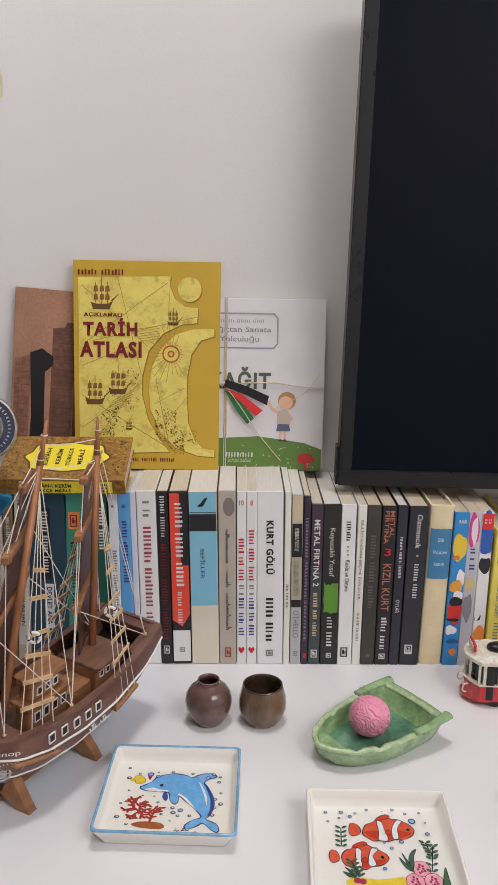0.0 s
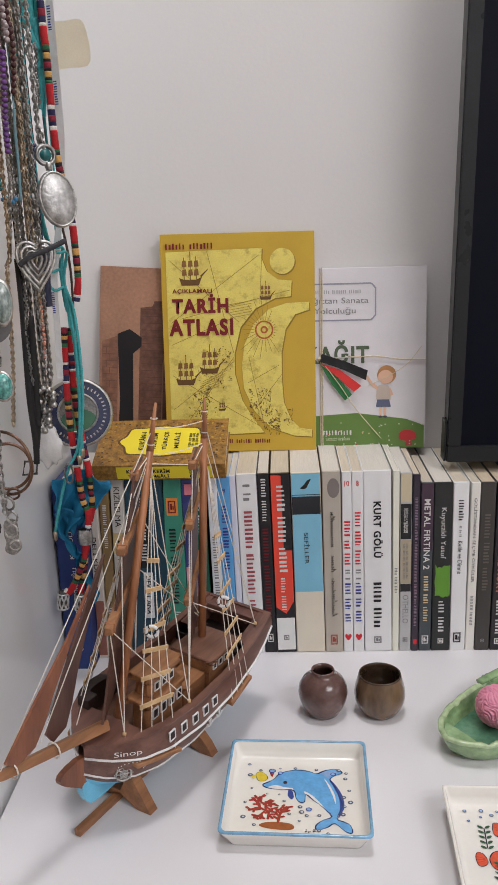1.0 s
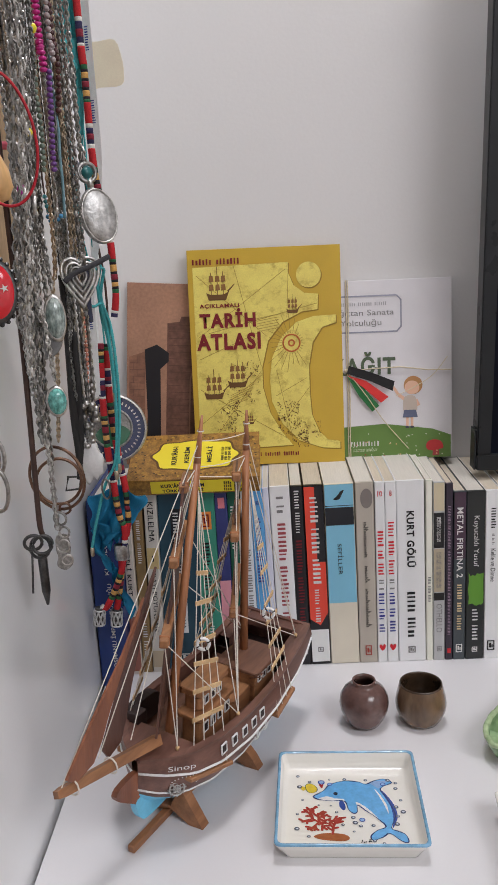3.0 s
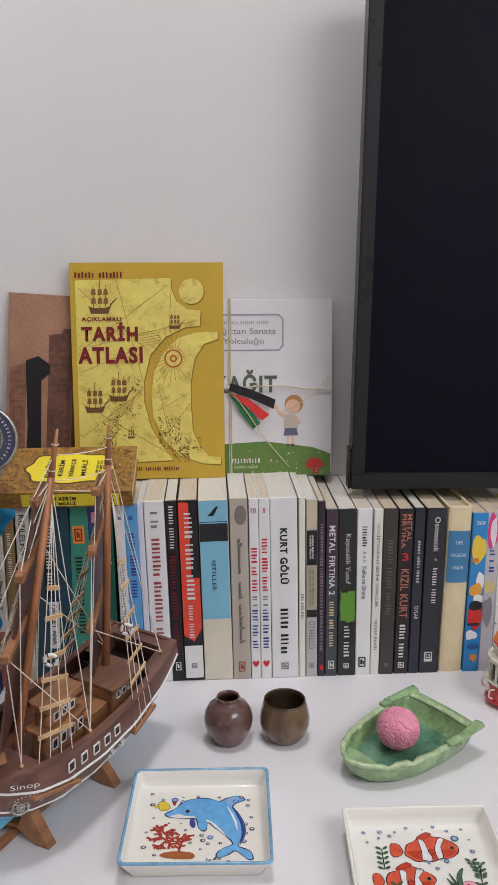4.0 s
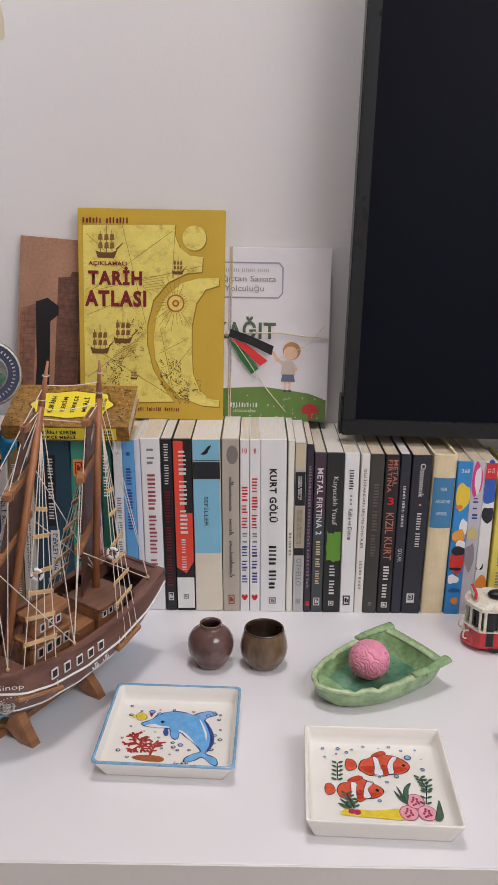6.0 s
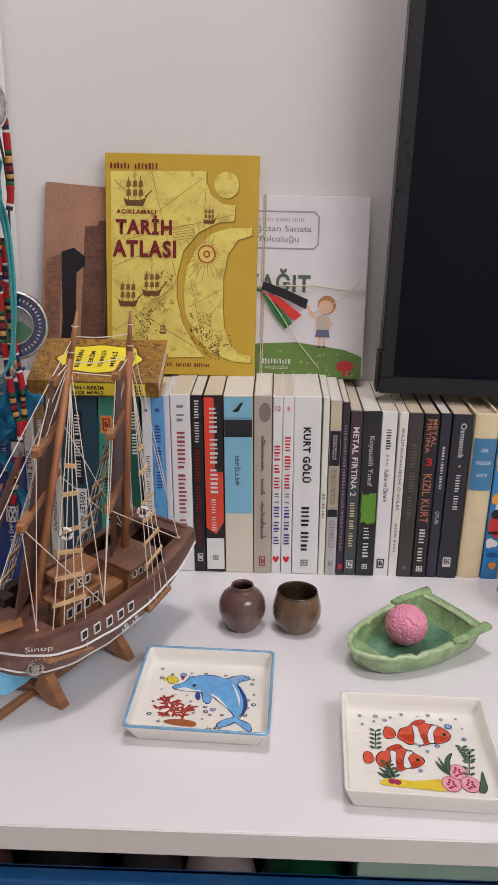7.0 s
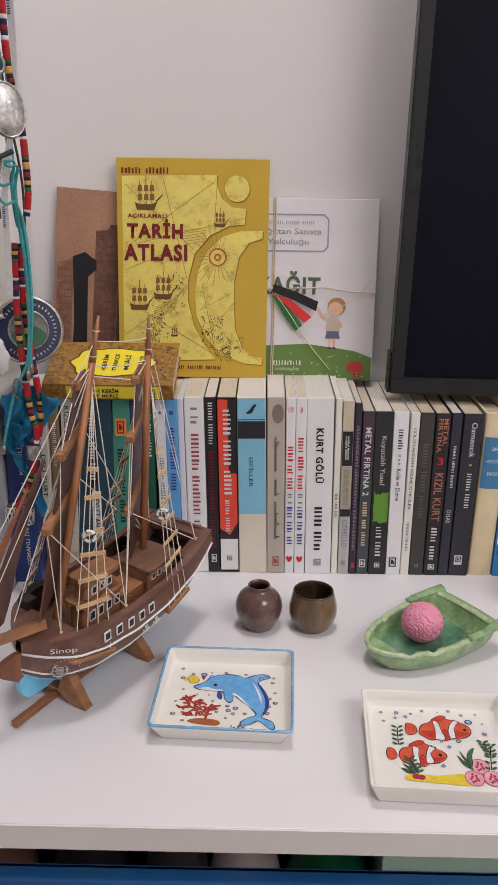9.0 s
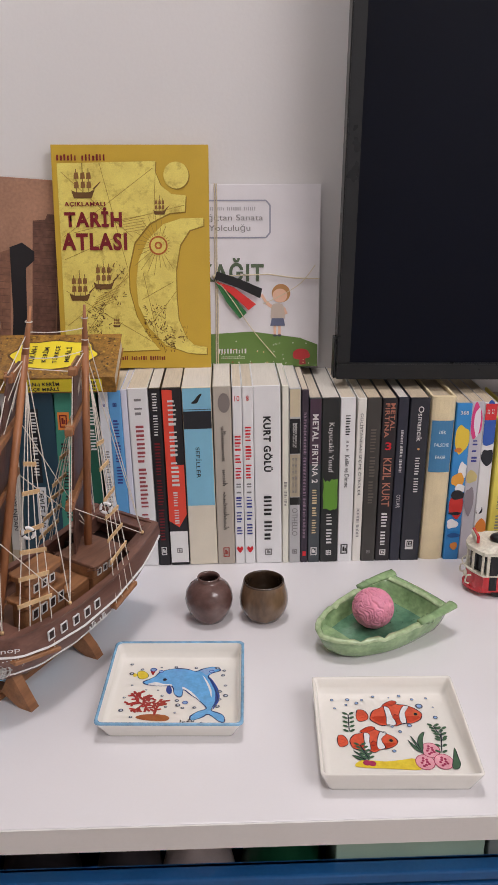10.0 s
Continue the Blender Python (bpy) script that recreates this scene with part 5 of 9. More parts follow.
for q in [[(70.9, 25.5), (65.6, 30.3), (62.3, 40.3), (65.5, 35.4), (70.8, 28.5)], [(70.9, 25.5), (67.6, 33.4), (65.1, 45.5), (68.5, 36.5), (71.8, 26.5)], [(70.8, 27.5), (69.4, 37.5), (72.2, 45.7), (77.1, 49.9), (74.3, 41.8), (72.7, 31.6)], [(25.7, 17.8), (20.6, 18.7), (16.4, 23.6), (21.5, 21.7)], [(26.7, 17.9), (21.4, 23.7), (18.2, 28.7), (24.5, 22.8)], [(28.7, 17.9), (25.4, 25.9), (24.2, 31.9), (29.5, 24.0)], [(90.6, 9.0), (93.3, 19.2), (96.9, 31.4), (97.4, 19.3), (97.6, 13.3), (94.7, 8.1)]]:
    paint(fd, "painted_leaf", q, G_GREEN, H2, 0.0007, 3)
    stroke(fd, "leaf_outline", q, G_INK, H2, 0.0005, 0.0020)
for (a, b), (c, d) in [((18.7, 72.2), (17.4, 50.9)), ((24.0, 34.9), (28.6, 19.9)), ((85.9, 57.3), (89.5, 42.3)), ((91.1, 53.5), (86.0, 26.0))]:
    paint(fd, "painted_stem", strip((a, b), (c, d), 0.8), G_INK, H2, 0.0004, 0)
    n = 4
    for k in range(n + 1):
        f = k / n
        x, y = a + (c - a) * f, b + (d - b) * f
        for s in (-1, 1):
            paint(fd, "painted_leaf", ellipse(x + s * 2.7, y + 1.2, 2.5, 1.25, 9, s * 0.6), G_GREEN, H2, 0.0005, 0)
for a, b, r in [(6.9, 90.9, 1.6), (20.1, 91.4, 1.9), (32.2, 90.8, 1.3), (27.3, 86.6, 1.7), (18.3, 84.3, 1.2), (8.3, 79.9, 1.2), (42.2, 95.2, 1.5), (55.3, 93.6, 0.8), (64.4, 96.0, 1.6), (74.6, 91.3, 1.5), (86.7, 92.7, 1.2), (79.0, 82.3, 3.2), (90.2, 80.7, 0.8), (89.6, 67.6, 2.0), (66.7, 57.7, 2.1), (57.9, 50.3, 1.6), (52.6, 56.2, 1.2), (49.6, 27.7, 1.7)]:
    paint(fd, "painted_bubble", ellipse(a, b, r, r, 12), G_SLATE, H2, 0.0003, 0)
    paint(fd, "bubble_centre", ellipse(a, b, r * .65, r * .65, 10), G_LBLUE, H2, 0.0006, 0)


def vase():
    t = thing("bud_vase", pose(-0.0535, -0.1150, 0.7502), "small round red-brown glazed bud vase", "vase")
    m = material("red_brown_glaze", tone(86, 62, 58), 0.2, var=0.22, scale=45, grain=220, bump=0.08, second=tone(108, 82, 76), coat=0.4)
    prof = [(0.0, 0.0), (0.0135, 0.0), (0.0152, 0.0012), (0.0200, 0.010), (0.0230, 0.019), (0.0240, 0.0265), (0.0230, 0.0345), (0.0195, 0.0415), (0.0150, 0.0458), (0.0122, 0.0478), (0.0112, 0.0500), (0.0114, 0.0522), (0.0110, 0.0532),
            (0.0100, 0.0530), (0.0095, 0.0500), (0.0100, 0.0470), (0.0170, 0.0400), (0.0205, 0.027), (0.0160, 0.010), (0.0, 0.006)]
    part("body", lathe_bm([(q, z * 0.89) for q, z in prof], 48), m, t, smooth=True)


def cup():
    t = thing("small_bowl", pose(0.0015, -0.1140, 0.7502), "small brown glazed ceramic bowl with a dark rim", "bowl")
    m = material("streaked_brown_glaze", tone(84, 62, 46), 0.18, var=0.28, scale=45, grain=220, bump=0.08, second=tone(118, 94, 70), coat=0.4, stretch=(1, 1, 0.35))
    rim = material("dark_rim_glaze", tone(60, 46, 34), 0.2, var=0.2, scale=80, bump=0.05, coat=0.4)
    prof = [(0.0, 0.0), (0.0155, 0.0), (0.0172, 0.0012), (0.0215, 0.009), (0.0240, 0.017), (0.0246, 0.024), (0.0238, 0.032), (0.0218, 0.041), (0.0205, 0.0465), (0.0200, 0.0475)]
    inner = [(0.0206, 0.0463), (0.0203, 0.0478), (0.0196, 0.0482), (0.0188, 0.0472), (0.0195, 0.040), (0.0215, 0.030), (0.0212, 0.020), (0.016, 0.008), (0, 0.005)]
    part("body", lathe_bm([(q, z * 0.865) for q, z in prof], 48), m, t, smooth=True)
    part("inside", lathe_bm([(q, z * 0.865) for q, z in inner], 48), rim, t, "dark brown inner glaze", smooth=True)


vase()
cup()


DARK_SPECK = material("dark_glaze_speck", (0.02, 0.03, 0.025), 0.2, var=0.05, bump=0)


def boat_dish():
    ax = Vector((-0.1065, -0.0725, 0)).normalized()
    ang = math.degrees(math.atan2(ax.y, ax.x))
    t = thing("boat_dish", pose(0.1552, -0.1190, 0.7502, 0, 0, ang), "green glazed ceramic dish in the shape of a rowing boat", "dish")
    glz = material("green_celadon_glaze", tone(118, 152, 104), 0.16, var=0.22, scale=60, grain=250, bump=0.06, second=tone(150, 178, 130), coat=0.6)
    teal = material("teal_pool_glaze", tone(54, 102, 84), 0.12, var=0.22, scale=34, grain=250, bump=0.05, second=tone(104, 146, 116), coat=0.7)
    L = 0.127

    def half(s):
        return 0.0422 * (1 - max(0.0, s) ** 4.2) ** 0.64 * (0.95 + 0.06 * math.sin(math.pi * min(1, s * 1.4)))

    def outline(inset, z, scale=1.0):
        pts = []
        n = 22
        for i in range(n + 1):
            s = i / n
            pts.append((s, half(s)))
        for i in range(n - 1, -1, -1):
            s = i / n
            pts.append((s, -half(s)))
        for i in range(1, 8):
            f = i / 8
            pts.append((-0.03 * math.sin(math.pi * f), -half(0) + 2 * half(0) * f))
        out = []
        for s, y in pts:
            x = (s - 0.45) * L * scale
            d = Vector((x, y * scale))
            l = d.length
            d *= max(0.05, (l - inset) / l) if l > 1e-5 else 1
            out.append(Vector((d.x + 0.45 * L, d.y, z)))
        return out

    def notch(p, z, amp):
        s = p.x / L
        for c in (0.30, 0.62, 0.80):
            if abs(s - c) < 0.035 and abs(p.y) > 0.01:
                z -= amp * (1 - abs(s - c) / 0.035)
        f = min(1.0, max(0.0, (s - 0.22) / 0.3))
        return z - 0.0036 * f * f * (3 - 2 * f) * min(1.0, z / 0.02)
    layers = [(0.0, 0.0, .78, 0), (0.0, 0.003, .84, 0), (0.0, .012, .93, 0), (0.0, .0215, .985, 0), (0.0, .0255, 1.0, .0022), (0.0015, .0268, 1.0, .0030), (0.0036, .0262, 1.0, .0030), (0.0050, .022, .99, 0), (0.0052, .010, .95, 0), (0.0062, .0062, .92, 0)]
    bm = bmesh.new()
    rings = [[bm.verts.new((p.x, p.y, notch(p, p.z, a))) for p in outline(i, z, s)] for i, z, s, a in layers]
    n = len(rings[0])
    for a, b in zip(rings, rings[1:]):
        for i in range(n):
            bm.faces.new((a[i], a[(i + 1) % n], b[(i + 1) % n], b[i]))
    bm.faces.new(rings[0][::-1])
    bmesh.ops.recalc_face_normals(bm, faces=bm.faces[:])
    part("hull", bm, glz, t, smooth=True)
    bm = bmesh.new()
    bm.faces.new([bm.verts.new((p.x, p.y, 0.0064)) for p in outline(0.0058, 0.0064, .92)])
    bmesh.ops.triangulate(bm, faces=bm.faces[:])
    part("floor_glaze", bm, teal, t, "pooled dark teal glaze")
    pale = material("pale_celadon_rim", tone(152, 178, 132), 0.16, var=0.2, scale=90, grain=250, bump=0.08, second=tone(184, 202, 160), coat=0.6)
    bm = bmesh.new()
    ledge = [[bm.verts.new((p.x, p.y, notch(p, p.z, 0.0042))) for p in outline(i, z)] for i, z in ((-0.0006, .0245), (-0.0010, .0268), (0.0004, .0280), (0.0040, .0276), (0.0050, .0255))]
    for a, b in zip(ledge, ledge[1:]):
        for i in range(n):
            bm.faces.new((a[i], a[(i + 1) % n], b[(i + 1) % n], b[i]))
    bmesh.ops.recalc_face_normals(bm, faces=bm.faces[:])
    part("rim", bm, pale, t, "pale notched rim", smooth=True)
    seat = smooth_loop([(0.104, -0.024, 0), (0.118, 0.0, 0), (0.104, 0.024, 0), (0.101, 0.0, 0)], 3)
    bm = flat_bm([(q.x, q.y) for q in seat], 0, 0.006)
    part("bow_seat", bm, glz, t, m=Matrix.Translation((0, 0, 0.0165)))
    bm = tube_bm(smooth_loop([(-0.002, -0.040, 0.0255), (-0.0045, -0.014, 0.0250), (-0.0045, 0.014, 0.0250), (-0.002, 0.040, 0.0255)], 5, False), 0.0036, 8)
    part("stern_bar", bm, glz, t, smooth=True)
    rnd_b = random.Random(31)
    for k in range(14):
        part("glaze_speck", flat_bm(ellipse(rnd_b.uniform(0.008, 0.060), rnd_b.uniform(-0.026, 0.026), 0.0006, 0.0006, 7)), DARK_SPECK, t, m=Matrix.Translation((0, 0, 0.0067)))
    for s in (1, -1):
        bm = tube_bm(smooth_loop([(0.040, s * 0.0416, 0.0262), (0.020, s * 0.0420, 0.0275), (0.004, s * 0.0412, 0.0285), (-0.007, s * 0.0400, 0.0288)], 4, False), 0.0042, 10, taper=0.0060)
        for v in bm.verts:
            v.co.z = 0.027 + (v.co.z - 0.027) * 0.62
        part("gunwale_end", bm, glz, t, smooth=True)
        for x in (0.026, 0.031):
            part("lashing", lathe_bm([(0.0052, -0.0006), (0.0058, 0), (0.0052, 0.0006)], 14, m=Matrix.Translation((x, s * 0.0418, 0.0262)) @ pose(0, 0, 0, 0, 90, 0) @ Matrix.Diagonal((0.75, 1, 1, 1))), glz, t, smooth=True)


boat_dish()


def pink_ball():
    t = thing("pink_soap_ball", pose(0.1060, -0.1480, 0.7768), "pink ball carved with winding grooves, lying in the green dish", "ball")
    bm = bmesh.new()
    bmesh.ops.create_icosphere(bm, subdivisions=6, radius=1.0)
    for v in bm.verts:
        p = v.co.normalized()
        q = p * 1.15 + 0.30 * noise.noise_vector(p * 1.7)
        g = math.sin(noise.noise(q * 1.7) * 10.0 + 0.5 * noise.noise(p * 3.0))
        r = 0.0203 - 0.0018 * math.exp(-(g / 0.42) ** 2) + 0.0002 * noise.noise(p * 9.0)
        v.co = p * r
        v.co.z *= 0.97
    part("carved_ball", bm, material("matt_pink_wax", tone(212, 136, 158), 0.55, var=0.10, scale=60, grain=500, bump=0.15, sub=0.15), t, smooth=True)


pink_ball()


def tram():
    t = thing("toy_tram", pose(0.2205, -0.0655, 0.7502, 0, 0, -3.0), "red and cream painted metal toy tram with worn roof", "toy")
    red = material("red_enamel", tone(178, 34, 40), 0.25, var=0.15, scale=80, grain=300, bump=0.05, coat=0.3)
    cream = material("worn_cream_enamel", tone(214, 204, 186), 0.35, var=0.22, scale=120, grain=400, bump=0.08, second=tone(222, 214, 198))
    dark = material("dark_tin", (0.03, 0.03, 0.032), 0.35, metal=0.6, var=0.2, scale=90, bump=0.1)
    glass = material("dark_inside_shade", (0.02, 0.022, 0.025), 0.1, var=0.1, bump=0)
    L, W = 0.135, 0.050

    def plan(x0, x1, w, bow, n=10):
        pts = [(x0 + bow * (1 - math.cos(math.pi / 2 * abs(2 * i / n - 1))), -w / 2 + w * i / n) for i in range(n + 1)]
        pts += [(x1 - bow * (1 - math.cos(math.pi / 2 * abs(2 * i / n - 1))), w / 2 - w * i / n) for i in range(n + 1)]
        return pts

    def prism(pts, z0, z1, top=1.0):
        bm = bmesh.new()
        c = Vector((sum(p[0] for p in pts) / len(pts), 0))
        lo = [bm.verts.new((p[0], p[1], z0)) for p in pts]
        hi = [bm.verts.new((c.x + (p[0] - c.x) * top, p[1] * top, z1)) for p in pts]
        k = len(pts)
        for i in range(k):
            bm.faces.new((lo[i], lo[(i + 1) % k], hi[(i + 1) % k], hi[i]))
        bm.faces.new(lo[::-1])
        bm.faces.new(hi)
        bmesh.ops.recalc_face_normals(bm, faces=bm.faces[:])
        return bm
    part("lower_body", prism(plan(0.0, L, W, 0.012), 0.008, 0.0255), red, t)
    part("waist_line", prism(plan(-0.0006, L + 0.0006, W + 0.001, 0.012), 0.0256, 0.0272), cream, t)
    # solid dark block, coloured as the shaded inside behind the open windows
    part("inner_wall", prism(plan(0.004, L - 0.004, W - 0.006, 0.012), 0.0273, 0.0495), glass, t, "dark block for the shade inside, behind the windows")
    part("bumper", prism(plan(-0.003, L + 0.003, W * 0.86, 0.014), 0.005, 0.0085), red, t)
    part("roof_rim", prism(plan(-0.0015, L + 0.0015, W + 0.002, 0.013), 0.0496, 0.0535), cream, t)
    part("roof", prism(plan(0.002, L - 0.002, W - 0.006, 0.013), 0.0536, 0.0580, 0.86), cream, t)
    for i in range(5):
        a = -1 + 2 * i / 4
        y = a * W * 0.45
        x = 0.012 * (1 - math.cos(math.pi / 2 * abs(a * .9)))
        part("front_pillar", box_bm(x - 0.0002, x + 0.0022, y - 0.0013, y + 0.0013, 0.0272, 0.0497, 0.0003, 1), cream, t)
    for x in (0.015, 0.030, 0.036, 0.054, 0.060, 0.078, 0.084, 0.102, 0.118):
        for s in (-1, 1):
            part("side_pillar", box_bm(x, x + 0.0030, s * (W / 2 - 0.0028), s * (W / 2 - 0.0002), 0.0272, 0.0497, 0.0003, 1), cream, t)
    for x in (0.0185, 0.040):
        part("red_frame", box_bm(x + 0.012, x + 0.0138, -W / 2 - 0.0002, -W / 2 + 0.0022, 0.030, 0.045), red, t)
    # thin dark slab stands for the shade in an open doorway
    part("door", box_bm(0.0186, 0.0262, -W / 2 - 0.0004, -W / 2 + 0.001, 0.010, 0.048), dark, t, "dark slab for the shade in the open doorway")
    part("headlight", lathe_bm([(0, 0.002), (0.003, 0.0016), (0.0038, 0), (0.0036, -0.002)], 16, m=Matrix.Translation((-0.0006, 0, 0.018)) @ pose(0, 0, 0, 0, -90, 0)), cream, t, smooth=True)
    for y in (-0.013, 0.013):
        part("front_hook", tube_bm(smooth_loop([(0.0025, y, 0.022), (-0.0022, y, 0.021), (-0.0030, y, 0.014), (0.0008, y, 0.012)], 4, False), 0.0009, 6), cream, t)
    part("front_rail", tube_bm(smooth_loop([(0.006, -0.019, 0.0295), (-0.0024, -0.008, 0.0295), (-0.0028, 0.008, 0.0295), (0.006, 0.019, 0.0295)], 5, False), 0.0008, 6), cream, t)
    for x in (0.030, 0.105):
        for s in (-1, 1):
            part("wheel", lathe_bm([(0, -0.002), (0.008, -0.002), (0.0085, 0), (0.008, 0.002), (0, 0.002)], 20, m=Matrix.Translation((x, s * 0.0195, 0.0082)) @ pose(0, 0, 0, 90, 0, 0)), dark, t)
    for x, r in ((0.034, 0.013), (0.052, 0.012), (0.085, 0.013)):
        part("roof_vent", lathe_bm([(0, 0.0085), (r * .55, 0.0080), (r * .9, 0.0060), (r, 0.0035), (r * .9, 0.0012), (r * .5, 0), (0, 0)], 22, m=Matrix.Translation((x, -0.004, 0.0575)) @ Matrix.Diagonal((1, 0.7, 1, 1))), dark, t, smooth=True)
    part("destination_board", box_bm(0.006, 0.009, -0.011, 0.011, 0.0575, 0.066, 0.0005, 1), red, t)
    part("destination_plate", box_bm(0.0052, 0.0058, -0.010, 0.010, 0.0585, 0.065), cream, t)
    part("trolley_pole", tube_bm([(0.06, 0, 0.060), (0.11, 0.0, 0.078)], 0.0008, 6), dark, t)


tram()


def slate():
    t = thing("stone_coaster", pose(0.2635, -0.2720, 0.7502, 0, 0, 2), "dark grey patterned stone coaster", "coaster")
    m = material("grey_carved_stone", tone(104, 104, 104), 0.6, var=0.45, scale=130, grain=350, bump=0.5, second=tone(150, 150, 148))
    part("body", box_bm(-0.05, 0.05, -0.04, 0.04, 0, 0.009, 0.0015, 2), m, t)
    part("raised_edge", box_bm(-0.0485, 0.0485, -0.0385, 0.0385, 0.009, 0.0105, 0.0006, 1), material("dark_stone_edge", tone(70, 70, 70), 0.6, var=0.3, scale=100, bump=0.4), t)


slate()


# ---- under the desk ----
def crate():
    t = thing("storage_box", pose(0, 0, 0.4585), "blue plastic storage box full of small things under the desk", "box")
    blue = material("glossy_blue_plastic", tone(30, 84, 136), 0.22, var=0.08, scale=30, grain=300, bump=0.04)
    x0, x1, y0, y1, h = -0.298, 0.61, -0.360, -0.02, 0.2240
    part("front_wall", box_bm(x0, x1, y0, y0 + 0.003, 0, h), blue, t)
    part("back_wall", box_bm(x0, x1, y1 - 0.003, y1, 0, h), blue, t)
    part("end_wall", box_bm(x0, x0 + 0.003, y0 + 0.003, y1 - 0.003, 0, h), blue, t)
    part("end_wall", box_bm(x1 - 0.003, x1, y0 + 0.003, y1 - 0.003, 0, h), blue, t)
    part("bottom", box_bm(x0, x1, y0, y1, 0.0002, 0.004), blue, t)
    part("rim", box_bm(x0 - 0.006, x1 + 0.004, y0 - 0.012, y0 + 0.004, h - 0.010, h, 0.002, 2), blue, t)
    part("rim_rib", box_bm(x0, x1, y0 - 0.007, y0 - 0.0005, h - 0.026, h - 0.018, 0.0015, 2), blue, t)


crate()


def bottle(x, y, r, h, body, cap, label, cat="bottle"):
    t = thing("bottle", pose(x, y, 0.4632), label, cat, "small things in the box")
    part("body", lathe_bm([(0, 0), (r * .95, 0), (r, 0.004), (r, h * .72), (r * .85, h * .8), (r * .4, h * .88), (r * .4, h * .9), (0, h * .9)], 24), body, t, smooth=True)
    part("cap", lathe_bm([(0, h * .9), (r * .82, h * .9), (r * .85, h * .91), (r * .85, h * .995), (r * .80, h), (0, h)], 24), cap, t, smooth=True)


PL = lambda r, g, b, q=0.3: material("plastic_%d_%d_%d" % (r, g, b), tone(r, g, b), q, var=0.08, scale=30, bump=0.03)
for x, r, hh, c1, c2, lb in ((-0.265, 0.030, 0.236, (120, 84, 76), (150, 120, 110), "brown bottle with a tan cap"), (-0.190, 0.032, 0.240, (40, 36, 38), (150, 140, 90), "dark bottle with a brass-coloured cap"),
                             (-0.118, 0.028, 0.236, (70, 64, 66), (110, 108, 110), "grey bottle with a grey cap"), (-0.062, 0.030, 0.240, (190, 176, 172), (205, 196, 190), "pale pink bottle with a white cap"),
                             (0.006, 0.034, 0.244, (20, 78, 52), (16, 70, 44), "dark green bottle with a green cap"), (0.275, 0.034, 0.236, (44, 34, 30), (60, 50, 44), "dark brown bottle in the box"), (0.350, 0.032, 0.232, (30, 30, 34), (44, 44, 48), "black bottle in the box")):
    bottle(x, -0.3225, r, hh + 0.010, PL(*c1), PL(*c2), lb)


def carton(x0, x1, col, label, lines):
    t = thing("carton", pose(0, 0, 0.4632), label, "box", "small things in the box")
    part("body", box_bm(x0, x1, -0.3560, -0.300, 0, 0.252, 0.0008, 1), printed(*col), t)
    if lines:
        bars(4, INK, t, face_m((x0 + x1) / 2, 0.228, -0.3564), (x1 - x0) * .8, 0.006, 5)


carton(0.045, 0.160, (150, 176, 158), "pale green carton in the box", False)
carton(0.163, 0.235, (120, 128, 126), "grey-green printed carton in the box", True)


# ---- the model ship ----
HULL_WOOD = wood("dark_stained_wood", tone(90, 60, 51), tone(116, 81, 69), (0.14, 1, 1), 0.42, 110)
DECK_WOOD = wood("brown_deck_wood", tone(102, 71, 58), tone(126, 90, 72), (0.14, 1, 1), 0.5, 110)
CABIN_WOOD = wood("honey_brown_wood", tone(134, 92, 62), tone(160, 113, 76), (0.14, 1, 1), 0.45, 110)
MAST_WOOD = wood("warm_mast_wood", tone(142, 92, 60), tone(168, 113, 75), (1, 1, 0.12), 0.45, 90)
SAIL_WOOD = wood("dark_sail_wood", tone(70, 46, 42), tone(96, 66, 56), (1, 1, 0.15), 0.45, 60)
JIB_WOOD = wood("reddish_sail_wood", tone(112, 66, 46), tone(142, 88, 60), (1, 1, 0.15), 0.42, 60)
PALE_WOOD = wood("pale_ladder_wood", tone(186, 152, 108), tone(212, 180, 136), (1, 1, 1), 0.6, 80)
STAND_WOOD = wood("stand_wood", tone(132, 88, 58), tone(158, 110, 74), (0.2, 1, 1), 0.5, 110)
ROPE = material("cream_thread", tone(208, 202, 192), 0.8, var=0.12, scale=500, grain=2000, bump=0.3)
SHIP_WHITE = material("white_paint_line", tone(226, 222, 214), 0.5, var=0.1, scale=150, bump=0.05)
SHIP_BLUE = material("sky_blue_paint", tone(104, 176, 206), 0.45, var=0.10, scale=60, bump=0.08)
# dark wood tone, also used as painted shade inside the open stern
DARK_HOLE = material("dark_wood_and_hole_shade", tone(46, 34, 32), 0.6, var=0.3, scale=60, bump=0.2)
PEWTER = material("pewter_cast", (0.52, 0.51, 0.49), 0.38, metal=0.7, var=0.25, scale=150, bump=0.2)

XS = (0.084, 0.10, 0.12, 0.17, 0.22, 0.26, 0.285, 0.303, 0.314)
HB = (0.042, 0.045, 0.047, 0.051, 0.053, 0.050, 0.039, 0.020, 0.003)
SHEER = (0.088, 0.084, 0.078, 0.070, 0.0705, 0.0725, 0.0705, 0.0695, 0.0690)
KEEL = (0.046, 0.030, 0.014, 0.004, 0.003, 0.007, 0.014, 0.024, 0.034)


def hull_at(x, f):
    """Half-breadth and height of the hull at a station, f from keel (0) to rail (1)."""
    b, s, k = np.interp(x, XS, HB), np.interp(x, XS, SHEER), np.interp(x, XS, KEEL)
    return float(b * math.sin(math.pi / 2 * f ** 0.62) * (1 - 0.13 * max(0.0, (f - 0.7) / 0.3))), float(k + (s - k) * f)


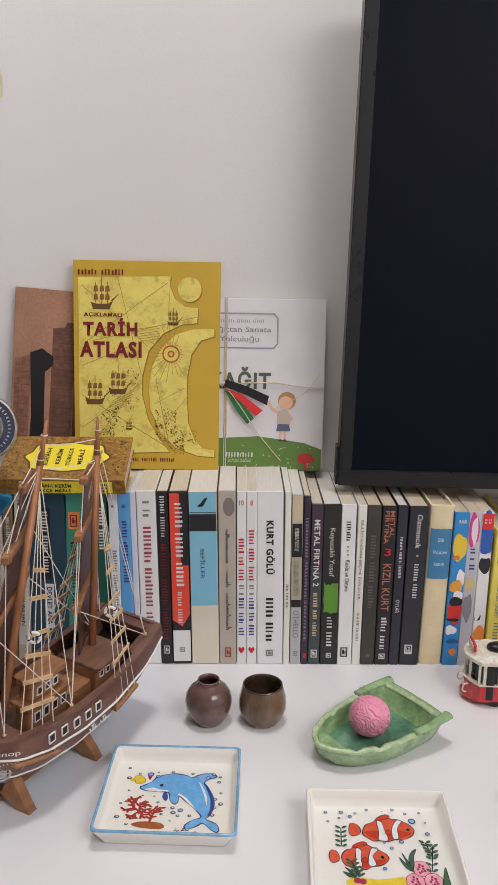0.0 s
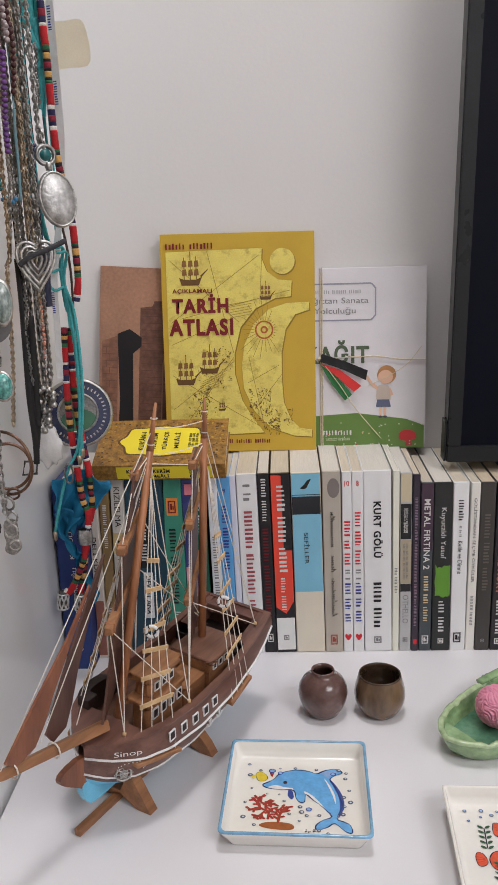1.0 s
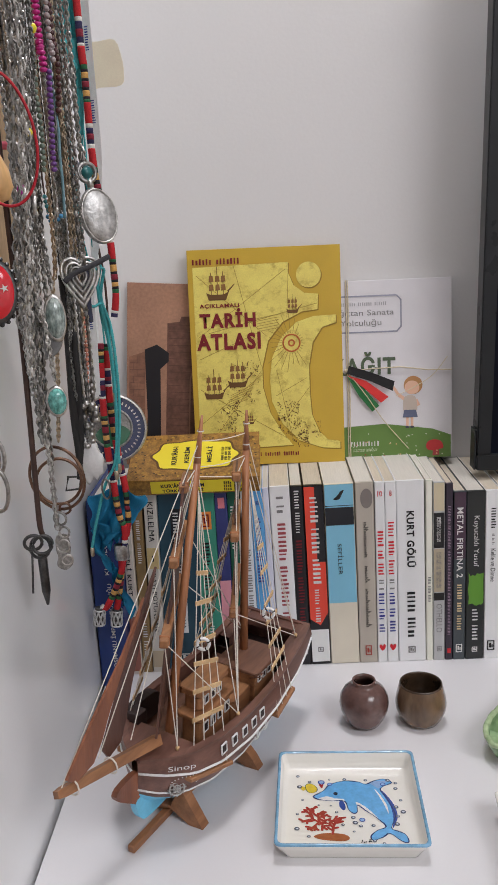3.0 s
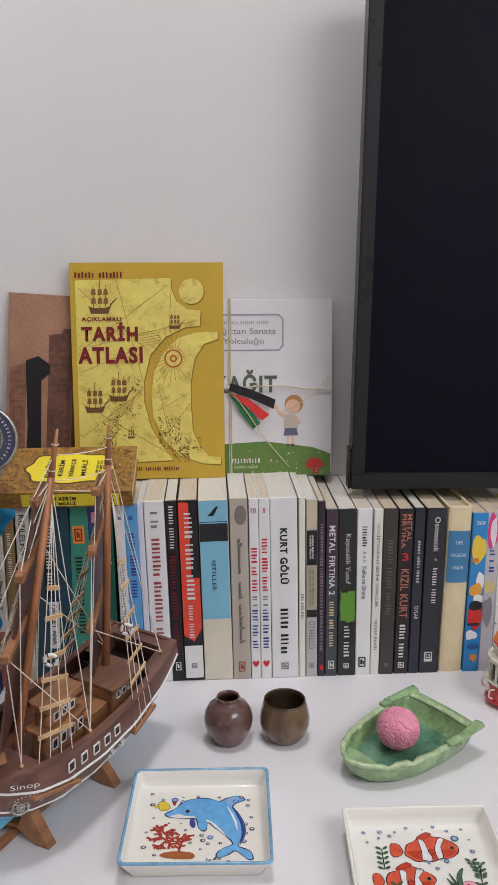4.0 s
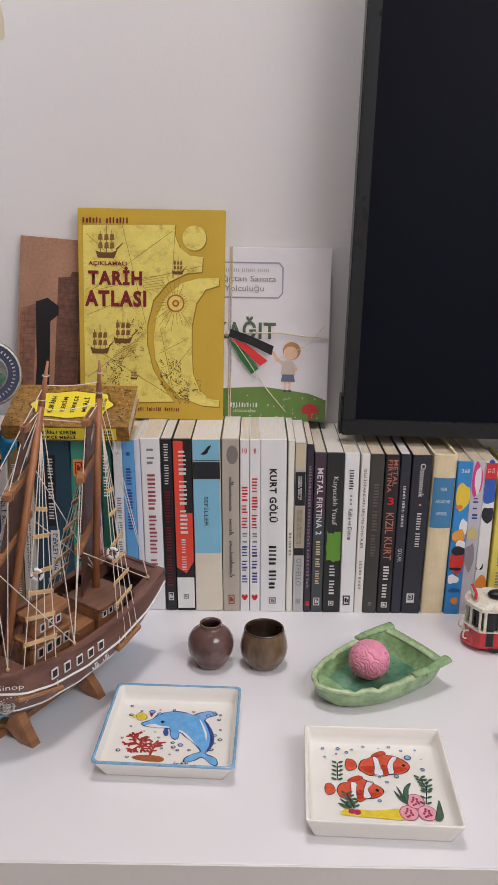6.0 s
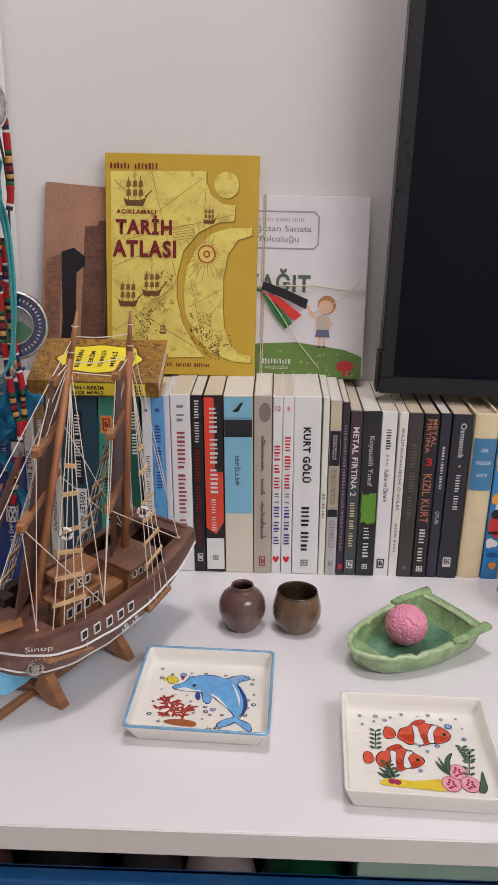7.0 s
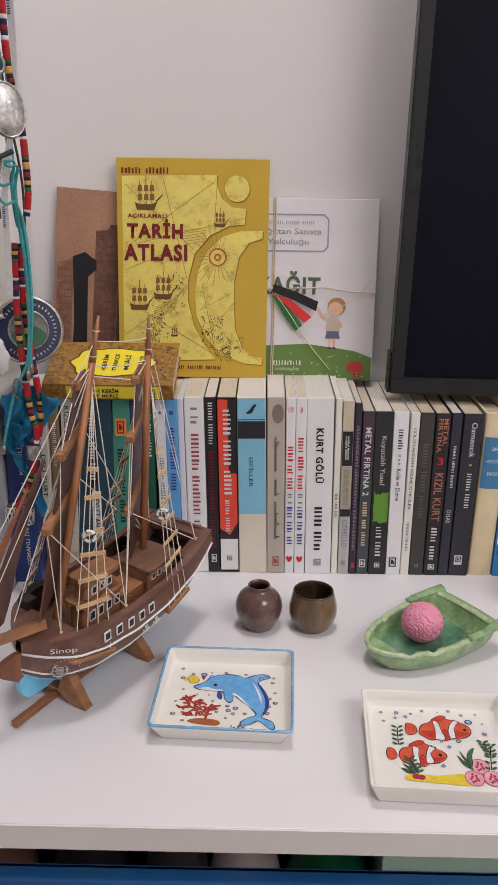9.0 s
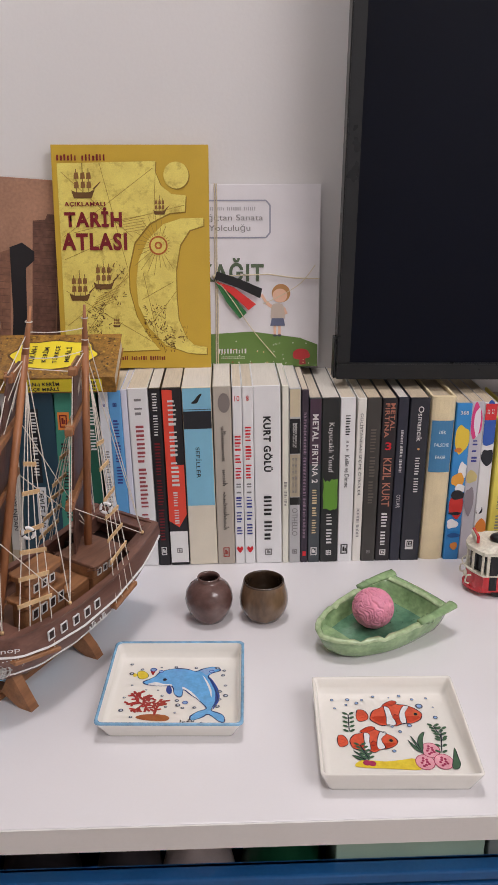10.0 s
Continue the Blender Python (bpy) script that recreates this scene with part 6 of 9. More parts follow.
def model_ship():
    t = thing("model_ship", Matrix.Translation((-0.103, 0.0, 0.7502)) @ pose(0, 0, 0, 0, 0, math.degrees(math.atan2(-0.878, -0.478))),
              "brown wooden model of a two-masted sailing ship on a small stand", "model ship")
    heel = Matrix.Translation((0, 0, 0.0125)) @ pose(0, 0, 0, -5.0, 0, 0)

    def p(name, bm, mat, label="", smooth=False, parent=None):
        return part(name, bm, mat, parent or t, label, smooth, heel if parent is None else None)

    stations = [0.084 + (0.314 - 0.084) * i / 36 for i in range(37)]

    def shell(f0, f1, n, off=0.0):
        bm = bmesh.new()
        grid = []
        for x in stations:
            row = []
            for s in (-1, 1):
                for i in range(n + 1):
                    f = f1 + (f0 - f1) * i / n if s < 0 else f0 + (f1 - f0) * i / n
                    b, z = hull_at(x, f)
                    row.append(bm.verts.new((x, s * (b + off), z)))
            grid.append(row)
        m = len(grid[0])
        for a, b in zip(grid, grid[1:]):
            for i in range(m - 1):
                if f0 > 0 and i == n:
                    continue
                bm.faces.new((a[i], a[i + 1], b[i + 1], b[i]))
        bmesh.ops.remove_doubles(bm, verts=bm.verts[:], dist=1e-5)
        bmesh.ops.recalc_face_normals(bm, faces=bm.faces[:])
        return bm
    bm = shell(0.0, 0.15, 6)
    p("bottom", bm, SHIP_BLUE, "sky-blue painted bottom", True)
    bm = shell(0.149, 1.0, 12)
    p("hull", bm, HULL_WOOD, smooth=True)
    inner = bmesh.new()
    rows = []
    for x in stations[1:-1]:
        row = []
        for s in (-1, 1):
            b1, z1 = hull_at(x, 1.0)
            b0, z0 = hull_at(x, 0.72)
            seq = [(s * b1, z1), (s * max(0.0005, b1 - 0.004), z1 + 0.0004), (s * max(0.0004, b0 - 0.004), z0)]
            row.append([inner.verts.new((x, y, z)) for y, z in seq])
        rows.append(row)
    for a, b in zip(rows, rows[1:]):
        for s in (0, 1):
            for i in range(2):
                inner.faces.new((a[s][i], a[s][i + 1], b[s][i + 1], b[s][i]))
    bmesh.ops.recalc_face_normals(inner, faces=inner.faces[:])
    p("bulwark", inner, HULL_WOOD)
    bm = bmesh.new()
    pts = [(x, max(0.001, hull_at(x, 0.78)[0] - 0.002), hull_at(x, 0.78)[1] - 0.004) for x in stations if x > 0.128]
    vs = [bm.verts.new((x, y, z)) for x, y, z in pts] + [bm.verts.new((x, -y, z)) for x, y, z in reversed(pts)]
    bm.faces.new(vs)
    bmesh.ops.triangulate(bm, faces=bm.faces[:])
    p("deck", bm, DECK_WOOD)
    # floor and wall of the open stern, coloured dark for the shade there
    bm = bmesh.new()
    pts = [(x, hull_at(x, 0.6)[0] - 0.003, 0.060) for x in stations if x < 0.134]
    vs = [bm.verts.new(q) for q in pts] + [bm.verts.new((x, -y, z)) for x, y, z in reversed(pts)]
    bm.faces.new(vs)
    p("cockpit_floor", bm, DARK_HOLE, "open stern deck, its shade put in as dark colour")
    p("cockpit_wall", box_bm(0.130, 0.132, -0.040, 0.040, 0.046, 0.066), DARK_HOLE)
    # flush decks round the open stern and over the bow
    for s in (-1, 1):
        bm = bmesh.new()
        quad = [(x, s * (hull_at(x, 1.0)[0] - 0.003), hull_at(x, 1.0)[1] - 0.0003) for x in stations if x < 0.132]
        inn = [(x, s * 0.0265, hull_at(x, 1.0)[1] - 0.0006) for x in stations if x < 0.132]
        a_, b_ = [bm.verts.new(q) for q in quad], [bm.verts.new(q) for q in inn]
        d_ = [bm.verts.new((q[0], q[1], q[2] - 0.018)) for q in inn]
        for i in range(len(quad) - 1):
            bm.faces.new((a_[i], a_[i + 1], b_[i + 1], b_[i]))
            bm.faces.new((b_[i], b_[i + 1], d_[i + 1], d_[i]))
        bmesh.ops.recalc_face_normals(bm, faces=bm.faces[:])
        p("side_deck", bm, HULL_WOOD)
    p("stern_deck", box_bm(0.0845, 0.0985, -0.0262, 0.0262, 0.0775, 0.0862, 0.001), HULL_WOOD)
    bm = bmesh.new()
    pts = [(x, max(0.0008, hull_at(x, 1.0)[0] - 0.003), hull_at(x, 1.0)[1] + 0.0006) for x in stations if x > 0.272]
    bm.faces.new([bm.verts.new(q) for q in pts] + [bm.verts.new((x, -y, z)) for x, y, z in reversed(pts)])
    bmesh.ops.triangulate(bm, faces=bm.faces[:])
    bmesh.ops.recalc_face_normals(bm, faces=bm.faces[:])
    p("fore_deck", bm, HULL_WOOD)
    b1, z1 = hull_at(0.084, 1.0)
    bm = bmesh.new()
    tr = [hull_at(0.084, f) for f in (0.0, 0.15, 0.3, 0.5, 0.75, 1.0)]
    loop = [(y, z) for y, z in tr] + [(-y, z) for y, z in reversed(tr[1:])]
    lo = [bm.verts.new((0.0815, y, z)) for y, z in loop]
    hi = [bm.verts.new((0.0855, y * 0.98, z)) for y, z in loop]
    n = len(loop)
    for i in range(n):
        bm.faces.new((lo[i], lo[(i + 1) % n], hi[(i + 1) % n], hi[i]))
    bm.faces.new(lo[::-1])
    bm.faces.new(hi)
    bmesh.ops.recalc_face_normals(bm, faces=bm.faces[:])
    p("transom", bm, HULL_WOOD)
    # rail cap, white lines and stem
    for s in (-1, 1):
        bm = bmesh.new()
        prev = None
        for x in stations:
            b, z = hull_at(x, 1.0)
            ring = [bm.verts.new((x, s * max(0.0004, b + o), z + d)) for o, d in ((0.0022, -0.0004), (0.0022, 0.0016), (-0.0046, 0.0018), (-0.0046, -0.0004))]
            if prev:
                for i in range(4):
                    bm.faces.new((prev[i], prev[(i + 1) % 4], ring[(i + 1) % 4], ring[i]))
            else:
                bm.faces.new(ring)
            prev = ring
        bmesh.ops.recalc_face_normals(bm, faces=bm.faces[:])
        p("rail", bm, HULL_WOOD)
        for f0, f1, r, last in ((0.70, 0.68, 0.0011, 0.084), (0.40, 0.24, 0.0009, 0.125)):
            F_ = lambda x: f0 + (f1 - f0) * max(0.0, (x - 0.24) / 0.078)
            p("white_line", tube_bm([(x, s * (hull_at(x, F_(x))[0] + 0.0004), hull_at(x, F_(x))[1]) for x in stations if x >= last - 1e-6], r, 6), SHIP_WHITE, smooth=True)
    stem = [(0.296, 0.024), (0.308, 0.024), (0.320, 0.034), (0.339, 0.050), (0.335, 0.058), (0.312, 0.058), (0.302, 0.040)]
    bm = flat_bm(smooth_loop([(a, b, 0) for a, b in stem], 3), 0, 0.005)
    for v in bm.verts:
        v.co = Vector((v.co.x, v.co.z + 0.0025, v.co.y))
    bmesh.ops.recalc_face_normals(bm, faces=bm.faces[:])
    p("stem", bm, JIB_WOOD)
    bm = flat_bm(smooth_loop([(a, b, 0) for a, b in ((0.274, 0.009), (0.292, 0.008), (0.308, 0.011), (0.316, 0.026), (0.314, 0.034), (0.296, 0.030), (0.274, 0.018))], 3), 0, 0.006)
    for v in bm.verts:
        v.co = Vector((v.co.x, v.co.z + 0.003, v.co.y))
    bmesh.ops.recalc_face_normals(bm, faces=bm.faces[:])
    p("forefoot", bm, SHIP_BLUE, "sky-blue forefoot under the bow")
    # bow bulwark pieces, deck houses
    bm = flat_bm(smooth_loop([(0.232, 0.058, 0), (0.234, 0.071, 0), (0.243, 0.079, 0), (0.262, 0.081, 0), (0.272, 0.076, 0), (0.274, 0.060, 0)], 3), 0, 0.009)
    for v in bm.verts:
        v.co = Vector((v.co.x, v.co.z - 0.031, v.co.y))
    bmesh.ops.recalc_face_normals(bm, faces=bm.faces[:])
    p("bow_rail", bm, DARK_HOLE)
    p("fore_deck_box", box_bm(0.268, 0.280, -0.034, -0.022, 0.060, 0.080, 0.001), DARK_HOLE)
    def house(name, x0, x1, y0, y1, z0, z1, mat, round_=0.0045):
        """A deck house or roof with rounded corners."""
        bm = flat_bm([((x0 + x1) / 2 + u, (y0 + y1) / 2 + v) for u, v in rounded_square((x1 - x0) / 2, (y1 - y0) / 2, round_, 4)], 0, z1 - z0)
        bottom = min(v.co.z for v in bm.verts)
        for v in bm.verts:
            v.co.z += z0 - bottom
        bmesh.ops.recalc_face_normals(bm, faces=bm.faces[:])
        rim = [e for e in bm.edges if abs(e.verts[0].co.z - e.verts[1].co.z) < 1e-7]
        bmesh.ops.bevel(bm, geom=rim, offset=0.0007, segments=1, affect="EDGES")
        p(name, bm, mat)
    house("deck_house", 0.2105, 0.2605, 0.0060, 0.0250, 0.044, 0.0805, CABIN_WOOD)
    house("house_roof", 0.2065, 0.2640, 0.0030, 0.0275, 0.0807, 0.0848, CABIN_WOOD)
    house("upper_house", 0.2190, 0.2550, 0.0050, 0.0215, 0.0850, 0.0995, CABIN_WOOD)
    house("upper_roof", 0.2120, 0.2590, 0.0015, 0.0245, 0.0997, 0.1055, CABIN_WOOD, 0.006)
    house("middle_house", 0.1775, 0.2103, -0.0010, 0.0250, 0.044, 0.0690, CABIN_WOOD, 0.001)
    house("aft_house", 0.1380, 0.1765, -0.0100, 0.0290, 0.048, 0.0786, CABIN_WOOD, 0.001)
    house("aft_roof", 0.1290, 0.1790, -0.0130, 0.0320, 0.0788, 0.0822, DECK_WOOD, 0.0015)

    def window(x, y, z, w, h, tilt, turn=0.0):
        m = heel @ Matrix.Translation((x, y, z)) @ pose(0, 0, 0, tilt, 0, turn)
        fr = bmesh.new()
        k = 0.0008
        add_box(fr, -w / 2 - k, w / 2 + k, -0.0004, 0.0010, h / 2, h / 2 + k)
        add_box(fr, -w / 2 - k, w / 2 + k, -0.0004, 0.0010, -h / 2 - k, -h / 2)
        add_box(fr, -w / 2 - k, -w / 2, -0.0004, 0.0010, -h / 2, h / 2)
        add_box(fr, w / 2, w / 2 + k, -0.0004, 0.0010, -h / 2, h / 2)
        wn = part("window", fr, SHIP_WHITE, t, "white-framed port", m=m)
        part("pane", box_bm(-w / 2, w / 2, -0.0004, 0.0004, -h / 2, h / 2), DARK_HOLE, wn)
    for x in (0.258, 0.243, 0.228, 0.213, 0.198):
        b, z = hull_at(x, 0.85)
        window(x, b + 0.0003, z, 0.0062, 0.0072, 4)
    for x in (0.252, 0.241, 0.230, 0.219):
        window(x, 0.0252, 0.0715, 0.0056, 0.0080, 0)
    for x in (0.169, 0.160, 0.151):
        window(x, 0.0292, 0.0730, 0.0042, 0.0055, 0)
    for x in (0.246, 0.236, 0.226):
        window(x, 0.0217, 0.0925, 0.0048, 0.0062, 0)
    # masts, yards and sails
    m1a, m1b = Vector((0.2765, 0.0040, 0.052)), Vector((0.208, -0.009, 0.3200))
    m2a, m2b = Vector((0.146, 0, 0.060)), Vector((0.147, -0.003, 0.3120))
    W = Vector((0.878, 0.478, 0))
    F = Vector((-0.478, 0.878, 0))
    for a, b in ((m1a, m1b), (m2a, m2b)):
        bm = bmesh.new()
        tube_bm([a, a + (b - a) * 0.86], 0.0040, 12, bm, taper=0.0031)
        tube_bm([a + (b - a) * 0.86, b], 0.0031, 12, bm, taper=0.0010)
        p("mast", bm, MAST_WOOD, smooth=True)
        for f in (0.88, 0.955):
            c = a + (b - a) * f
            p("mast_band", lathe_bm([(0.0028, -0.0005), (0.0032, 0), (0.0028, 0.0005)], 12, m=Matrix.Translation(c)), ROPE, smooth=True)

    def on(a, b, z):
        return a + (b - a) * ((z - a.z) / (b.z - a.z))

    def yard(a, b, z, fore, aft, s=0.0033):
        c = on(a, b, z) - F * 0.008
        q = Matrix(((W.x, F.x, 0, c.x), (W.y, F.y, 0, c.y), (0, 0, 1, c.z), (0, 0, 0, 1)))
        bm = box_bm(-aft, fore, -s, s, -s, s, 0.0008, 1)
        bmesh.ops.transform(bm, matrix=q, verts=bm.verts[:])
        p("yard", bm, CABIN_WOOD)
        for x in (fore - 0.007,):
            bm = box_bm(x - 0.0012, x + 0.0012, -s - 0.0006, s + 0.0006, -s - 0.0006, s + 0.0006, 0.0003, 1)
            bmesh.ops.transform(bm, matrix=q, verts=bm.verts[:])
            p("yard_lashing", bm, MAST_WOOD)
        return c + W * (fore - 0.004), c - W * (aft - 0.004)

    def sail(a, b, z0, z1, f0, f1):
        c0, c1 = on(a, b, z0) - F * 0.008, on(a, b, z1) - F * 0.008
        bm = bmesh.new()
        side = []
        for d in (-0.0009, 0.0009):
            side.append([bm.verts.new(q + F * d) for q in (c0 - W * f0, c0 + W * f0, c0 + (c1 - c0) * .5 + W * (f0 + f1) * .48, c1 + W * f1, c1 - W * f1)])
        bm.faces.new(side[0])
        bm.faces.new(side[1][::-1])
        for i in range(5):
            bm.faces.new((side[0][i], side[0][(i + 1) % 5], side[1][(i + 1) % 5], side[1][i]))
        bmesh.ops.recalc_face_normals(bm, faces=bm.faces[:])
        p("sail", bm, SAIL_WOOD, "thin dark wooden sail")
    ends1 = [yard(m1a, m1b, z, f, f * .9) for z, f in ((0.268, 0.019), (0.221, 0.044), (0.170, 0.060))]
    ends2 = [yard(m2a, m2b, z, f, f * .9) for z, f in ((0.258, 0.023), (0.212, 0.046), (0.144, 0.052))]
    for z0, z1, f0, f1 in ((0.228, 0.272, 0.028, 0.019), (0.170, 0.220, 0.036, 0.028), (0.085, 0.162, 0.034, 0.036)):
        sail(m1a, m1b, z0, z1, f0, f1)
    for z0, z1, f0, f1 in ((0.216, 0.262, 0.024, 0.017), (0.152, 0.208, 0.030, 0.024), (0.085, 0.144, 0.027, 0.030)):
        sail(m2a, m2b, z0, z1, f0, f1)
    # bowsprit and jib sails
    s0, s1 = Vector((0.291, 0.0055, 0.0755)), Vector((0.397, -0.003, 0.0945))
    d = (s1 - s0).normalized()
    bm = tube_bm([s0, s0 + (s1 - s0) * .94, s1], 0.0058, 4, taper=0.0036)
    p("bowsprit", bm, CABIN_WOOD)
    for f in (0.50, 0.86):
        c = s0 + (s1 - s0) * f
        p("rope_lashing", tube_bm([c + Vector((0.0, 0.0062 * math.cos(a), 0.0066 * math.sin(a))) for a in (i * math.pi / 5 for i in range(10))], 0.0007, 5, closed=True), ROPE)
    for nm, tri, off, mat in (("jib_sail", [(0.390, 0.103), (0.362, 0.099), (0.343, 0.130), (0.320, 0.168), (0.300, 0.202), (0.326, 0.168)], 0.0, JIB_WOOD),
                              ("jib_sail", [(0.345, 0.096), (0.324, 0.090), (0.310, 0.130), (0.292, 0.178), (0.276, 0.216), (0.298, 0.182)], -0.006, SAIL_WOOD)):
        bm = flat_bm(smooth_loop([(a, b, 0) for a, b in tri], 2), 0, 0.0022)
        for v in bm.verts:
            v.co = Vector((v.co.x, v.co.z + 0.0011 + off, v.co.y))
        bmesh.ops.recalc_face_normals(bm, faces=bm.faces[:])
        p(nm, bm, mat, "curved wooden jib sail")
    # chain boards, shrouds and rungs
    R = 0.00045

    def line(a, b, sag=0.0, r=R):
        a, b = Vector(a), Vector(b)
        pts = [a + (b - a) * (i / 6) - Vector((0, 0, sag * math.sin(math.pi * i / 6))) for i in range(7)] if sag else [a, b]
        p("rigging_line", tube_bm(pts, r, 5), ROPE)
    for x0, x1, a, b, topz in ((0.252, 0.290, m1a, m1b, 0.262), (0.137, 0.174, m2a, m2b, 0.250)):
        for s in (-1, 1):
            (ya, za), (yb, zb) = hull_at(x0, 0.63), hull_at(x1, 0.60)
            bm = bmesh.new()
            vs = [bm.verts.new((x, s * (y + o), z + d)) for x, y, z in ((x0, ya, za), (x1, yb, zb)) for o, d in ((-0.003, -0.002), (0.0060, -0.0024), (0.0060, 0.0016), (-0.003, 0.002))]
            for f in ((0, 1, 2, 3), (7, 6, 5, 4), (0, 4, 5, 1), (1, 5, 6, 2), (2, 6, 7, 3), (3, 7, 4, 0)):
                bm.faces.new([vs[i] for i in f])
            bmesh.ops.recalc_face_normals(bm, faces=bm.faces[:])
            bmesh.ops.bevel(bm, geom=bm.edges[:], offset=0.0007, segments=1, affect="EDGES")
            p("chain_board", bm, CABIN_WOOD)
            top = on(a, b, topz) + Vector((0, s * 0.004, 0))
            feet = [Vector((x0 + 0.004 + (x1 - x0 - 0.008) * i / 3, s * (ya + (yb - ya) * (0.1 + 0.8 * i / 3) + 0.0035), za + (zb - za) * i / 3 + 0.0018)) for i in range(4)]
            for q in feet:
                line(q, top)
            for k, f in enumerate((0.20, 0.29, 0.38, 0.47, 0.60, 0.70)):
                l, r = feet[0] + (top - feet[0]) * f, feet[3] + (top - feet[3]) * (f + 0.008 * ((k * 7) % 3 - 1))
                e = (r - l) * 0.08
                l, r = l - e, r + e
                dd = (r - l).normalized()
                up = Vector((0, 0, 1))
                nn = dd.cross(up).normalized()
                bm = bmesh.new()
                vs = []
                for q in (l, r):
                    for aa, cc in ((-0.0006, -0.0019), (0.0006, -0.0019), (0.0006, 0.0019), (-0.0006, 0.0019)):
                        vs.append(bm.verts.new(q + nn * aa * 1.0 + up * cc + nn * s * 0.0))
                for i in range(4):
                    bm.faces.new((vs[i], vs[(i + 1) % 4], vs[4 + (i + 1) % 4], vs[4 + i]))
                bm.faces.new(vs[:4][::-1])
                bm.faces.new(vs[4:])
                bmesh.ops.recalc_face_normals(bm, faces=bm.faces[:])
                p("ladder_rung", bm, PALE_WOOD)
    for c in (Vector((0.257, 0.0255, 0.151)), Vector((0.168, 0.0360, 0.140))):
        n, ring = 20, bmesh.new()
        tube_bm([c + F * (0.0047 * math.cos(2 * math.pi * i / n)) + Vector((0, 0, 0.0047 * math.sin(2 * math.pi * i / n))) + W * 0.002 for i in range(n)], 0.0014, 7, ring, closed=True)
        lr = p("life_ring", ring, SHIP_WHITE, "small white life ring", True)
        for k in range(4):
            arc = [c + F * (0.0047 * math.cos(k * math.pi / 2 + 0.4 + a)) + Vector((0, 0, 0.0047 * math.sin(k * math.pi / 2 + 0.4 + a))) + W * 0.002 for a in (0.0, 0.10, 0.20)]
            part("ring_band", tube_bm(arc, 0.00155, 7), DARK_HOLE, lr)
    # standing and running lines
    top1, top2 = on(m1a, m1b, 0.300), on(m2a, m2b, 0.292)
    t1, t2 = on(m1a, m1b, 0.280), on(m2a, m2b, 0.272)
    line(top1, top2, 0.002)
    line(t1, t2, 0.003)
    line(top1, s0 + (s1 - s0) * .97)
    line(t1, (0.356, 0, 0.098))
    line(t1, (0.318, 0, 0.090))
    line(top2, (0.104, 0.033, 0.0845))
    line(t2, (0.092, -0.012, 0.088))
    y1, z1_ = hull_at(0.222, 1.0)
    foot_a = Vector((0.226, y1 - 0.005, z1_ + 0.003))
    foot_b = Vector((0.2885, 0.0225, 0.0725))
    for e in ends1:
        line(e[0], foot_b if e is not ends1[0] else ends1[1][0])
        line(e[1], ends2[0][0] if e is ends1[0] else on(m2a, m2b, 0.10))
    for e in ends2:
        line(e[0], foot_a)
        line(e[1], (0.096, -0.030, 0.086))
    line(ends1[2][0], foot_a)
    line(ends1[0][0], t1)
    line(ends2[0][0], t2)
    line(t1, foot_a)
    line(t2, (0.104, 0.033, 0.0845))
    line(ends2[2][0], (0.104, 0.033, 0.0845))
    line(t1, (0.262, -0.040, 0.074))
    line(t2, (0.15, -0.042, 0.072))
    for e in (ends1[1][1], ends1[2][1]):
        line(e, (0.19, -0.044, 0.070))
    for q in (foot_a, foot_b, Vector((0.104, 0.033, 0.0855))):
        p("cleat", lathe_bm([(0, -0.002), (0.0014, -0.0015), (0.0018, 0.001), (0, 0.0024)], 8, m=Matrix.Translation(q)), PALE_WOOD, smooth=True)
    # name and ornament on the bow
    b0, z0 = hull_at(0.284, 0.83)
    b2, z2 = hull_at(0.303, 0.83)
    run = math.degrees(math.atan2(b2 - b0, 0.019))
    letters("Sinop", SHIP_WHITE, t, heel @ Matrix.Translation((0.2945, (b0 + b2) / 2 + 0.0034, (z0 + z2) / 2)) @ pose(0, 0, 0, 0, 0, run) @ pose(0, 0, 0, 90, 0, 180), 0.022, 0.0062, 0.0)
    # cast wheel with a beaded arc beside the bow, small white anchors further aft
    def ornament(x, f, out=0.0014):
        y0_, z0_ = hull_at(x - 0.004, f)
        y1_, z1_ = hull_at(x + 0.004, f)
        along = Vector((0.008, y1_ - y0_, 0)).normalized()
        return Vector((x, (y0_ + y1_) / 2 + out, (z0_ + z1_) / 2)), along, Vector((0, 0, 1))
    c, al, up_ = ornament(0.293, 0.40)
    bm = bmesh.new()
    n = 18
    for r_, k in ((0.0062, 0.0009), (0.0030, 0.0007)):
        tube_bm([c + al * (r_ * math.cos(2 * math.pi * i / n)) + up_ * (r_ * math.sin(2 * math.pi * i / n)) for i in range(n)], k, 6, bm, closed=True)
    for i in range(4):
        e = al * math.cos(i * math.pi / 4) + up_ * math.sin(i * math.pi / 4)
        tube_bm([c - e * 0.0078, c + e * 0.0078], 0.0006, 5, bm)
    wheel = p("bow_wheel", bm, PEWTER, "cast grey metal wheel", True)
    for i in range(13):
        a = radians(150 - i * 14)
        q = c - al * (0.012 * math.cos(a) + 0.005) + up_ * (0.0075 * math.sin(a) + 0.004)
        f_ = (q.z - float(np.interp(q.x, XS, KEEL))) / float(np.interp(q.x, XS, SHEER) - np.interp(q.x, XS, KEEL))
        q.y = hull_at(q.x, min(1.0, f_))[0] + 0.0004
        part("bead", lathe_bm([(0, -0.0006), (0.0006, 0), (0, 0.0006)], 6, m=Matrix.Translation(q)), SHIP_WHITE, wheel)
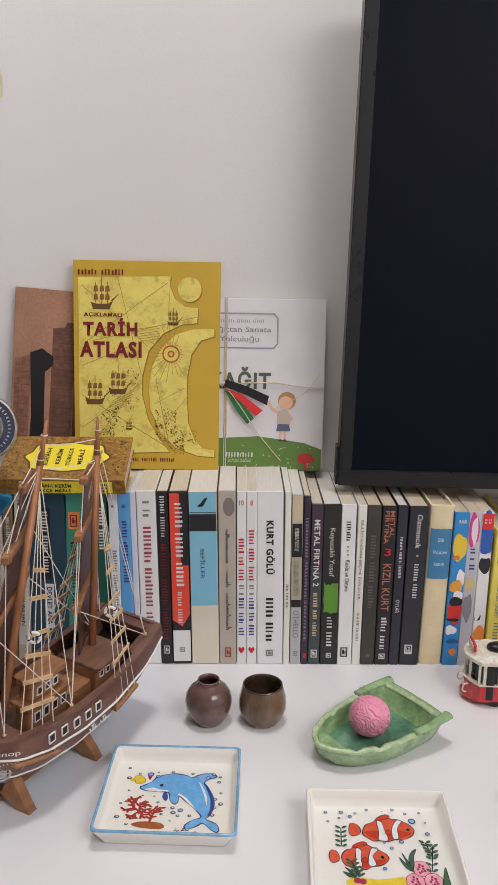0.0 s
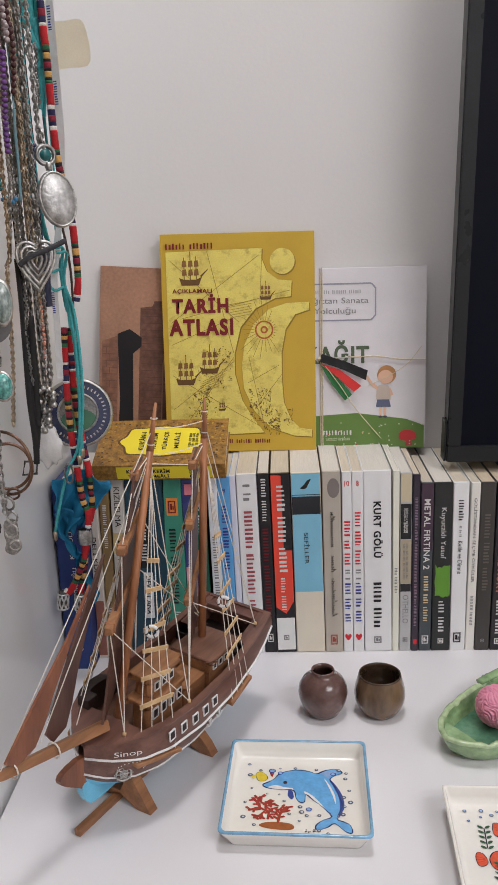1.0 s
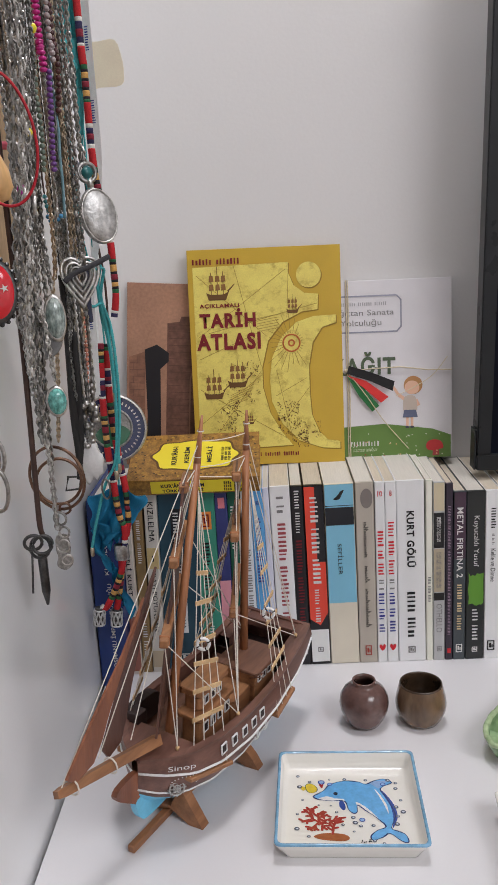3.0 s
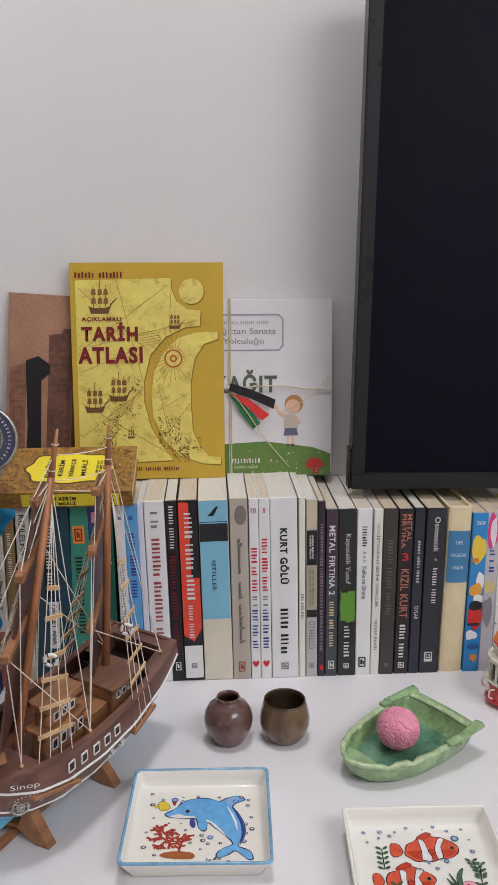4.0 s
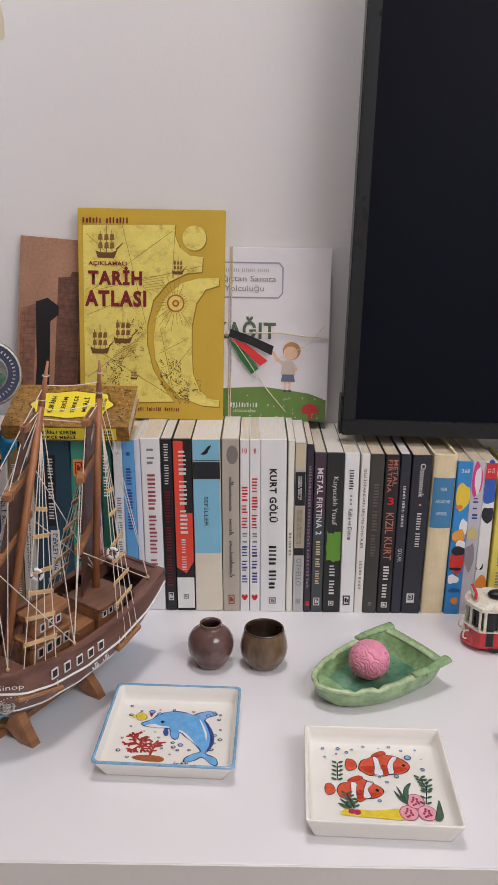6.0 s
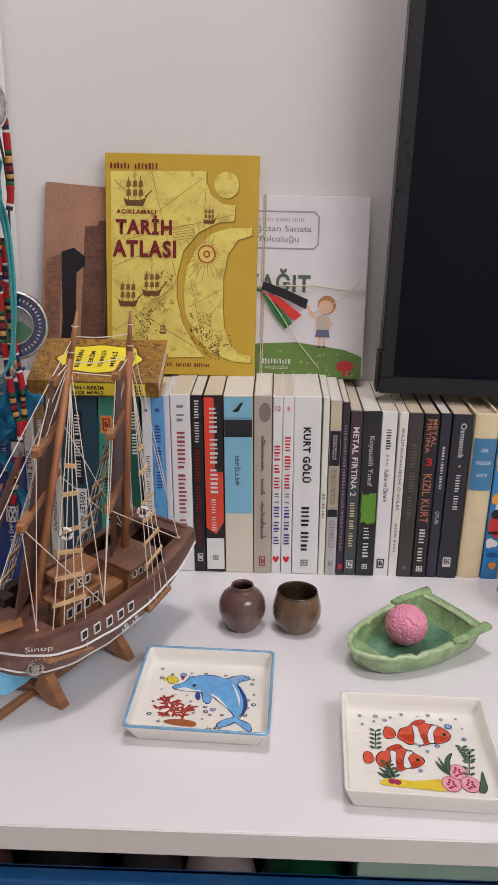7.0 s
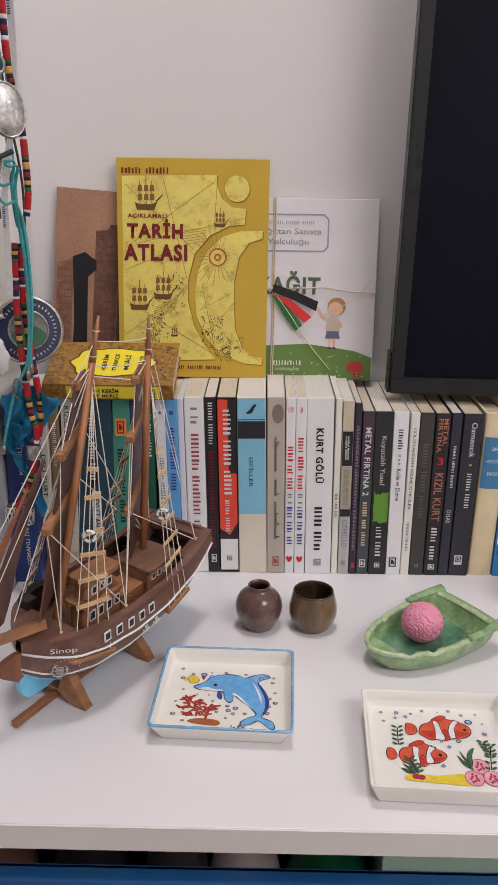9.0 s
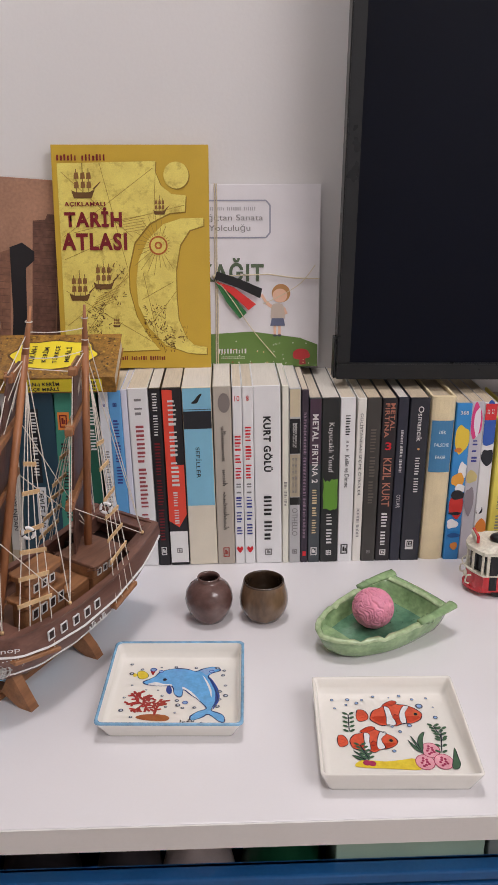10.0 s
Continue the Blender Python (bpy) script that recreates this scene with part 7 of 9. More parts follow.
    for x in (0.203, 0.187):
        c, al, up_ = ornament(x, 0.56, 0.0008)
        bm = bmesh.new()
        tube_bm([c + up_ * 0.0042, c - up_ * 0.0036], 0.0008, 5, bm)
        tube_bm([c + al * 0.0024 + up_ * 0.0026, c - al * 0.0024 + up_ * 0.0026], 0.0007, 5, bm)
        tube_bm([c + al * (0.0040 * math.cos(a)) + up_ * (0.0036 * math.sin(a)) for a in (math.pi + math.pi * i / 8 for i in range(9))], 0.0008, 5, bm)
        p("anchor", bm, SHIP_WHITE, "small white anchor", True)
    # stand
    for u, hw, h in ((0.270, 0.0370, 0.034), (0.183, 0.0405, 0.030)):
        bm = bmesh.new()
        prof = [(-hw, 0), (-hw + 0.014, 0), (-0.006, 0.010), (0.006, 0.010), (hw - 0.014, 0), (hw, 0), (hw - 0.006, 0.010), (0.017, h), (0.006, 0.0125), (-0.006, 0.0125), (-0.017, h), (-hw + 0.006, 0.010)]
        lo = [bm.verts.new((u - 0.0048, y, z)) for y, z in prof]
        hi = [bm.verts.new((u + 0.0048, y, z)) for y, z in prof]
        n = len(prof)
        for i in range(n):
            bm.faces.new((lo[i], lo[(i + 1) % n], hi[(i + 1) % n], hi[i]))
        for f in (lo[::-1], hi):
            bm.faces.new(f)
        bmesh.ops.triangulate(bm, faces=[f for f in bm.faces if len(f.verts) > 4])
        bmesh.ops.recalc_face_normals(bm, faces=bm.faces[:])
        part("stand_foot", bm, STAND_WOOD, t)
    part("stand_beam", box_bm(0.125, 0.322, -0.0032, 0.0032, 0.0002, 0.0068, 0.0008, 1), STAND_WOOD, t)


model_ship()


# ---- necklaces and keepsakes on the side of the wardrobe ----
SILVER = material("tarnished_silver", (0.47, 0.46, 0.44), 0.34, metal=1.0, var=0.35, scale=120, grain=500, bump=0.1, random=0.4)
# dark core of the end caps, under the bright lattice
CAP_DARK = material("dark_cap_metal", (0.10, 0.095, 0.09), 0.5, metal=0.6, var=0.2, scale=200, bump=0.1)
CAST_SILVER = material("bright_cast_silver", (0.78, 0.77, 0.75), 0.42, metal=0.85, var=0.25, scale=200, grain=500, bump=0.2)
GOLDM = material("dull_brass", (0.52, 0.43, 0.32), 0.35, metal=1.0, var=0.25, scale=120, bump=0.1)
COPPER = material("brown_copper", (0.22, 0.13, 0.09), 0.32, metal=1.0, var=0.25, scale=120, bump=0.1)
STEEL = material("brushed_steel_tag", (0.26, 0.26, 0.26), 0.42, metal=1.0, var=0.15, scale=60, grain=700, bump=0.15)
DARK_METAL = material("dark_iron", (0.10, 0.10, 0.10), 0.4, metal=0.9, var=0.3, scale=120, bump=0.15)
CORD_BLACK = material("black_cord", (0.015, 0.014, 0.014), 0.7, var=0.2, scale=300, bump=0.3)
CORD_BROWN = material("brown_leather_cord", (0.06, 0.03, 0.022), 0.55, var=0.25, scale=200, bump=0.25)
CORD_RED = material("red_cord", tone(160, 20, 36), 0.6, var=0.12, scale=300, bump=0.2)
CORD_TURQ = material("turquoise_cord", tone(62, 152, 156), 0.65, var=0.15, scale=300, bump=0.25)
THREADS = {n: material("thread_" + n, tone(*c), 0.85, var=0.15, scale=600, grain=2500, bump=0.4) for n, c in
           (("red", (172, 32, 38)), ("black", (34, 28, 34)), ("gold", (196, 150, 84)), ("white", (214, 206, 200)), ("navy", (44, 40, 74)), ("green", (44, 96, 62)), ("wine", (128, 36, 52)))}
BOARD = wood("pale_pine_board", tone(176, 146, 112), tone(196, 168, 132), (1, 1, 0.1), 0.6, 40)
TOPZ = 1.62


def curve(pts, steps=8, top=True):
    pts = [Vector(q) for q in pts]
    if top:
        pts = [Vector((pts[0].x, pts[0].y, TOPZ))] + pts
    return smooth_loop(pts, steps, False)


def walk_along(pts, step):
    """Points and directions at even steps along a line of points."""
    out, left = [], 0.0
    for a, b in zip(pts, pts[1:]):
        d = b - a
        l = d.length
        if l < 1e-9:
            continue
        s = left
        while s <= l:
            out.append((a + d * (s / l), d / l))
            s += step
        left = s - l
    return out


def chain_bm(pts, size, wire):
    bm = bmesh.new()
    for k, (c, d) in enumerate(walk_along(pts, size * 1.18)):
        s = d.orthogonal().normalized()
        t = d.cross(s)
        a = k * math.pi / 2 + 0.5 + 0.3 * math.sin(k * 1.7)
        s = math.cos(a) * s + math.sin(a) * t
        n = d.cross(s)
        ring = [c + d * (size * 0.95 * math.cos(q)) + s * (size * 0.55 * math.sin(q)) for q in (2 * math.pi * i / 8 for i in range(8))]
        rows = []
        for i in range(8):
            out = (ring[i] - c).normalized()
            rows.append([bm.verts.new(ring[i] + wire * (math.cos(w) * out + math.sin(w) * n)) for w in (0.0, 1.57, 3.14, 4.71)])
        for i in range(8):
            for j in range(4):
                bm.faces.new((rows[i][j], rows[i][(j + 1) % 4], rows[(i + 1) % 8][(j + 1) % 4], rows[(i + 1) % 8][j]))
    return bm


def beads_bm(pts, r, pick=lambda k: True, squash=1.0):
    bm = bmesh.new()
    for k, (c, d) in enumerate(walk_along(pts, r * 2.02 * squash)):
        if pick(k):
            q = d.to_track_quat("Z", "Y").to_matrix().to_4x4()
            bmesh.ops.create_icosphere(bm, subdivisions=2, radius=r, matrix=Matrix.Translation(c) @ q @ Matrix.Diagonal((1, 1, squash, 1)))
    return bm


def hanging(label, cat="necklace"):
    return thing("necklace", pose(0, 0, 0), label, cat, "necklaces on the wardrobe")


def hang_chain(label, pts, size=0.0028, wire=0.0007, mat=None, top=True):
    t = hanging(label)
    part("chain", chain_bm(curve(pts, 8, top), size, wire), mat or SILVER, t)
    return t


def hang_cord(label, pts, r, mat, top=True):
    t = hanging(label)
    part("cord", tube_bm(curve(pts, 7, top), r, 8), mat, t, smooth=True)
    return t


def disc_m(c, facing, roll=0.0):
    """A frame whose z axis looks the given way."""
    q = Vector(facing).to_track_quat("Z", "Y").to_matrix().to_4x4()
    return Matrix.Translation(c) @ q @ pose(0, 0, 0, 0, 0, roll)


TO_EYE = Vector((0.35, -0.92, 0.12))


def rack():
    t = thing("necklace_rack", pose(0, 0, 0), "pale pine board with a peg rail fixed to the wardrobe side", "rack")
    part("board", box_bm(-0.3295, -0.3215, -0.300, -0.165, 1.195, 1.66, 0.0015), BOARD, t)
    part("rail", box_bm(-0.3290, -0.312, -0.420, -0.050, 1.615, 1.655, 0.002), BOARD, t)
    for k in range(12):
        y = -0.405 + k * 0.0305
        part("peg", tube_bm([(-0.3125, y, 1.632), (-0.262, y, 1.640)], 0.004, 10), BOARD, t, smooth=True)


rack()


def string_beads(t, pts, r, mat, squash=1.0):
    """Single beads along a thread, all on one mesh."""
    first = None
    for c, d in walk_along(pts, r * 2.02 * squash):
        m = Matrix.Translation(c) @ d.to_track_quat("Z", "Y").to_matrix().to_4x4()
        if first is None:
            bm = bmesh.new()
            bmesh.ops.create_icosphere(bm, subdivisions=2, radius=r, matrix=Matrix.Diagonal((1, 1, squash, 1)))
            ob = first = part("bead", bm, mat, t, "", True, m)
        else:
            ob = new("bead", first.data)
            ob.parent = t
            ob.matrix_local = m
    part("thread", tube_bm(pts[::3] + [pts[-1]], r * 0.2, 5), CORD_BROWN, t)


def oval(c, rx, ry, depth=0.004):
    return disc_m(c, TO_EYE) @ Matrix.Diagonal((1, ry / rx, 1, 1))


# heavy chain with a steel tag
t = hang_chain("heavy silver chain with a steel tag and a snap hook", [(-0.2861, -0.4000, 1.2972), (-0.2851, -0.4000, 1.2421), (-0.2832, -0.4000, 1.2006), (-0.2841, -0.4000, 1.1697)], 0.0036, 0.0010)
hang_chain("second strand of the heavy silver chain", [(-0.2905, -0.3930, 1.2985), (-0.2900, -0.3930, 1.2430), (-0.2885, -0.3930, 1.2010), (-0.2875, -0.3940, 1.1720)], 0.0034, 0.0010)
tag_pts = [(0.0068 * math.cos(a), (0.0165 if math.sin(a) > 0 else -0.0165) + 0.0068 * math.sin(a)) for a in (2 * math.pi * i / 24 + 0.01 for i in range(24))]
tag = part("tag", flat_bm(tag_pts, 0, 0.0018), STEEL, t, "brushed steel name tag", m=disc_m((-0.2851, -0.4000, 1.1446), TO_EYE) @ pose(0, 0, 0, 0, 0, 3))
bars(2, PEWTER, tag, Matrix.Translation((0, 0, 0.0022)) @ pose(0, 0, 0, 0, 0, 90), 0.028, 0.007, 61, rows=2)
for k in range(2):
    part("clasp", tube_bm(smooth_loop([Vector((-0.289 + k * 0.003, -0.386, 1.116)) + Vector((0.0045 * math.sin(a), 0, 0.010 * math.cos(a) - 0.010)) for a in (i * math.pi / 5 for i in range(10))], 2), 0.0012, 7, closed=True), SILVER, t, smooth=True)
part("snap_hook", tube_bm(smooth_loop([Vector((-0.2822, -0.4009, 1.0905)) + Vector((0.0055 * math.sin(a), 0, 0.012 * math.cos(a))) for a in (i * math.pi / 6 for i in range(12))], 2), 0.0012, 7, closed=True), SILVER, t, smooth=True)
t = hanging("short white glass bead string")
string_beads(t, curve([(-0.2747, -0.4138, 1.3264), (-0.2747, -0.4138, 1.3089), (-0.2756, -0.4138, 1.2867), (-0.2747, -0.4138, 1.2683)]), 0.0019, material("milk_white_bead", (0.72, 0.70, 0.66), 0.2, var=0.1, bump=0, random=0.1))
# red enamel pendant on a black cord
t = hang_cord("black cord with a red enamel oval pendant", [(-0.2810, -0.3605, 1.3383), (-0.2829, -0.3605, 1.2953), (-0.2829, -0.3605, 1.2698), (-0.2819, -0.3605, 1.2493), (-0.2839, -0.3605, 1.2141)], 0.0014, CORD_BLACK)
(pc,) = [(-0.2822, -0.3650, 1.1966)]
pm = disc_m(pc, TO_EYE)
bm = lathe_bm([(0, -0.002), (0.0116, -0.002), (0.0126, 0), (0.0116, 0.0016), (0.0105, 0.0018)], 40)
for v in bm.verts:
    v.co.y *= 1.5
pend = part("bezel", bm, DARK_METAL, t, "dark scalloped bezel", True, pm)
for k in range(22):
    a = 2 * math.pi * k / 22
    part("scallop", lathe_bm([(0, -0.0012), (0.0015, 0), (0, 0.0012)], 7, m=Matrix.Translation((0.0127 * math.cos(a), 0.0190 * math.sin(a), 0))), DARK_METAL, pend)
bm = lathe_bm([(0.0107, 0.0014), (0.0096, 0.0030), (0.0062, 0.0042), (0, 0.0047)], 40)
for v in bm.verts:
    v.co.y *= 1.5
part("enamel", bm, material("red_enamel_dome", tone(190, 30, 42), 0.15, var=0.05, bump=0, coat=0.6), t, "glossy red enamel", True, pm)
bm = bmesh.new()
arc = []
for i in range(19):
    a = 0.70 + (2 * math.pi - 1.40) * i / 18
    f = math.sin(math.pi * i / 18) ** 0.7
    arc.append((bm.verts.new((0.0052 * math.cos(a), 0.0052 * math.sin(a), 0)), bm.verts.new(((0.0052 - 0.0020 * f) * math.cos(a), (0.0052 - 0.0020 * f) * math.sin(a), 0))))
for a, b in zip(arc, arc[1:]):
    bm.faces.new((a[0], b[0], b[1], a[1]))
part("crescent", bm, WHITE_INK, t, m=pm @ Matrix.Translation((-0.0020, 0.0, 0.0050)))
part("star", flat_bm([((0.0025 if i % 2 == 0 else 0.0010) * math.cos(math.pi + i * math.pi / 5), (0.0025 if i % 2 == 0 else 0.0010) * math.sin(math.pi + i * math.pi / 5)) for i in range(10)]), WHITE_INK, t, m=pm @ Matrix.Translation((0.0052, 0.001, 0.0051)))
# brown bead with silver claws, wooden drop, red cord ring
t = hang_chain("silver chain with a brown tiger-eye bead", [(-0.2871, -0.4065, 1.2973), (-0.2823, -0.4055, 1.2547)], 0.0022, 0.0006)
part("stone", lathe_bm([(0, -0.0085), (0.006, -0.006), (0.0085, 0), (0.006, 0.006), (0, 0.0085)], 24, m=Matrix.Translation((-0.2813, -0.4046, 1.2451))), material("tiger_eye", tone(120, 78, 36), 0.12, var=0.4, scale=90, bump=0, second=tone(168, 122, 60), stretch=(1, 1, 5)), t, "glossy brown stone", True)
for k in range(5):
    a = k * 1.25
    part("claw", tube_bm(smooth_loop([Vector((-0.2813, -0.4046, 1.2451)) + 0.0092 * Vector((math.cos(a) * math.sin(b), math.sin(a) * math.sin(b), math.cos(b))) for b in (2.1 + 0.26 * i for i in range(5))], 3, False), 0.0013, 7), SILVER, t, smooth=True)
(dc,) = [(-0.2713, -0.3735, 1.2598)]
t = hang_cord("thin cord with a pale wooden drop pendant", [(dc[0] - 0.002, -0.360, 1.330), (dc[0] - 0.001, -0.360, dc[2] + 0.016)], 0.0008, CORD_BROWN)
part("drop", lathe_bm([(0, -0.0165), (0.0046, -0.0150), (0.0080, -0.009), (0.0074, 0.0), (0.0044, 0.009), (0.0021, 0.0155), (0, 0.017)], 24, m=Matrix.Translation(dc) @ pose(0, 0, 0, 0, -6, 0)), material("varnished_pale_wood", tone(198, 158, 106), 0.4, var=0.15, scale=60, bump=0.1, stretch=(1, 1, 0.2)), t, smooth=True)
t = hanging("thin red cord tied into a wide loop")
rc = (-0.2626, -0.388, 1.2747)
long_, short_ = Vector((0.0044, 0.0, -0.0335)), Vector((0.0177, 0.004, 0.0028))
part("cord", tube_bm([Vector(rc) + long_ * math.cos(a) + short_ * math.sin(a) for a in (2 * math.pi * i / 48 for i in range(48))], 0.0008, 7, closed=True), CORD_RED, t, smooth=True)
for k in range(3):
    part("cord_end", tube_bm(curve([(rc[0] - 0.010 + 0.005 * k, -0.386, 1.40), (rc[0] - 0.008 + 0.004 * k, -0.387, rc[2] + 0.055), (rc[0] - 0.003 + 0.003 * k, -0.388, rc[2] + 0.033)]), 0.0009, 7), CORD_RED, t, smooth=True)
# silver chains
t = hang_chain("long silver link chain with a small cast charm", [(-0.2925, -0.2550, 1.2397), (-0.2915, -0.2550, 1.2050), (-0.2925, -0.2550, 1.1681), (-0.2936, -0.2550, 1.1312), (-0.2947, -0.2550, 1.0921), (-0.2936, -0.2550, 1.0649), (-0.2936, -0.2550, 1.0378), (-0.2936, -0.2550, 1.0161)], 0.0030, 0.0009)
(cc,) = [(-0.2912, -0.2540, 0.9981)]
charm = smooth_loop([(-0.004, -0.010), (0.004, -0.010), (0.0055, 0.000), (0.0045, 0.006), (0.0060, 0.012), (0.002, 0.016), (-0.002, 0.016), (-0.006, 0.012), (-0.0045, 0.006), (-0.0055, 0.0)], 3)
part("charm", flat_bm([(q[0], -q[1]) for q in charm], 0, 0.002), SILVER, t, "cast silver charm", m=disc_m(cc, TO_EYE))
for k, r in enumerate((0.005, 0.004, 0.0046, 0.0038)):
    part("ring", tube_bm([Vector(cc) + Vector((0.002 * (k % 2) + r * math.cos(a), -0.3 * r * math.cos(a + k), 0.024 - 0.011 * k + r * math.sin(a))) for a in (2 * math.pi * i / 14 for i in range(14))], 0.0010, 6, closed=True), SILVER, t, smooth=True)
PATHS = (("fine silver link chain hanging loose", [(-0.2863, -0.2606, 1.3583), (-0.2906, -0.2606, 1.3166), (-0.2939, -0.2606, 1.2739), (-0.2972, -0.2606, 1.2290), (-0.3005, -0.2606, 1.1818), (-0.2994, -0.2606, 1.1336)], 0.0024, 0.0008, SILVER),
         ("thick silver rope chain hanging loose", [(-0.2807, -0.2650, 1.3571), (-0.2840, -0.2650, 1.3163), (-0.2885, -0.2650, 1.2732), (-0.2929, -0.2650, 1.2290), (-0.2962, -0.2650, 1.1827), (-0.2973, -0.2650, 1.1341)], 0.0027, 0.0012, SILVER),
         ("wide silver link chain hanging loose", [(-0.2665, -0.3150, 1.3169), (-0.2707, -0.3150, 1.2788), (-0.2727, -0.3150, 1.2448), (-0.2738, -0.3150, 1.2180), (-0.2779, -0.3150, 1.1861), (-0.2810, -0.3150, 1.1418)], 0.0042, 0.0011, SILVER),
         ("silver chain of flat links", [(-0.2784, -0.2550, 1.3591), (-0.2806, -0.2550, 1.3179), (-0.2828, -0.2550, 1.2853), (-0.2850, -0.2550, 1.2473), (-0.2871, -0.2550, 1.2050), (-0.2893, -0.2550, 1.1670)], 0.0032, 0.0010, SILVER),
         ("thin bright silver chain hanging loose", [(-0.2747, -0.2530, 1.3585), (-0.2768, -0.2530, 1.3261), (-0.2790, -0.2530, 1.2894), (-0.2801, -0.2530, 1.2558), (-0.2822, -0.2530, 1.2191)], 0.0022, 0.0008, SILVER),
         ("dark iron link chain hanging loose", [(-0.2836, -0.2500, 1.3599), (-0.2889, -0.2500, 1.3050), (-0.2932, -0.2500, 1.2481), (-0.2964, -0.2500, 1.1858), (-0.3018, -0.2500, 1.1181)], 0.0030, 0.0010, PEWTER),
         ("silver chain with long links", [(-0.2635, -0.3377, 1.3386), (-0.2676, -0.3377, 1.2984), (-0.2706, -0.3377, 1.2632), (-0.2746, -0.3377, 1.2200), (-0.2776, -0.3377, 1.1748)], 0.0046, 0.0011, SILVER),
         ("silver chain hanging to the back", [(-0.2829, -0.2475, 1.2704), (-0.2850, -0.2475, 1.2383), (-0.2850, -0.2475, 1.2052), (-0.2850, -0.2475, 1.1806)], 0.0026, 0.0009, SILVER),
         ("twisted silver chain hanging loose", [(-0.2923, -0.2583, 1.1929), (-0.2945, -0.2583, 1.1612), (-0.2966, -0.2583, 1.1318), (-0.2966, -0.2583, 1.1034), (-0.2966, -0.2583, 1.0826)], 0.0036, 0.0014, SILVER),
         ("second twisted silver chain", [(-0.2914, -0.2510, 1.1803), (-0.2924, -0.2510, 1.1480), (-0.2924, -0.2510, 1.1168), (-0.2935, -0.2510, 1.0856), (-0.2935, -0.2510, 1.0640)], 0.0030, 0.0012, SILVER),
         ("dull brass curb chain hanging loose", [(-0.2839, -0.1520, 1.3537), (-0.2839, -0.1520, 1.3187), (-0.2839, -0.1520, 1.2924), (-0.2850, -0.1520, 1.2661), (-0.2850, -0.1520, 1.2399), (-0.2861, -0.1520, 1.2125)], 0.0022, 0.0010, GOLDM),
         ("pale brass double chain hanging loose", [(-0.2834, -0.1485, 1.1801), (-0.2845, -0.1485, 1.1563), (-0.2867, -0.1485, 1.1271), (-0.2856, -0.1485, 1.1033), (-0.2867, -0.1485, 1.0849), (-0.2921, -0.1485, 1.0697)], 0.0022, 0.0011, GOLDM),
         ("silver snake chain hanging loose", [(-0.2809, -0.1450, 1.1388), (-0.2820, -0.1450, 1.1088), (-0.2831, -0.1450, 1.0842), (-0.2863, -0.1450, 1.0649), (-0.2906, -0.1450, 1.0531)], 0.0026, 0.0013, SILVER),
         ("fine silver chain beside the straps", [(-0.2920, -0.1570, 1.1863), (-0.2943, -0.1570, 1.1489), (-0.2943, -0.1570, 1.1206), (-0.2932, -0.1570, 1.0935)], 0.0022, 0.0008, SILVER),
         ("grey metal ball chain hanging loose", [(-0.2890, -0.1733, 1.2757), (-0.2901, -0.1733, 1.2503), (-0.2924, -0.1733, 1.2238), (-0.2959, -0.1733, 1.1972)], 0.0020, 0.0009, SILVER),
         ("thin silver chain with a lobster clasp", [(-0.2950, -0.0800, 1.3798), (-0.2853, -0.0800, 1.3659), (-0.2864, -0.0800, 1.3466), (-0.2864, -0.0800, 1.3305), (-0.2864, -0.0800, 1.3188)], 0.0024, 0.0008, SILVER))
for lb, pts, s, w, mt in PATHS:
    hang_chain(lb, pts, s, w * 0.8, mt)
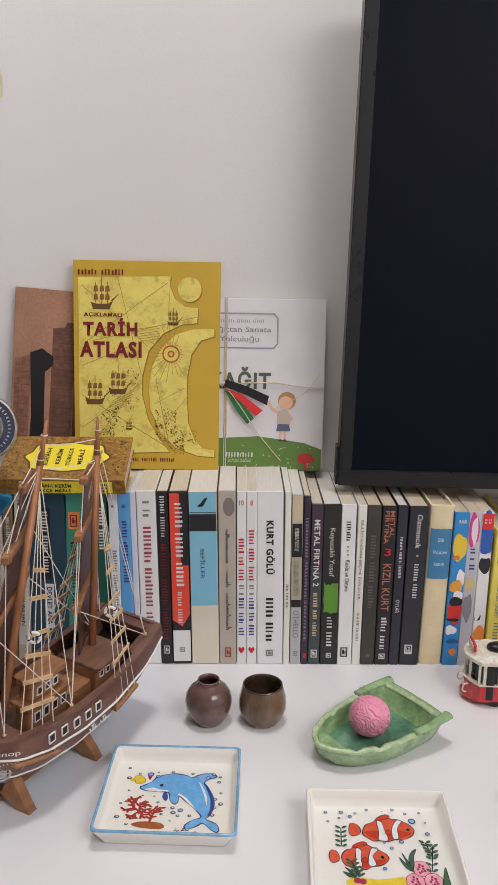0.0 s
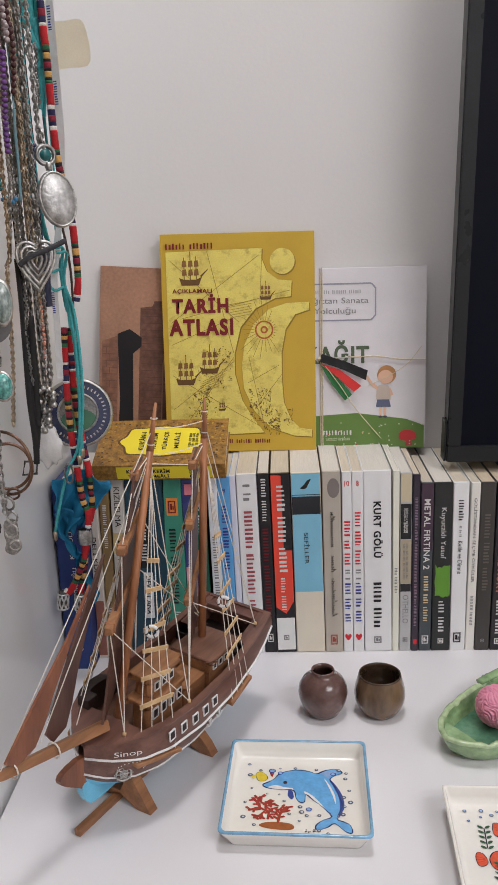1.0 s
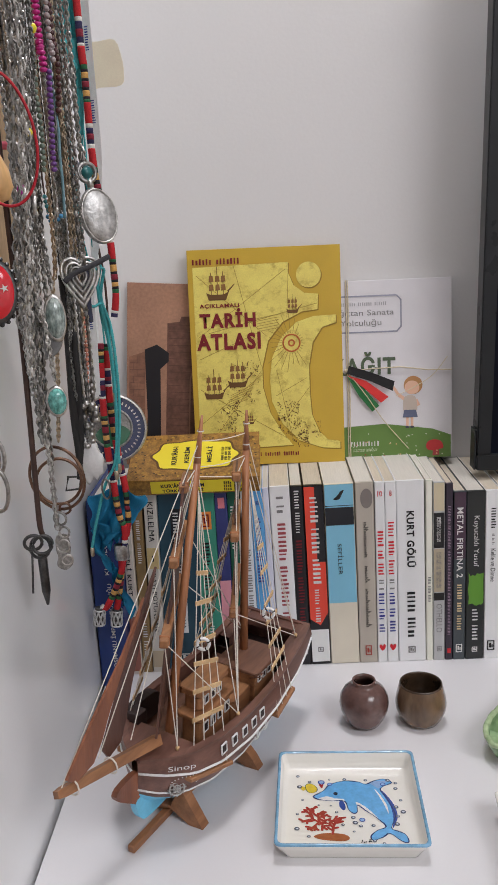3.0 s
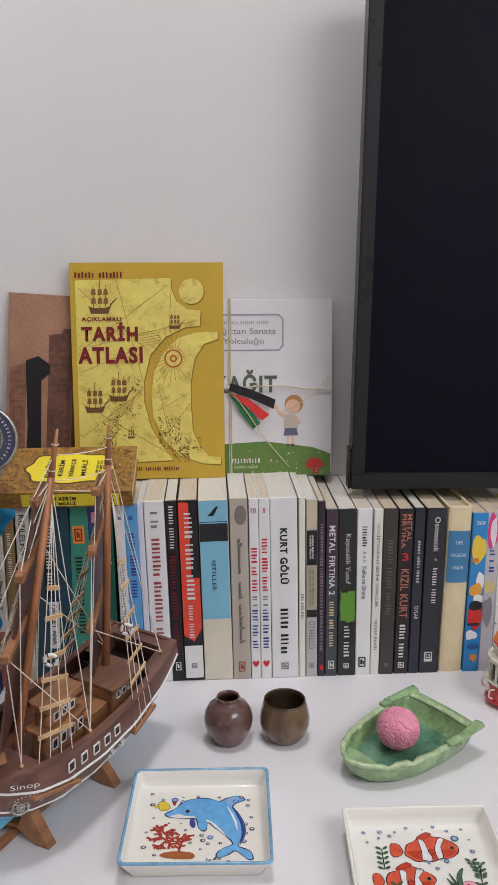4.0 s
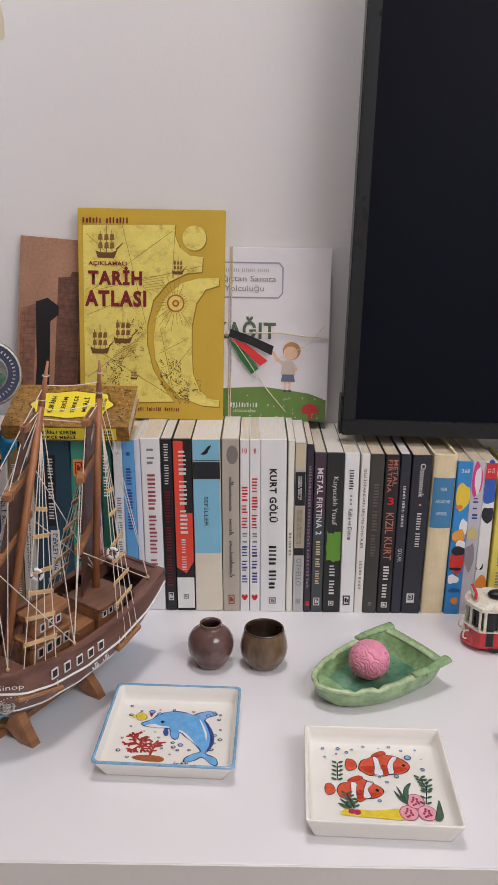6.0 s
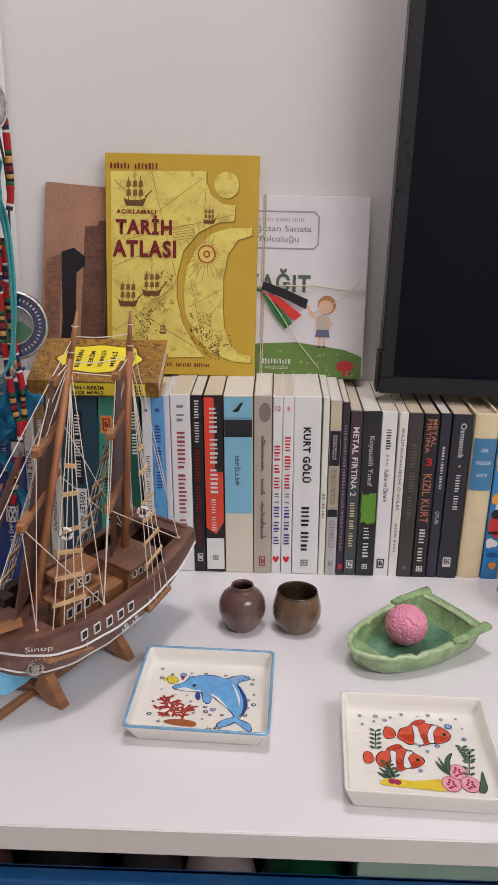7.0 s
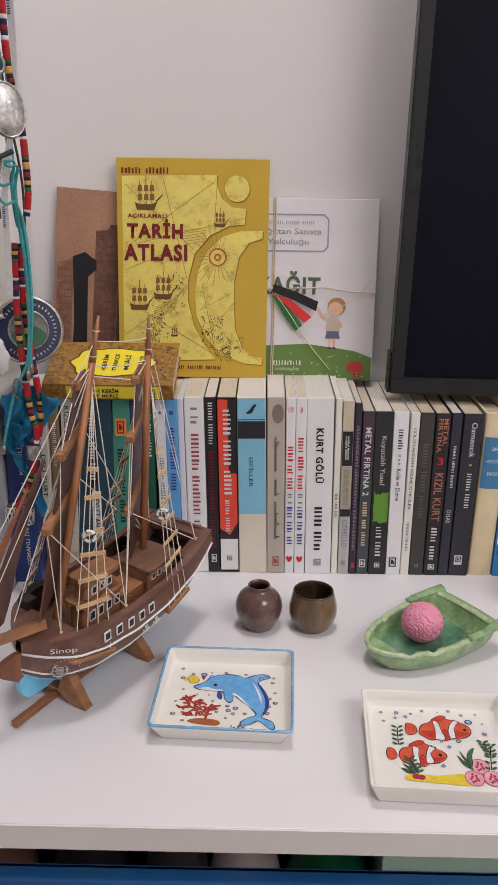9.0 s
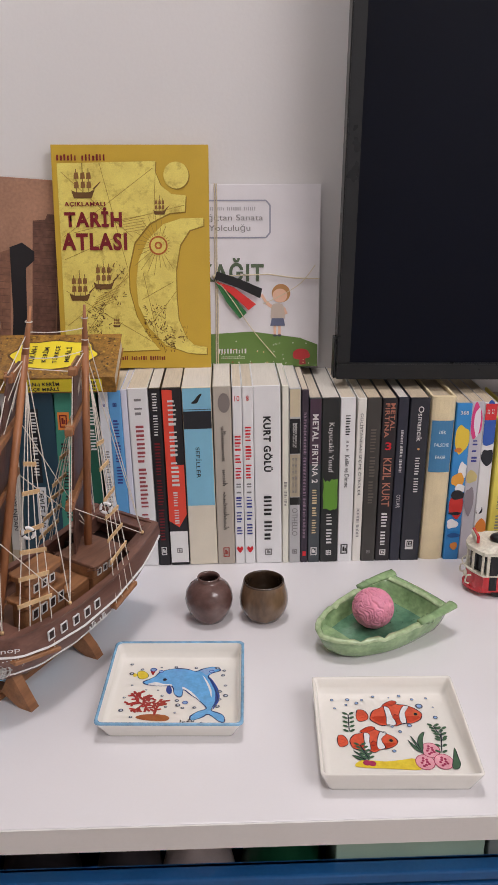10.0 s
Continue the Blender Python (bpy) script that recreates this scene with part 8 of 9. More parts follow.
# bead strings
for lb, pts, r, col, sq in (("magenta felt bead string", [(-0.2876, -0.1800, 1.3769), (-0.2876, -0.1800, 1.3654), (-0.2865, -0.1800, 1.3527), (-0.2865, -0.1800, 1.3435)], 0.0032, (172, 34, 118), 0.6),
                        ("purple glass bead string", [(-0.2831, -0.1787, 1.3436), (-0.2842, -0.1787, 1.3251), (-0.2854, -0.1787, 1.3055), (-0.2865, -0.1787, 1.2883), (-0.2865, -0.1787, 1.2733)], 0.0025, (100, 62, 128), 0.8),
                        ("dark plum wooden bead string", [(-0.2824, -0.1600, 1.3810), (-0.2813, -0.1600, 1.3660), (-0.2801, -0.1600, 1.3544), (-0.2813, -0.1600, 1.3348), (-0.2836, -0.1600, 1.3163)], 0.0023, (72, 40, 42), 1.0),
                        ("pale clear glass bead string", [(-0.2821, -0.1707, 1.3784), (-0.2810, -0.1707, 1.3645), (-0.2810, -0.1707, 1.3518)], 0.0023, (150, 140, 140), 1.0),
                        ("grey-green stone bead string", [(-0.2779, -0.2400, 1.3541), (-0.2789, -0.2400, 1.3233), (-0.2779, -0.2400, 1.2978), (-0.2789, -0.2400, 1.2701)], 0.0019, (98, 112, 100), 1.0),
                        ("small teal glass bead string", [(-0.2983, -0.1707, 1.2561), (-0.2971, -0.1707, 1.2480), (-0.2937, -0.1707, 1.2399), (-0.2914, -0.1707, 1.2318)], 0.0018, (70, 140, 150), 1.0),
                        ("small blue glass bead string", [(-0.2984, -0.1667, 1.2411), (-0.2950, -0.1667, 1.2365), (-0.2892, -0.1667, 1.2399), (-0.2869, -0.1667, 1.2434)], 0.0018, (70, 130, 170), 1.0),
                        ("dark blue seed bead string", [(-0.2798, -0.1300, 1.2829), (-0.2819, -0.1300, 1.2726), (-0.2840, -0.1300, 1.2612), (-0.2850, -0.1300, 1.2509)], 0.0018, (52, 58, 84), 1.0),
                        ("small brown and red bead string", [(-0.2832, -0.1478, 1.1597), (-0.2832, -0.1478, 1.1413), (-0.2832, -0.1478, 1.1273), (-0.2853, -0.1478, 1.1057)], 0.0019, (170, 110, 90), 1.0),
                        ("small orange and brown bead string", [(-0.2974, -0.3150, 1.3746), (-0.2985, -0.3150, 1.3334), (-0.2995, -0.3150, 1.3076)], 0.0020, (190, 96, 50), 1.0)):
    t = hanging(lb)
    full = any(k in lb for k in ("magenta", "plum", "clear", "grey-green"))
    if not full:
        part("thread", tube_bm(curve([Vector(pts[0]) + Vector((-0.004, 0.012, 0.05)), pts[0]]), 0.0004, 5), CORD_BROWN, t)
    string_beads(t, curve(pts, 8, full), r, material("bead_glass_%d_%d_%d" % col, tone(*col), 0.3, var=0.2, scale=200, bump=0, coat=0.2, random=0.15), sq)
for lb, pts, col in (("tiny magenta bead on a wire", [(-0.2869, -0.2733, 1.2562)], (150, 50, 130)), ("tiny yellow bead on a wire", [(-0.2828, -0.2550, 1.2929)], (206, 190, 70)), ("tiny yellow button bead", [(-0.2874, -0.2350, 1.2424)], (214, 206, 90)), ("little yellow bead at the rail", [(-0.2778, -0.2350, 1.3604)], (222, 200, 50))):
    t = thing("loose_bead", Matrix.Translation(pts[0]), lb, "bead", "loose beads")
    part("ball", lathe_bm([(0, -0.0036), (0.0022, -0.0024), (0.0032, 0), (0.0022, 0.0024), (0, 0.0036)], 12), printed(*col, 0.3), t, smooth=True)
    part("wire", tube_bm([(0, 0, 0.003), (0, 0.003, TOPZ - pts[0][2])], 0.0003, 5), SILVER, t)
for lb, pts in (("narrow silver bar charm", [(-0.2819, -0.2606, 1.2520), (-0.2830, -0.2606, 1.2399)]), ("second narrow silver bar charm", [(-0.2779, -0.3150, 1.2407), (-0.2789, -0.3150, 1.2304)]), ("pale bone drop charm", [(-0.2936, -0.1530, 1.1079), (-0.2936, -0.1530, 1.0858)])):
    t = hanging(lb, "charm")
    a, b = Vector(pts[0]), Vector(pts[1])
    part("bar", tube_bm([a, (a + b) / 2, b], 0.0016 if "bone" not in lb else 0.0034, 8), SILVER if "bone" not in lb else printed(206, 196, 184, 0.5), t, smooth=True)
    part("chain", chain_bm(curve([(a.x - 0.001, a.y, a.z + 0.05), a]), 0.0022, 0.0007), SILVER, t)
# leather cord with a metal spike, copper rings
sp = [(-0.3034, -0.2550, 1.1985), (-0.3034, -0.2550, 1.1561), (-0.3045, -0.2550, 1.1051), (-0.3056, -0.2550, 1.0660), (-0.3067, -0.2550, 1.0215), (-0.3056, -0.2550, 1.0107)]
t = hang_cord("brown leather cord with a grey metal spike", sp, 0.0021, CORD_BROWN)
(sc,) = [(-0.3077, -0.2550, 0.9792)]
part("spike", lathe_bm([(0, -0.026), (0.0010, -0.0255), (0.0034, -0.014), (0.0036, 0.012), (0.0032, 0.016), (0, 0.016)], 14, m=Matrix.Translation(sc)), DARK_METAL, t, "grey pointed metal pendant", True)
for k, (dx, r) in enumerate(((0.0, 0.0075), (0.003, 0.0066), (-0.003, 0.006))):
    part("key_ring", tube_bm([Vector(sc) + Vector((dx, -0.002 - 0.003 * k, 0.022 + 0.003 * k)) + Vector((r * math.cos(a), 0.4 * r * math.sin(a + k), r * math.sin(a))) for a in (2 * math.pi * i / 18 for i in range(18))], 0.0013, 7, closed=True), DARK_METAL, t, smooth=True)
part("pin", tube_bm([Vector(sc) + Vector((-0.006, -0.004, 0.018)), Vector(sc) + Vector((-0.009, -0.004, -0.014))], 0.0009, 6), DARK_METAL, t, smooth=True)
t = hanging("pair of wide brown copper hoops", "hoops")
for (c,), r, tl in (([(-0.2928, -0.2450, 1.0509)], 0.0225, 0.35), ([(-0.2928, -0.2400, 1.0468)], 0.0165, -0.2)):
    part("hoop", tube_bm([Vector(c) + Vector((r * math.cos(a), -tl * r * math.cos(a), 1.08 * r * math.sin(a))) for a in (2 * math.pi * i / 36 for i in range(36))], 0.0012, 8, closed=True), COPPER, t, smooth=True)
part("chain", chain_bm(curve([(-0.2935, -0.1760, 1.2410), (-0.2981, -0.1760, 1.1880), (-0.3016, -0.1760, 1.1177), (-0.3050, -0.1760, 1.0855), (-0.3073, -0.1760, 1.0613)]), 0.0024, 0.0008), GOLDM, t)
for (c,), r in (([(-0.2889, -0.2460, 1.0272)], 0.0042),):
    part("jump_ring", tube_bm([Vector(c) + Vector((r * math.cos(a), 0.2 * r * math.cos(a), r * math.sin(a))) for a in (2 * math.pi * i / 16 for i in range(16))], 0.0010, 6, closed=True), COPPER, t, smooth=True)
# dark straps
def strap(label, pts, r, mat):
    t = hang_cord(label, pts, r, mat, False)
    q = Vector(pts[0])
    part("upper_cord", tube_bm(curve([q + Vector((-0.006, 0.02, 0.06)), q]), 0.0008, 6), mat, t)
    return t


t = strap("flat black strap with a small buckle", [(-0.2955, -0.1560, 1.1955), (-0.2955, -0.1560, 1.1640), (-0.2966, -0.1560, 1.1236), (-0.2978, -0.1560, 1.0809), (-0.2966, -0.1560, 1.0438), (-0.2978, -0.1560, 1.0235)], 0.0027, CORD_BLACK)
(bc,) = [(-0.3038, -0.1564, 1.0196)]
part("buckle", tube_bm([Vector(bc) + Vector(q) for q in ((-0.007, 0, -0.006), (0.005, 0, -0.005), (0.007, 0, 0.006), (-0.004, 0, 0.006))], 0.0013, 6, closed=True), DARK_METAL, t)
strap("second black leather strap", [(-0.2936, -0.1552, 1.1666), (-0.2947, -0.1552, 1.1286), (-0.2958, -0.1552, 1.0805), (-0.2925, -0.1552, 1.0559)], 0.0024, CORD_BLACK)
strap("black felt strap behind the pendants", [(-0.2905, -0.1544, 1.1491), (-0.2917, -0.1544, 1.1046), (-0.2928, -0.1544, 1.0679), (-0.2972, -0.1544, 1.0368)], 0.0030, CORD_BLACK)
hang_cord("thin black braided cord hanging loose", [(-0.2925, -0.3788, 1.3558), (-0.2915, -0.3777, 1.2976), (-0.2877, -0.3756, 1.2491)], 0.0014, CORD_BLACK)
strap("pale lavender ribbon hanging slack", [(-0.2891, -0.1300, 1.2623), (-0.2901, -0.1300, 1.2448), (-0.2881, -0.1300, 1.2283), (-0.2850, -0.1300, 1.2170)], 0.0017, material("lavender_ribbon", tone(176, 166, 186), 0.5, var=0.1, scale=200, bump=0.1))
strap("thin steel blue cord hanging loose", [(-0.2852, -0.1570, 1.3074), (-0.2864, -0.1570, 1.2871), (-0.2864, -0.1570, 1.2667), (-0.2875, -0.1570, 1.2395)], 0.0012, material("steel_blue_cord", tone(106, 140, 150), 0.6, var=0.12, scale=300, bump=0.2))
strap("navy ribbon behind the heart", [(-0.2842, -0.1183, 1.1984), (-0.2842, -0.1183, 1.1829), (-0.2853, -0.1183, 1.1685), (-0.2853, -0.1183, 1.1530)], 0.0042, material("navy_ribbon", tone(40, 44, 66), 0.6, var=0.1, scale=200, bump=0.1))
# heart, watch
hc = [(-0.2790, -0.1600, 1.1949), (-0.2743, -0.1600, 1.2342), (-0.2767, -0.1600, 1.2180)]
t = hang_chain("silver chain with a large openwork heart pendant", [hc[1], hc[2]], 0.0024, 0.0007)
hm = disc_m(hc[0], TO_EYE)
for k, s in enumerate((1.0, 0.76, 0.52, 0.28)):
    pts = [Vector((0.00094 * s * 16 * math.sin(a) ** 3, 0.00150 * s * (13 * math.cos(a) - 4 * math.cos(2 * a) - 1.5 * math.cos(3 * a)) - 0.002, 0.001 * k)) for a in (2 * math.pi * i / 32 for i in range(32))]
    part("heart_band", tube_bm(pts, 0.0014, 7, closed=True), SILVER, t, smooth=True, m=hm)
part("cloth_tie", tube_bm(smooth_loop([(-0.014, -0.005, 0.006), (-0.006, 0.001, 0.007), (0.008, 0.006, 0.007), (0.024, 0.013, 0.004)], 5, False), 0.0022, 8), material("dark_grey_cloth", (0.05, 0.05, 0.055), 0.9, var=0.2, scale=300, bump=0.4), t, smooth=True, m=hm)
wc = [(-0.2668, -0.1260, 1.2405), (-0.2770, -0.1260, 1.3132), (-0.2749, -0.1260, 1.2937), (-0.2739, -0.1260, 1.2804), (-0.2709, -0.1260, 1.2681)]
t = hang_chain("silver pocket watch on a chain", [wc[1], wc[2], wc[3]], 0.0032, 0.0010)
wm = disc_m(wc[0], Vector((0.55, -0.82, 0.10))) @ pose(0, 0, 0, 0, 0, 8)
case = part("case", lathe_bm([(0, -0.005), (0.0140, -0.0045), (0.0160, -0.0025), (0.0166, 0), (0.0160, 0.0025), (0.0146, 0.0036), (0.0138, 0.0042), (0.009, 0.0054), (0, 0.0060)], 40, m=Matrix.Diagonal((0.95, 1.38, 1, 1))), material("engraved_silver", (0.60, 0.595, 0.58), 0.46, metal=1.0, var=0.35, scale=110, grain=260, bump=0.5), t, "engraved silver case", True, wm)
part("case_rim", tube_bm([(0.0148 * math.cos(a), 0.0148 * 1.45 * math.sin(a), 0.0034) for a in (2 * math.pi * i / 40 for i in range(40))], 0.0008, 6, closed=True), SILVER, case, smooth=True)
part("crown", lathe_bm([(0, 0), (0.0026, 0), (0.003, 0.0034), (0.0026, 0.006), (0, 0.006)], 12, m=Matrix.Translation((0, 0.0235, 0)) @ pose(0, 0, 0, -90, 0, 0)), SILVER, case, smooth=True)
part("bow_ring", tube_bm([(0.0075 * math.cos(a), 0.0355 + 0.0075 * math.sin(a), 0) for a in (2 * math.pi * i / 18 for i in range(18))], 0.0018, 7, closed=True), SILVER, case, smooth=True)
part("bow_stone", lathe_bm([(0, -0.002), (0.0048, -0.001), (0.0048, 0.001), (0, 0.002)], 14, m=Matrix.Translation((0, 0.0355, 0))), printed(36, 92, 92, 0.3), case, "dark green stone", True)
# teal pendants and grey disc
for lb, (c,), rx, ry, col in (("silver chain with a glass oval pendant with teal inlay", [(-0.2784, -0.2550, 1.1702)], 0.0072, 0.0157, (118, 148, 142)), ("silver chain with a turquoise glass cabochon", [(-0.2807, -0.2650, 1.1131)], 0.0071, 0.0103, (62, 156, 146))):
    t = hang_chain(lb, [(c[0] - 0.006, c[1], c[2] + 0.10), (c[0] - 0.003, c[1], c[2] + 0.06), (c[0], c[1], c[2] + ry + 0.004)], 0.0024, 0.0008)
    mm = oval(c, rx, ry)
    part("setting", lathe_bm([(0, -0.002), (rx, -0.002), (rx * 1.08, 0), (rx, 0.002), (rx * .9, 0.002)], 28), SILVER, t, smooth=True, m=mm)
    part("stone", lathe_bm([(rx * .92, 0.0012), (rx * .8, 0.003), (rx * .4, 0.0042), (0, 0.0046)], 28), material("inlaid_glass_%d" % col[0], tone(*col), 0.1, var=0.5, scale=160, bump=0, second=tone(min(255, col[0] + 60), min(255, col[1] + 40), min(255, col[2] + 40)), coat=0.8), t, "glossy coloured glass", True, mm)
(gc,) = [(-0.2948, -0.2370, 1.1542)]
t = hang_chain("thin chain with a plain grey metal disc", [(gc[0] - 0.004, gc[1] + 0.002, 1.27), (gc[0], gc[1] + 0.002, gc[2] + 0.014)], 0.0022, 0.0006)
part("disc", lathe_bm([(0, -0.001), (0.0150, -0.001), (0.0154, 0), (0.0150, 0.001), (0, 0.001)], 36), STEEL, t, m=disc_m(gc, Vector((0.2, -0.95, 0.1))))
part("jump_ring", tube_bm([Vector(gc) + Vector((-0.003 + 0.004 * math.cos(a), -0.006, -0.0005 + 0.006 * math.sin(a))) for a in (2 * math.pi * i / 16 for i in range(16))], 0.0009, 6, closed=True), SILVER, t, smooth=True)
# turquoise cords
for lb, pts, r in (("thick turquoise cord hanging loose", [(-0.2938, -0.0753, 1.3998), (-0.2917, -0.0753, 1.3871), (-0.2885, -0.0753, 1.3732), (-0.2832, -0.0753, 1.3626)], 0.0036),
                   ("second thick turquoise cord", [(-0.2883, -0.0744, 1.3995), (-0.2851, -0.0744, 1.3868), (-0.2840, -0.0744, 1.3730), (-0.2819, -0.0744, 1.3624)], 0.0034),
                   ("turquoise cord doubled back", [(-0.2827, -0.0735, 1.3727), (-0.2838, -0.0735, 1.3537), (-0.2848, -0.0735, 1.3335), (-0.2880, -0.0735, 1.3166)], 0.0024),
                   ("turquoise cord beside the striped one", [(-0.2802, -0.0716, 1.3733), (-0.2823, -0.0716, 1.3511), (-0.2834, -0.0716, 1.3311), (-0.2855, -0.0716, 1.3110)], 0.0020)):
    hang_cord(lb, pts, r, CORD_TURQ)
for lb, pts in (("thin turquoise cord with bead end", [(-0.2810, -0.0660, 1.1992), (-0.2852, -0.0660, 1.1761), (-0.2810, -0.0660, 1.1479), (-0.2779, -0.0660, 1.1070), (-0.2789, -0.0660, 1.0599), (-0.2842, -0.0660, 1.0139), (-0.2967, -0.0660, 0.9887), (-0.3083, -0.0660, 0.9532), (-0.3156, -0.0660, 0.9249)]),
                ("second thin turquoise cord", [(-0.2779, -0.0660, 1.1950), (-0.2831, -0.0660, 1.1698), (-0.2769, -0.0660, 1.1437), (-0.2748, -0.0660, 1.1039), (-0.2758, -0.0660, 1.0599), (-0.2821, -0.0660, 1.0139), (-0.2842, -0.0660, 1.0034)]),
                ("third thin turquoise cord with bead end", [(-0.2850, -0.0649, 1.1793), (-0.2830, -0.0649, 1.1511), (-0.2798, -0.0649, 1.1239), (-0.2788, -0.0649, 1.0905), (-0.2798, -0.0649, 1.0455), (-0.2809, -0.0649, 1.0100)]),
                ("fourth thin turquoise cord", [(-0.2830, -0.0649, 1.1636), (-0.2798, -0.0649, 1.1406), (-0.2788, -0.0649, 1.1145), (-0.2788, -0.0649, 1.0800)])):
    t = hang_cord(lb, pts, 0.0015, CORD_TURQ, False)
    part("end_bead", lathe_bm([(0, -0.006), (0.0020, -0.004), (0.0022, 0.004), (0, 0.006)], 10, m=Matrix.Translation(Vector(pts[-1]) - Vector((0, 0, 0.004)))), GOLDM, t, smooth=True)
    part("upper_cord", tube_bm(curve([(pts[0][0] - 0.012, pts[0][1] - 0.03, pts[0][2] + 0.05), pts[0]]), 0.0013, 7), CORD_TURQ, t, smooth=True)
t = hanging("white fabric lanyard with small blue print", "lanyard")
pts = curve([(-0.2731, -0.0679, 1.4007), (-0.2731, -0.0679, 1.3650), (-0.2731, -0.0679, 1.3251), (-0.2731, -0.0679, 1.3083), (-0.2741, -0.0679, 1.2821), (-0.2783, -0.0679, 1.2464), (-0.2857, -0.0679, 1.2033), (-0.2920, -0.0679, 1.1686), (-0.2930, -0.0679, 1.1329), (-0.2941, -0.0679, 1.0993), (-0.2951, -0.0679, 1.0794)])
bm = bmesh.new()
prev = None
for q in pts:
    a, b = bm.verts.new(q + Vector((-0.0034, 0.001, 0))), bm.verts.new(q + Vector((0.0034, -0.001, 0)))
    if prev:
        bm.faces.new((prev[0], prev[1], b, a))
    prev = (a, b)
bmesh.ops.recalc_face_normals(bm, faces=bm.faces[:])
part("ribbon", bm, material("white_ribbon", tone(238, 238, 240), 0.7, var=0.08, scale=200, grain=2000, bump=0.3), t)
for z in [(-0.2741, -0.0679, 1.3839), (-0.2741, -0.0679, 1.3272), (-0.2920, -0.0679, 1.1529)]:
    i = min(range(len(pts) - 1), key=lambda k: abs(pts[k].z - z[2]))
    q, d = pts[i], (pts[i + 1] - pts[i]).normalized()
    side = Vector((0.93, -0.37, 0))
    nn = d.cross(side).normalized()
    if nn.y > 0:
        nn = -nn
    m = Matrix(((d.x, side.x, nn.x, q.x), (d.y, side.y, nn.y, q.y), (d.z, side.z, nn.z, q.z), (0, 0, 0, 1)))
    bars(1, BLUE_INK, t, Matrix.Translation(nn * 0.0022) @ m, 0.020, 0.0034, 71)
(lc,) = [(-0.2947, -0.0707, 0.9870)]
part("hook", tube_bm(smooth_loop([Vector(lc) + Vector((0.004 * math.sin(a), 0, 0.010 * math.cos(a))) for a in (i * math.pi / 5 for i in range(10))], 2), 0.0010, 6, closed=True), SILVER, t, smooth=True)
t = hanging("wrapped white plastic charm", "charm")
(wp,) = [(-0.2932, -0.1300, 1.0327)]
bm = bmesh.new()
bmesh.ops.create_icosphere(bm, subdivisions=3, radius=1.0)
for v in bm.verts:
    f = 1 + 0.22 * math.sin(7 * v.co.x + 3 * v.co.z) * math.cos(6 * v.co.z + 2 * v.co.y)
    v.co = Vector((v.co.x * 0.011 * f, v.co.y * 0.005 * f, v.co.z * 0.020 * f))
part("wrapping", bm, material("clear_wrapping", (0.72, 0.71, 0.70), 0.22, var=0.08, scale=90, bump=0.1, coat=0.4), t, m=Matrix.Translation(wp), smooth=True)
part("cord", tube_bm(curve([(wp[0], wp[1], 1.3), (wp[0], wp[1], wp[2] + 0.018)]), 0.0010, 6), SILVER, t)
for lb, (c,) in (("cluster of small silver charms", [(-0.2853, -0.1502, 1.0787)]), ("second cluster of silver charms", [(-0.2907, -0.1502, 1.0602)])):
    t = hanging(lb, "charm")
    for k in range(9):
        a = k * 2.4
        part("charm", lathe_bm([(0, -0.0042), (0.0026, -0.002), (0.0030, 0.0015), (0, 0.004)], 9, m=Matrix.Translation(Vector(c) + Vector((0.0055 * math.cos(a), 0.003 * math.sin(a * 1.7), 0.010 * math.sin(a)))) @ pose(0, 0, 0, 40 * k, 25 * k, 0)), SILVER, t, smooth=True)
    part("chain", chain_bm(curve([(c[0], c[1], 1.25), (c[0], c[1], c[2])]), 0.0026, 0.0009), SILVER, t)


def striped(label, pts, r, top, seed):
    """A cord wound with bands of coloured thread."""
    t = hanging(label)
    rnd = random.Random(seed)
    line = walk_along(curve(pts, 10, top), 0.0012)
    # red, then a run of dark and gold bands, red again, then white, navy and wine
    turns = [("red", 13), ("green", 3), ("black", 2), ("gold", 4), ("black", 2), ("wine", 4), ("black", 2), ("gold", 4), ("black", 2), ("green", 3),
             ("red", 13), ("white", 2), ("navy", 5), ("wine", 4), ("navy", 4), ("white", 2)]
    order, k = [], seed
    while len(order) < len(line):
        c, n = turns[k % 16]
        order += [c] * max(2, n + rnd.choice((-1, 0, 0, 1)))
        k += 1
    i = 0
    while i < len(line) - 1:
        k = i
        while k < len(line) - 1 and order[k] == order[i]:
            k += 1
        pts_ = [line[q][0] for q in range(i, k + 1)]
        part("thread_band", tube_bm(pts_, r * (1.04 if order[i] in ("red", "wine") else 1.0), 8), THREADS[order[i]], t, smooth=True)
        i = k
    return t


s1 = striped("cord wound with red, black and striped thread", [(-0.2776, -0.0791, 1.3988), (-0.2766, -0.0791, 1.3635), (-0.2766, -0.0791, 1.3272), (-0.2766, -0.0791, 1.3015), (-0.2755, -0.0791, 1.2758), (-0.2723, -0.0791, 1.2544), (-0.2680, -0.0791, 1.2276), (-0.2669, -0.0791, 1.1998), (-0.2669, -0.0791, 1.1720), (-0.2701, -0.0791, 1.1527)], 0.0031, True, 3)
s2 = striped("second cord wound with red and striped thread", [(-0.2891, -0.0585, 1.1267), (-0.2902, -0.0585, 1.1132), (-0.2922, -0.0585, 1.0728), (-0.2922, -0.0585, 1.0261), (-0.2902, -0.0585, 0.9981), (-0.2871, -0.0585, 0.9566), (-0.2829, -0.0585, 0.9380), (-0.2902, -0.0585, 0.8954), (-0.3078, -0.0585, 0.8581)] + [(-0.3148, -0.0596, 0.8587)], 0.0032, False, 5)
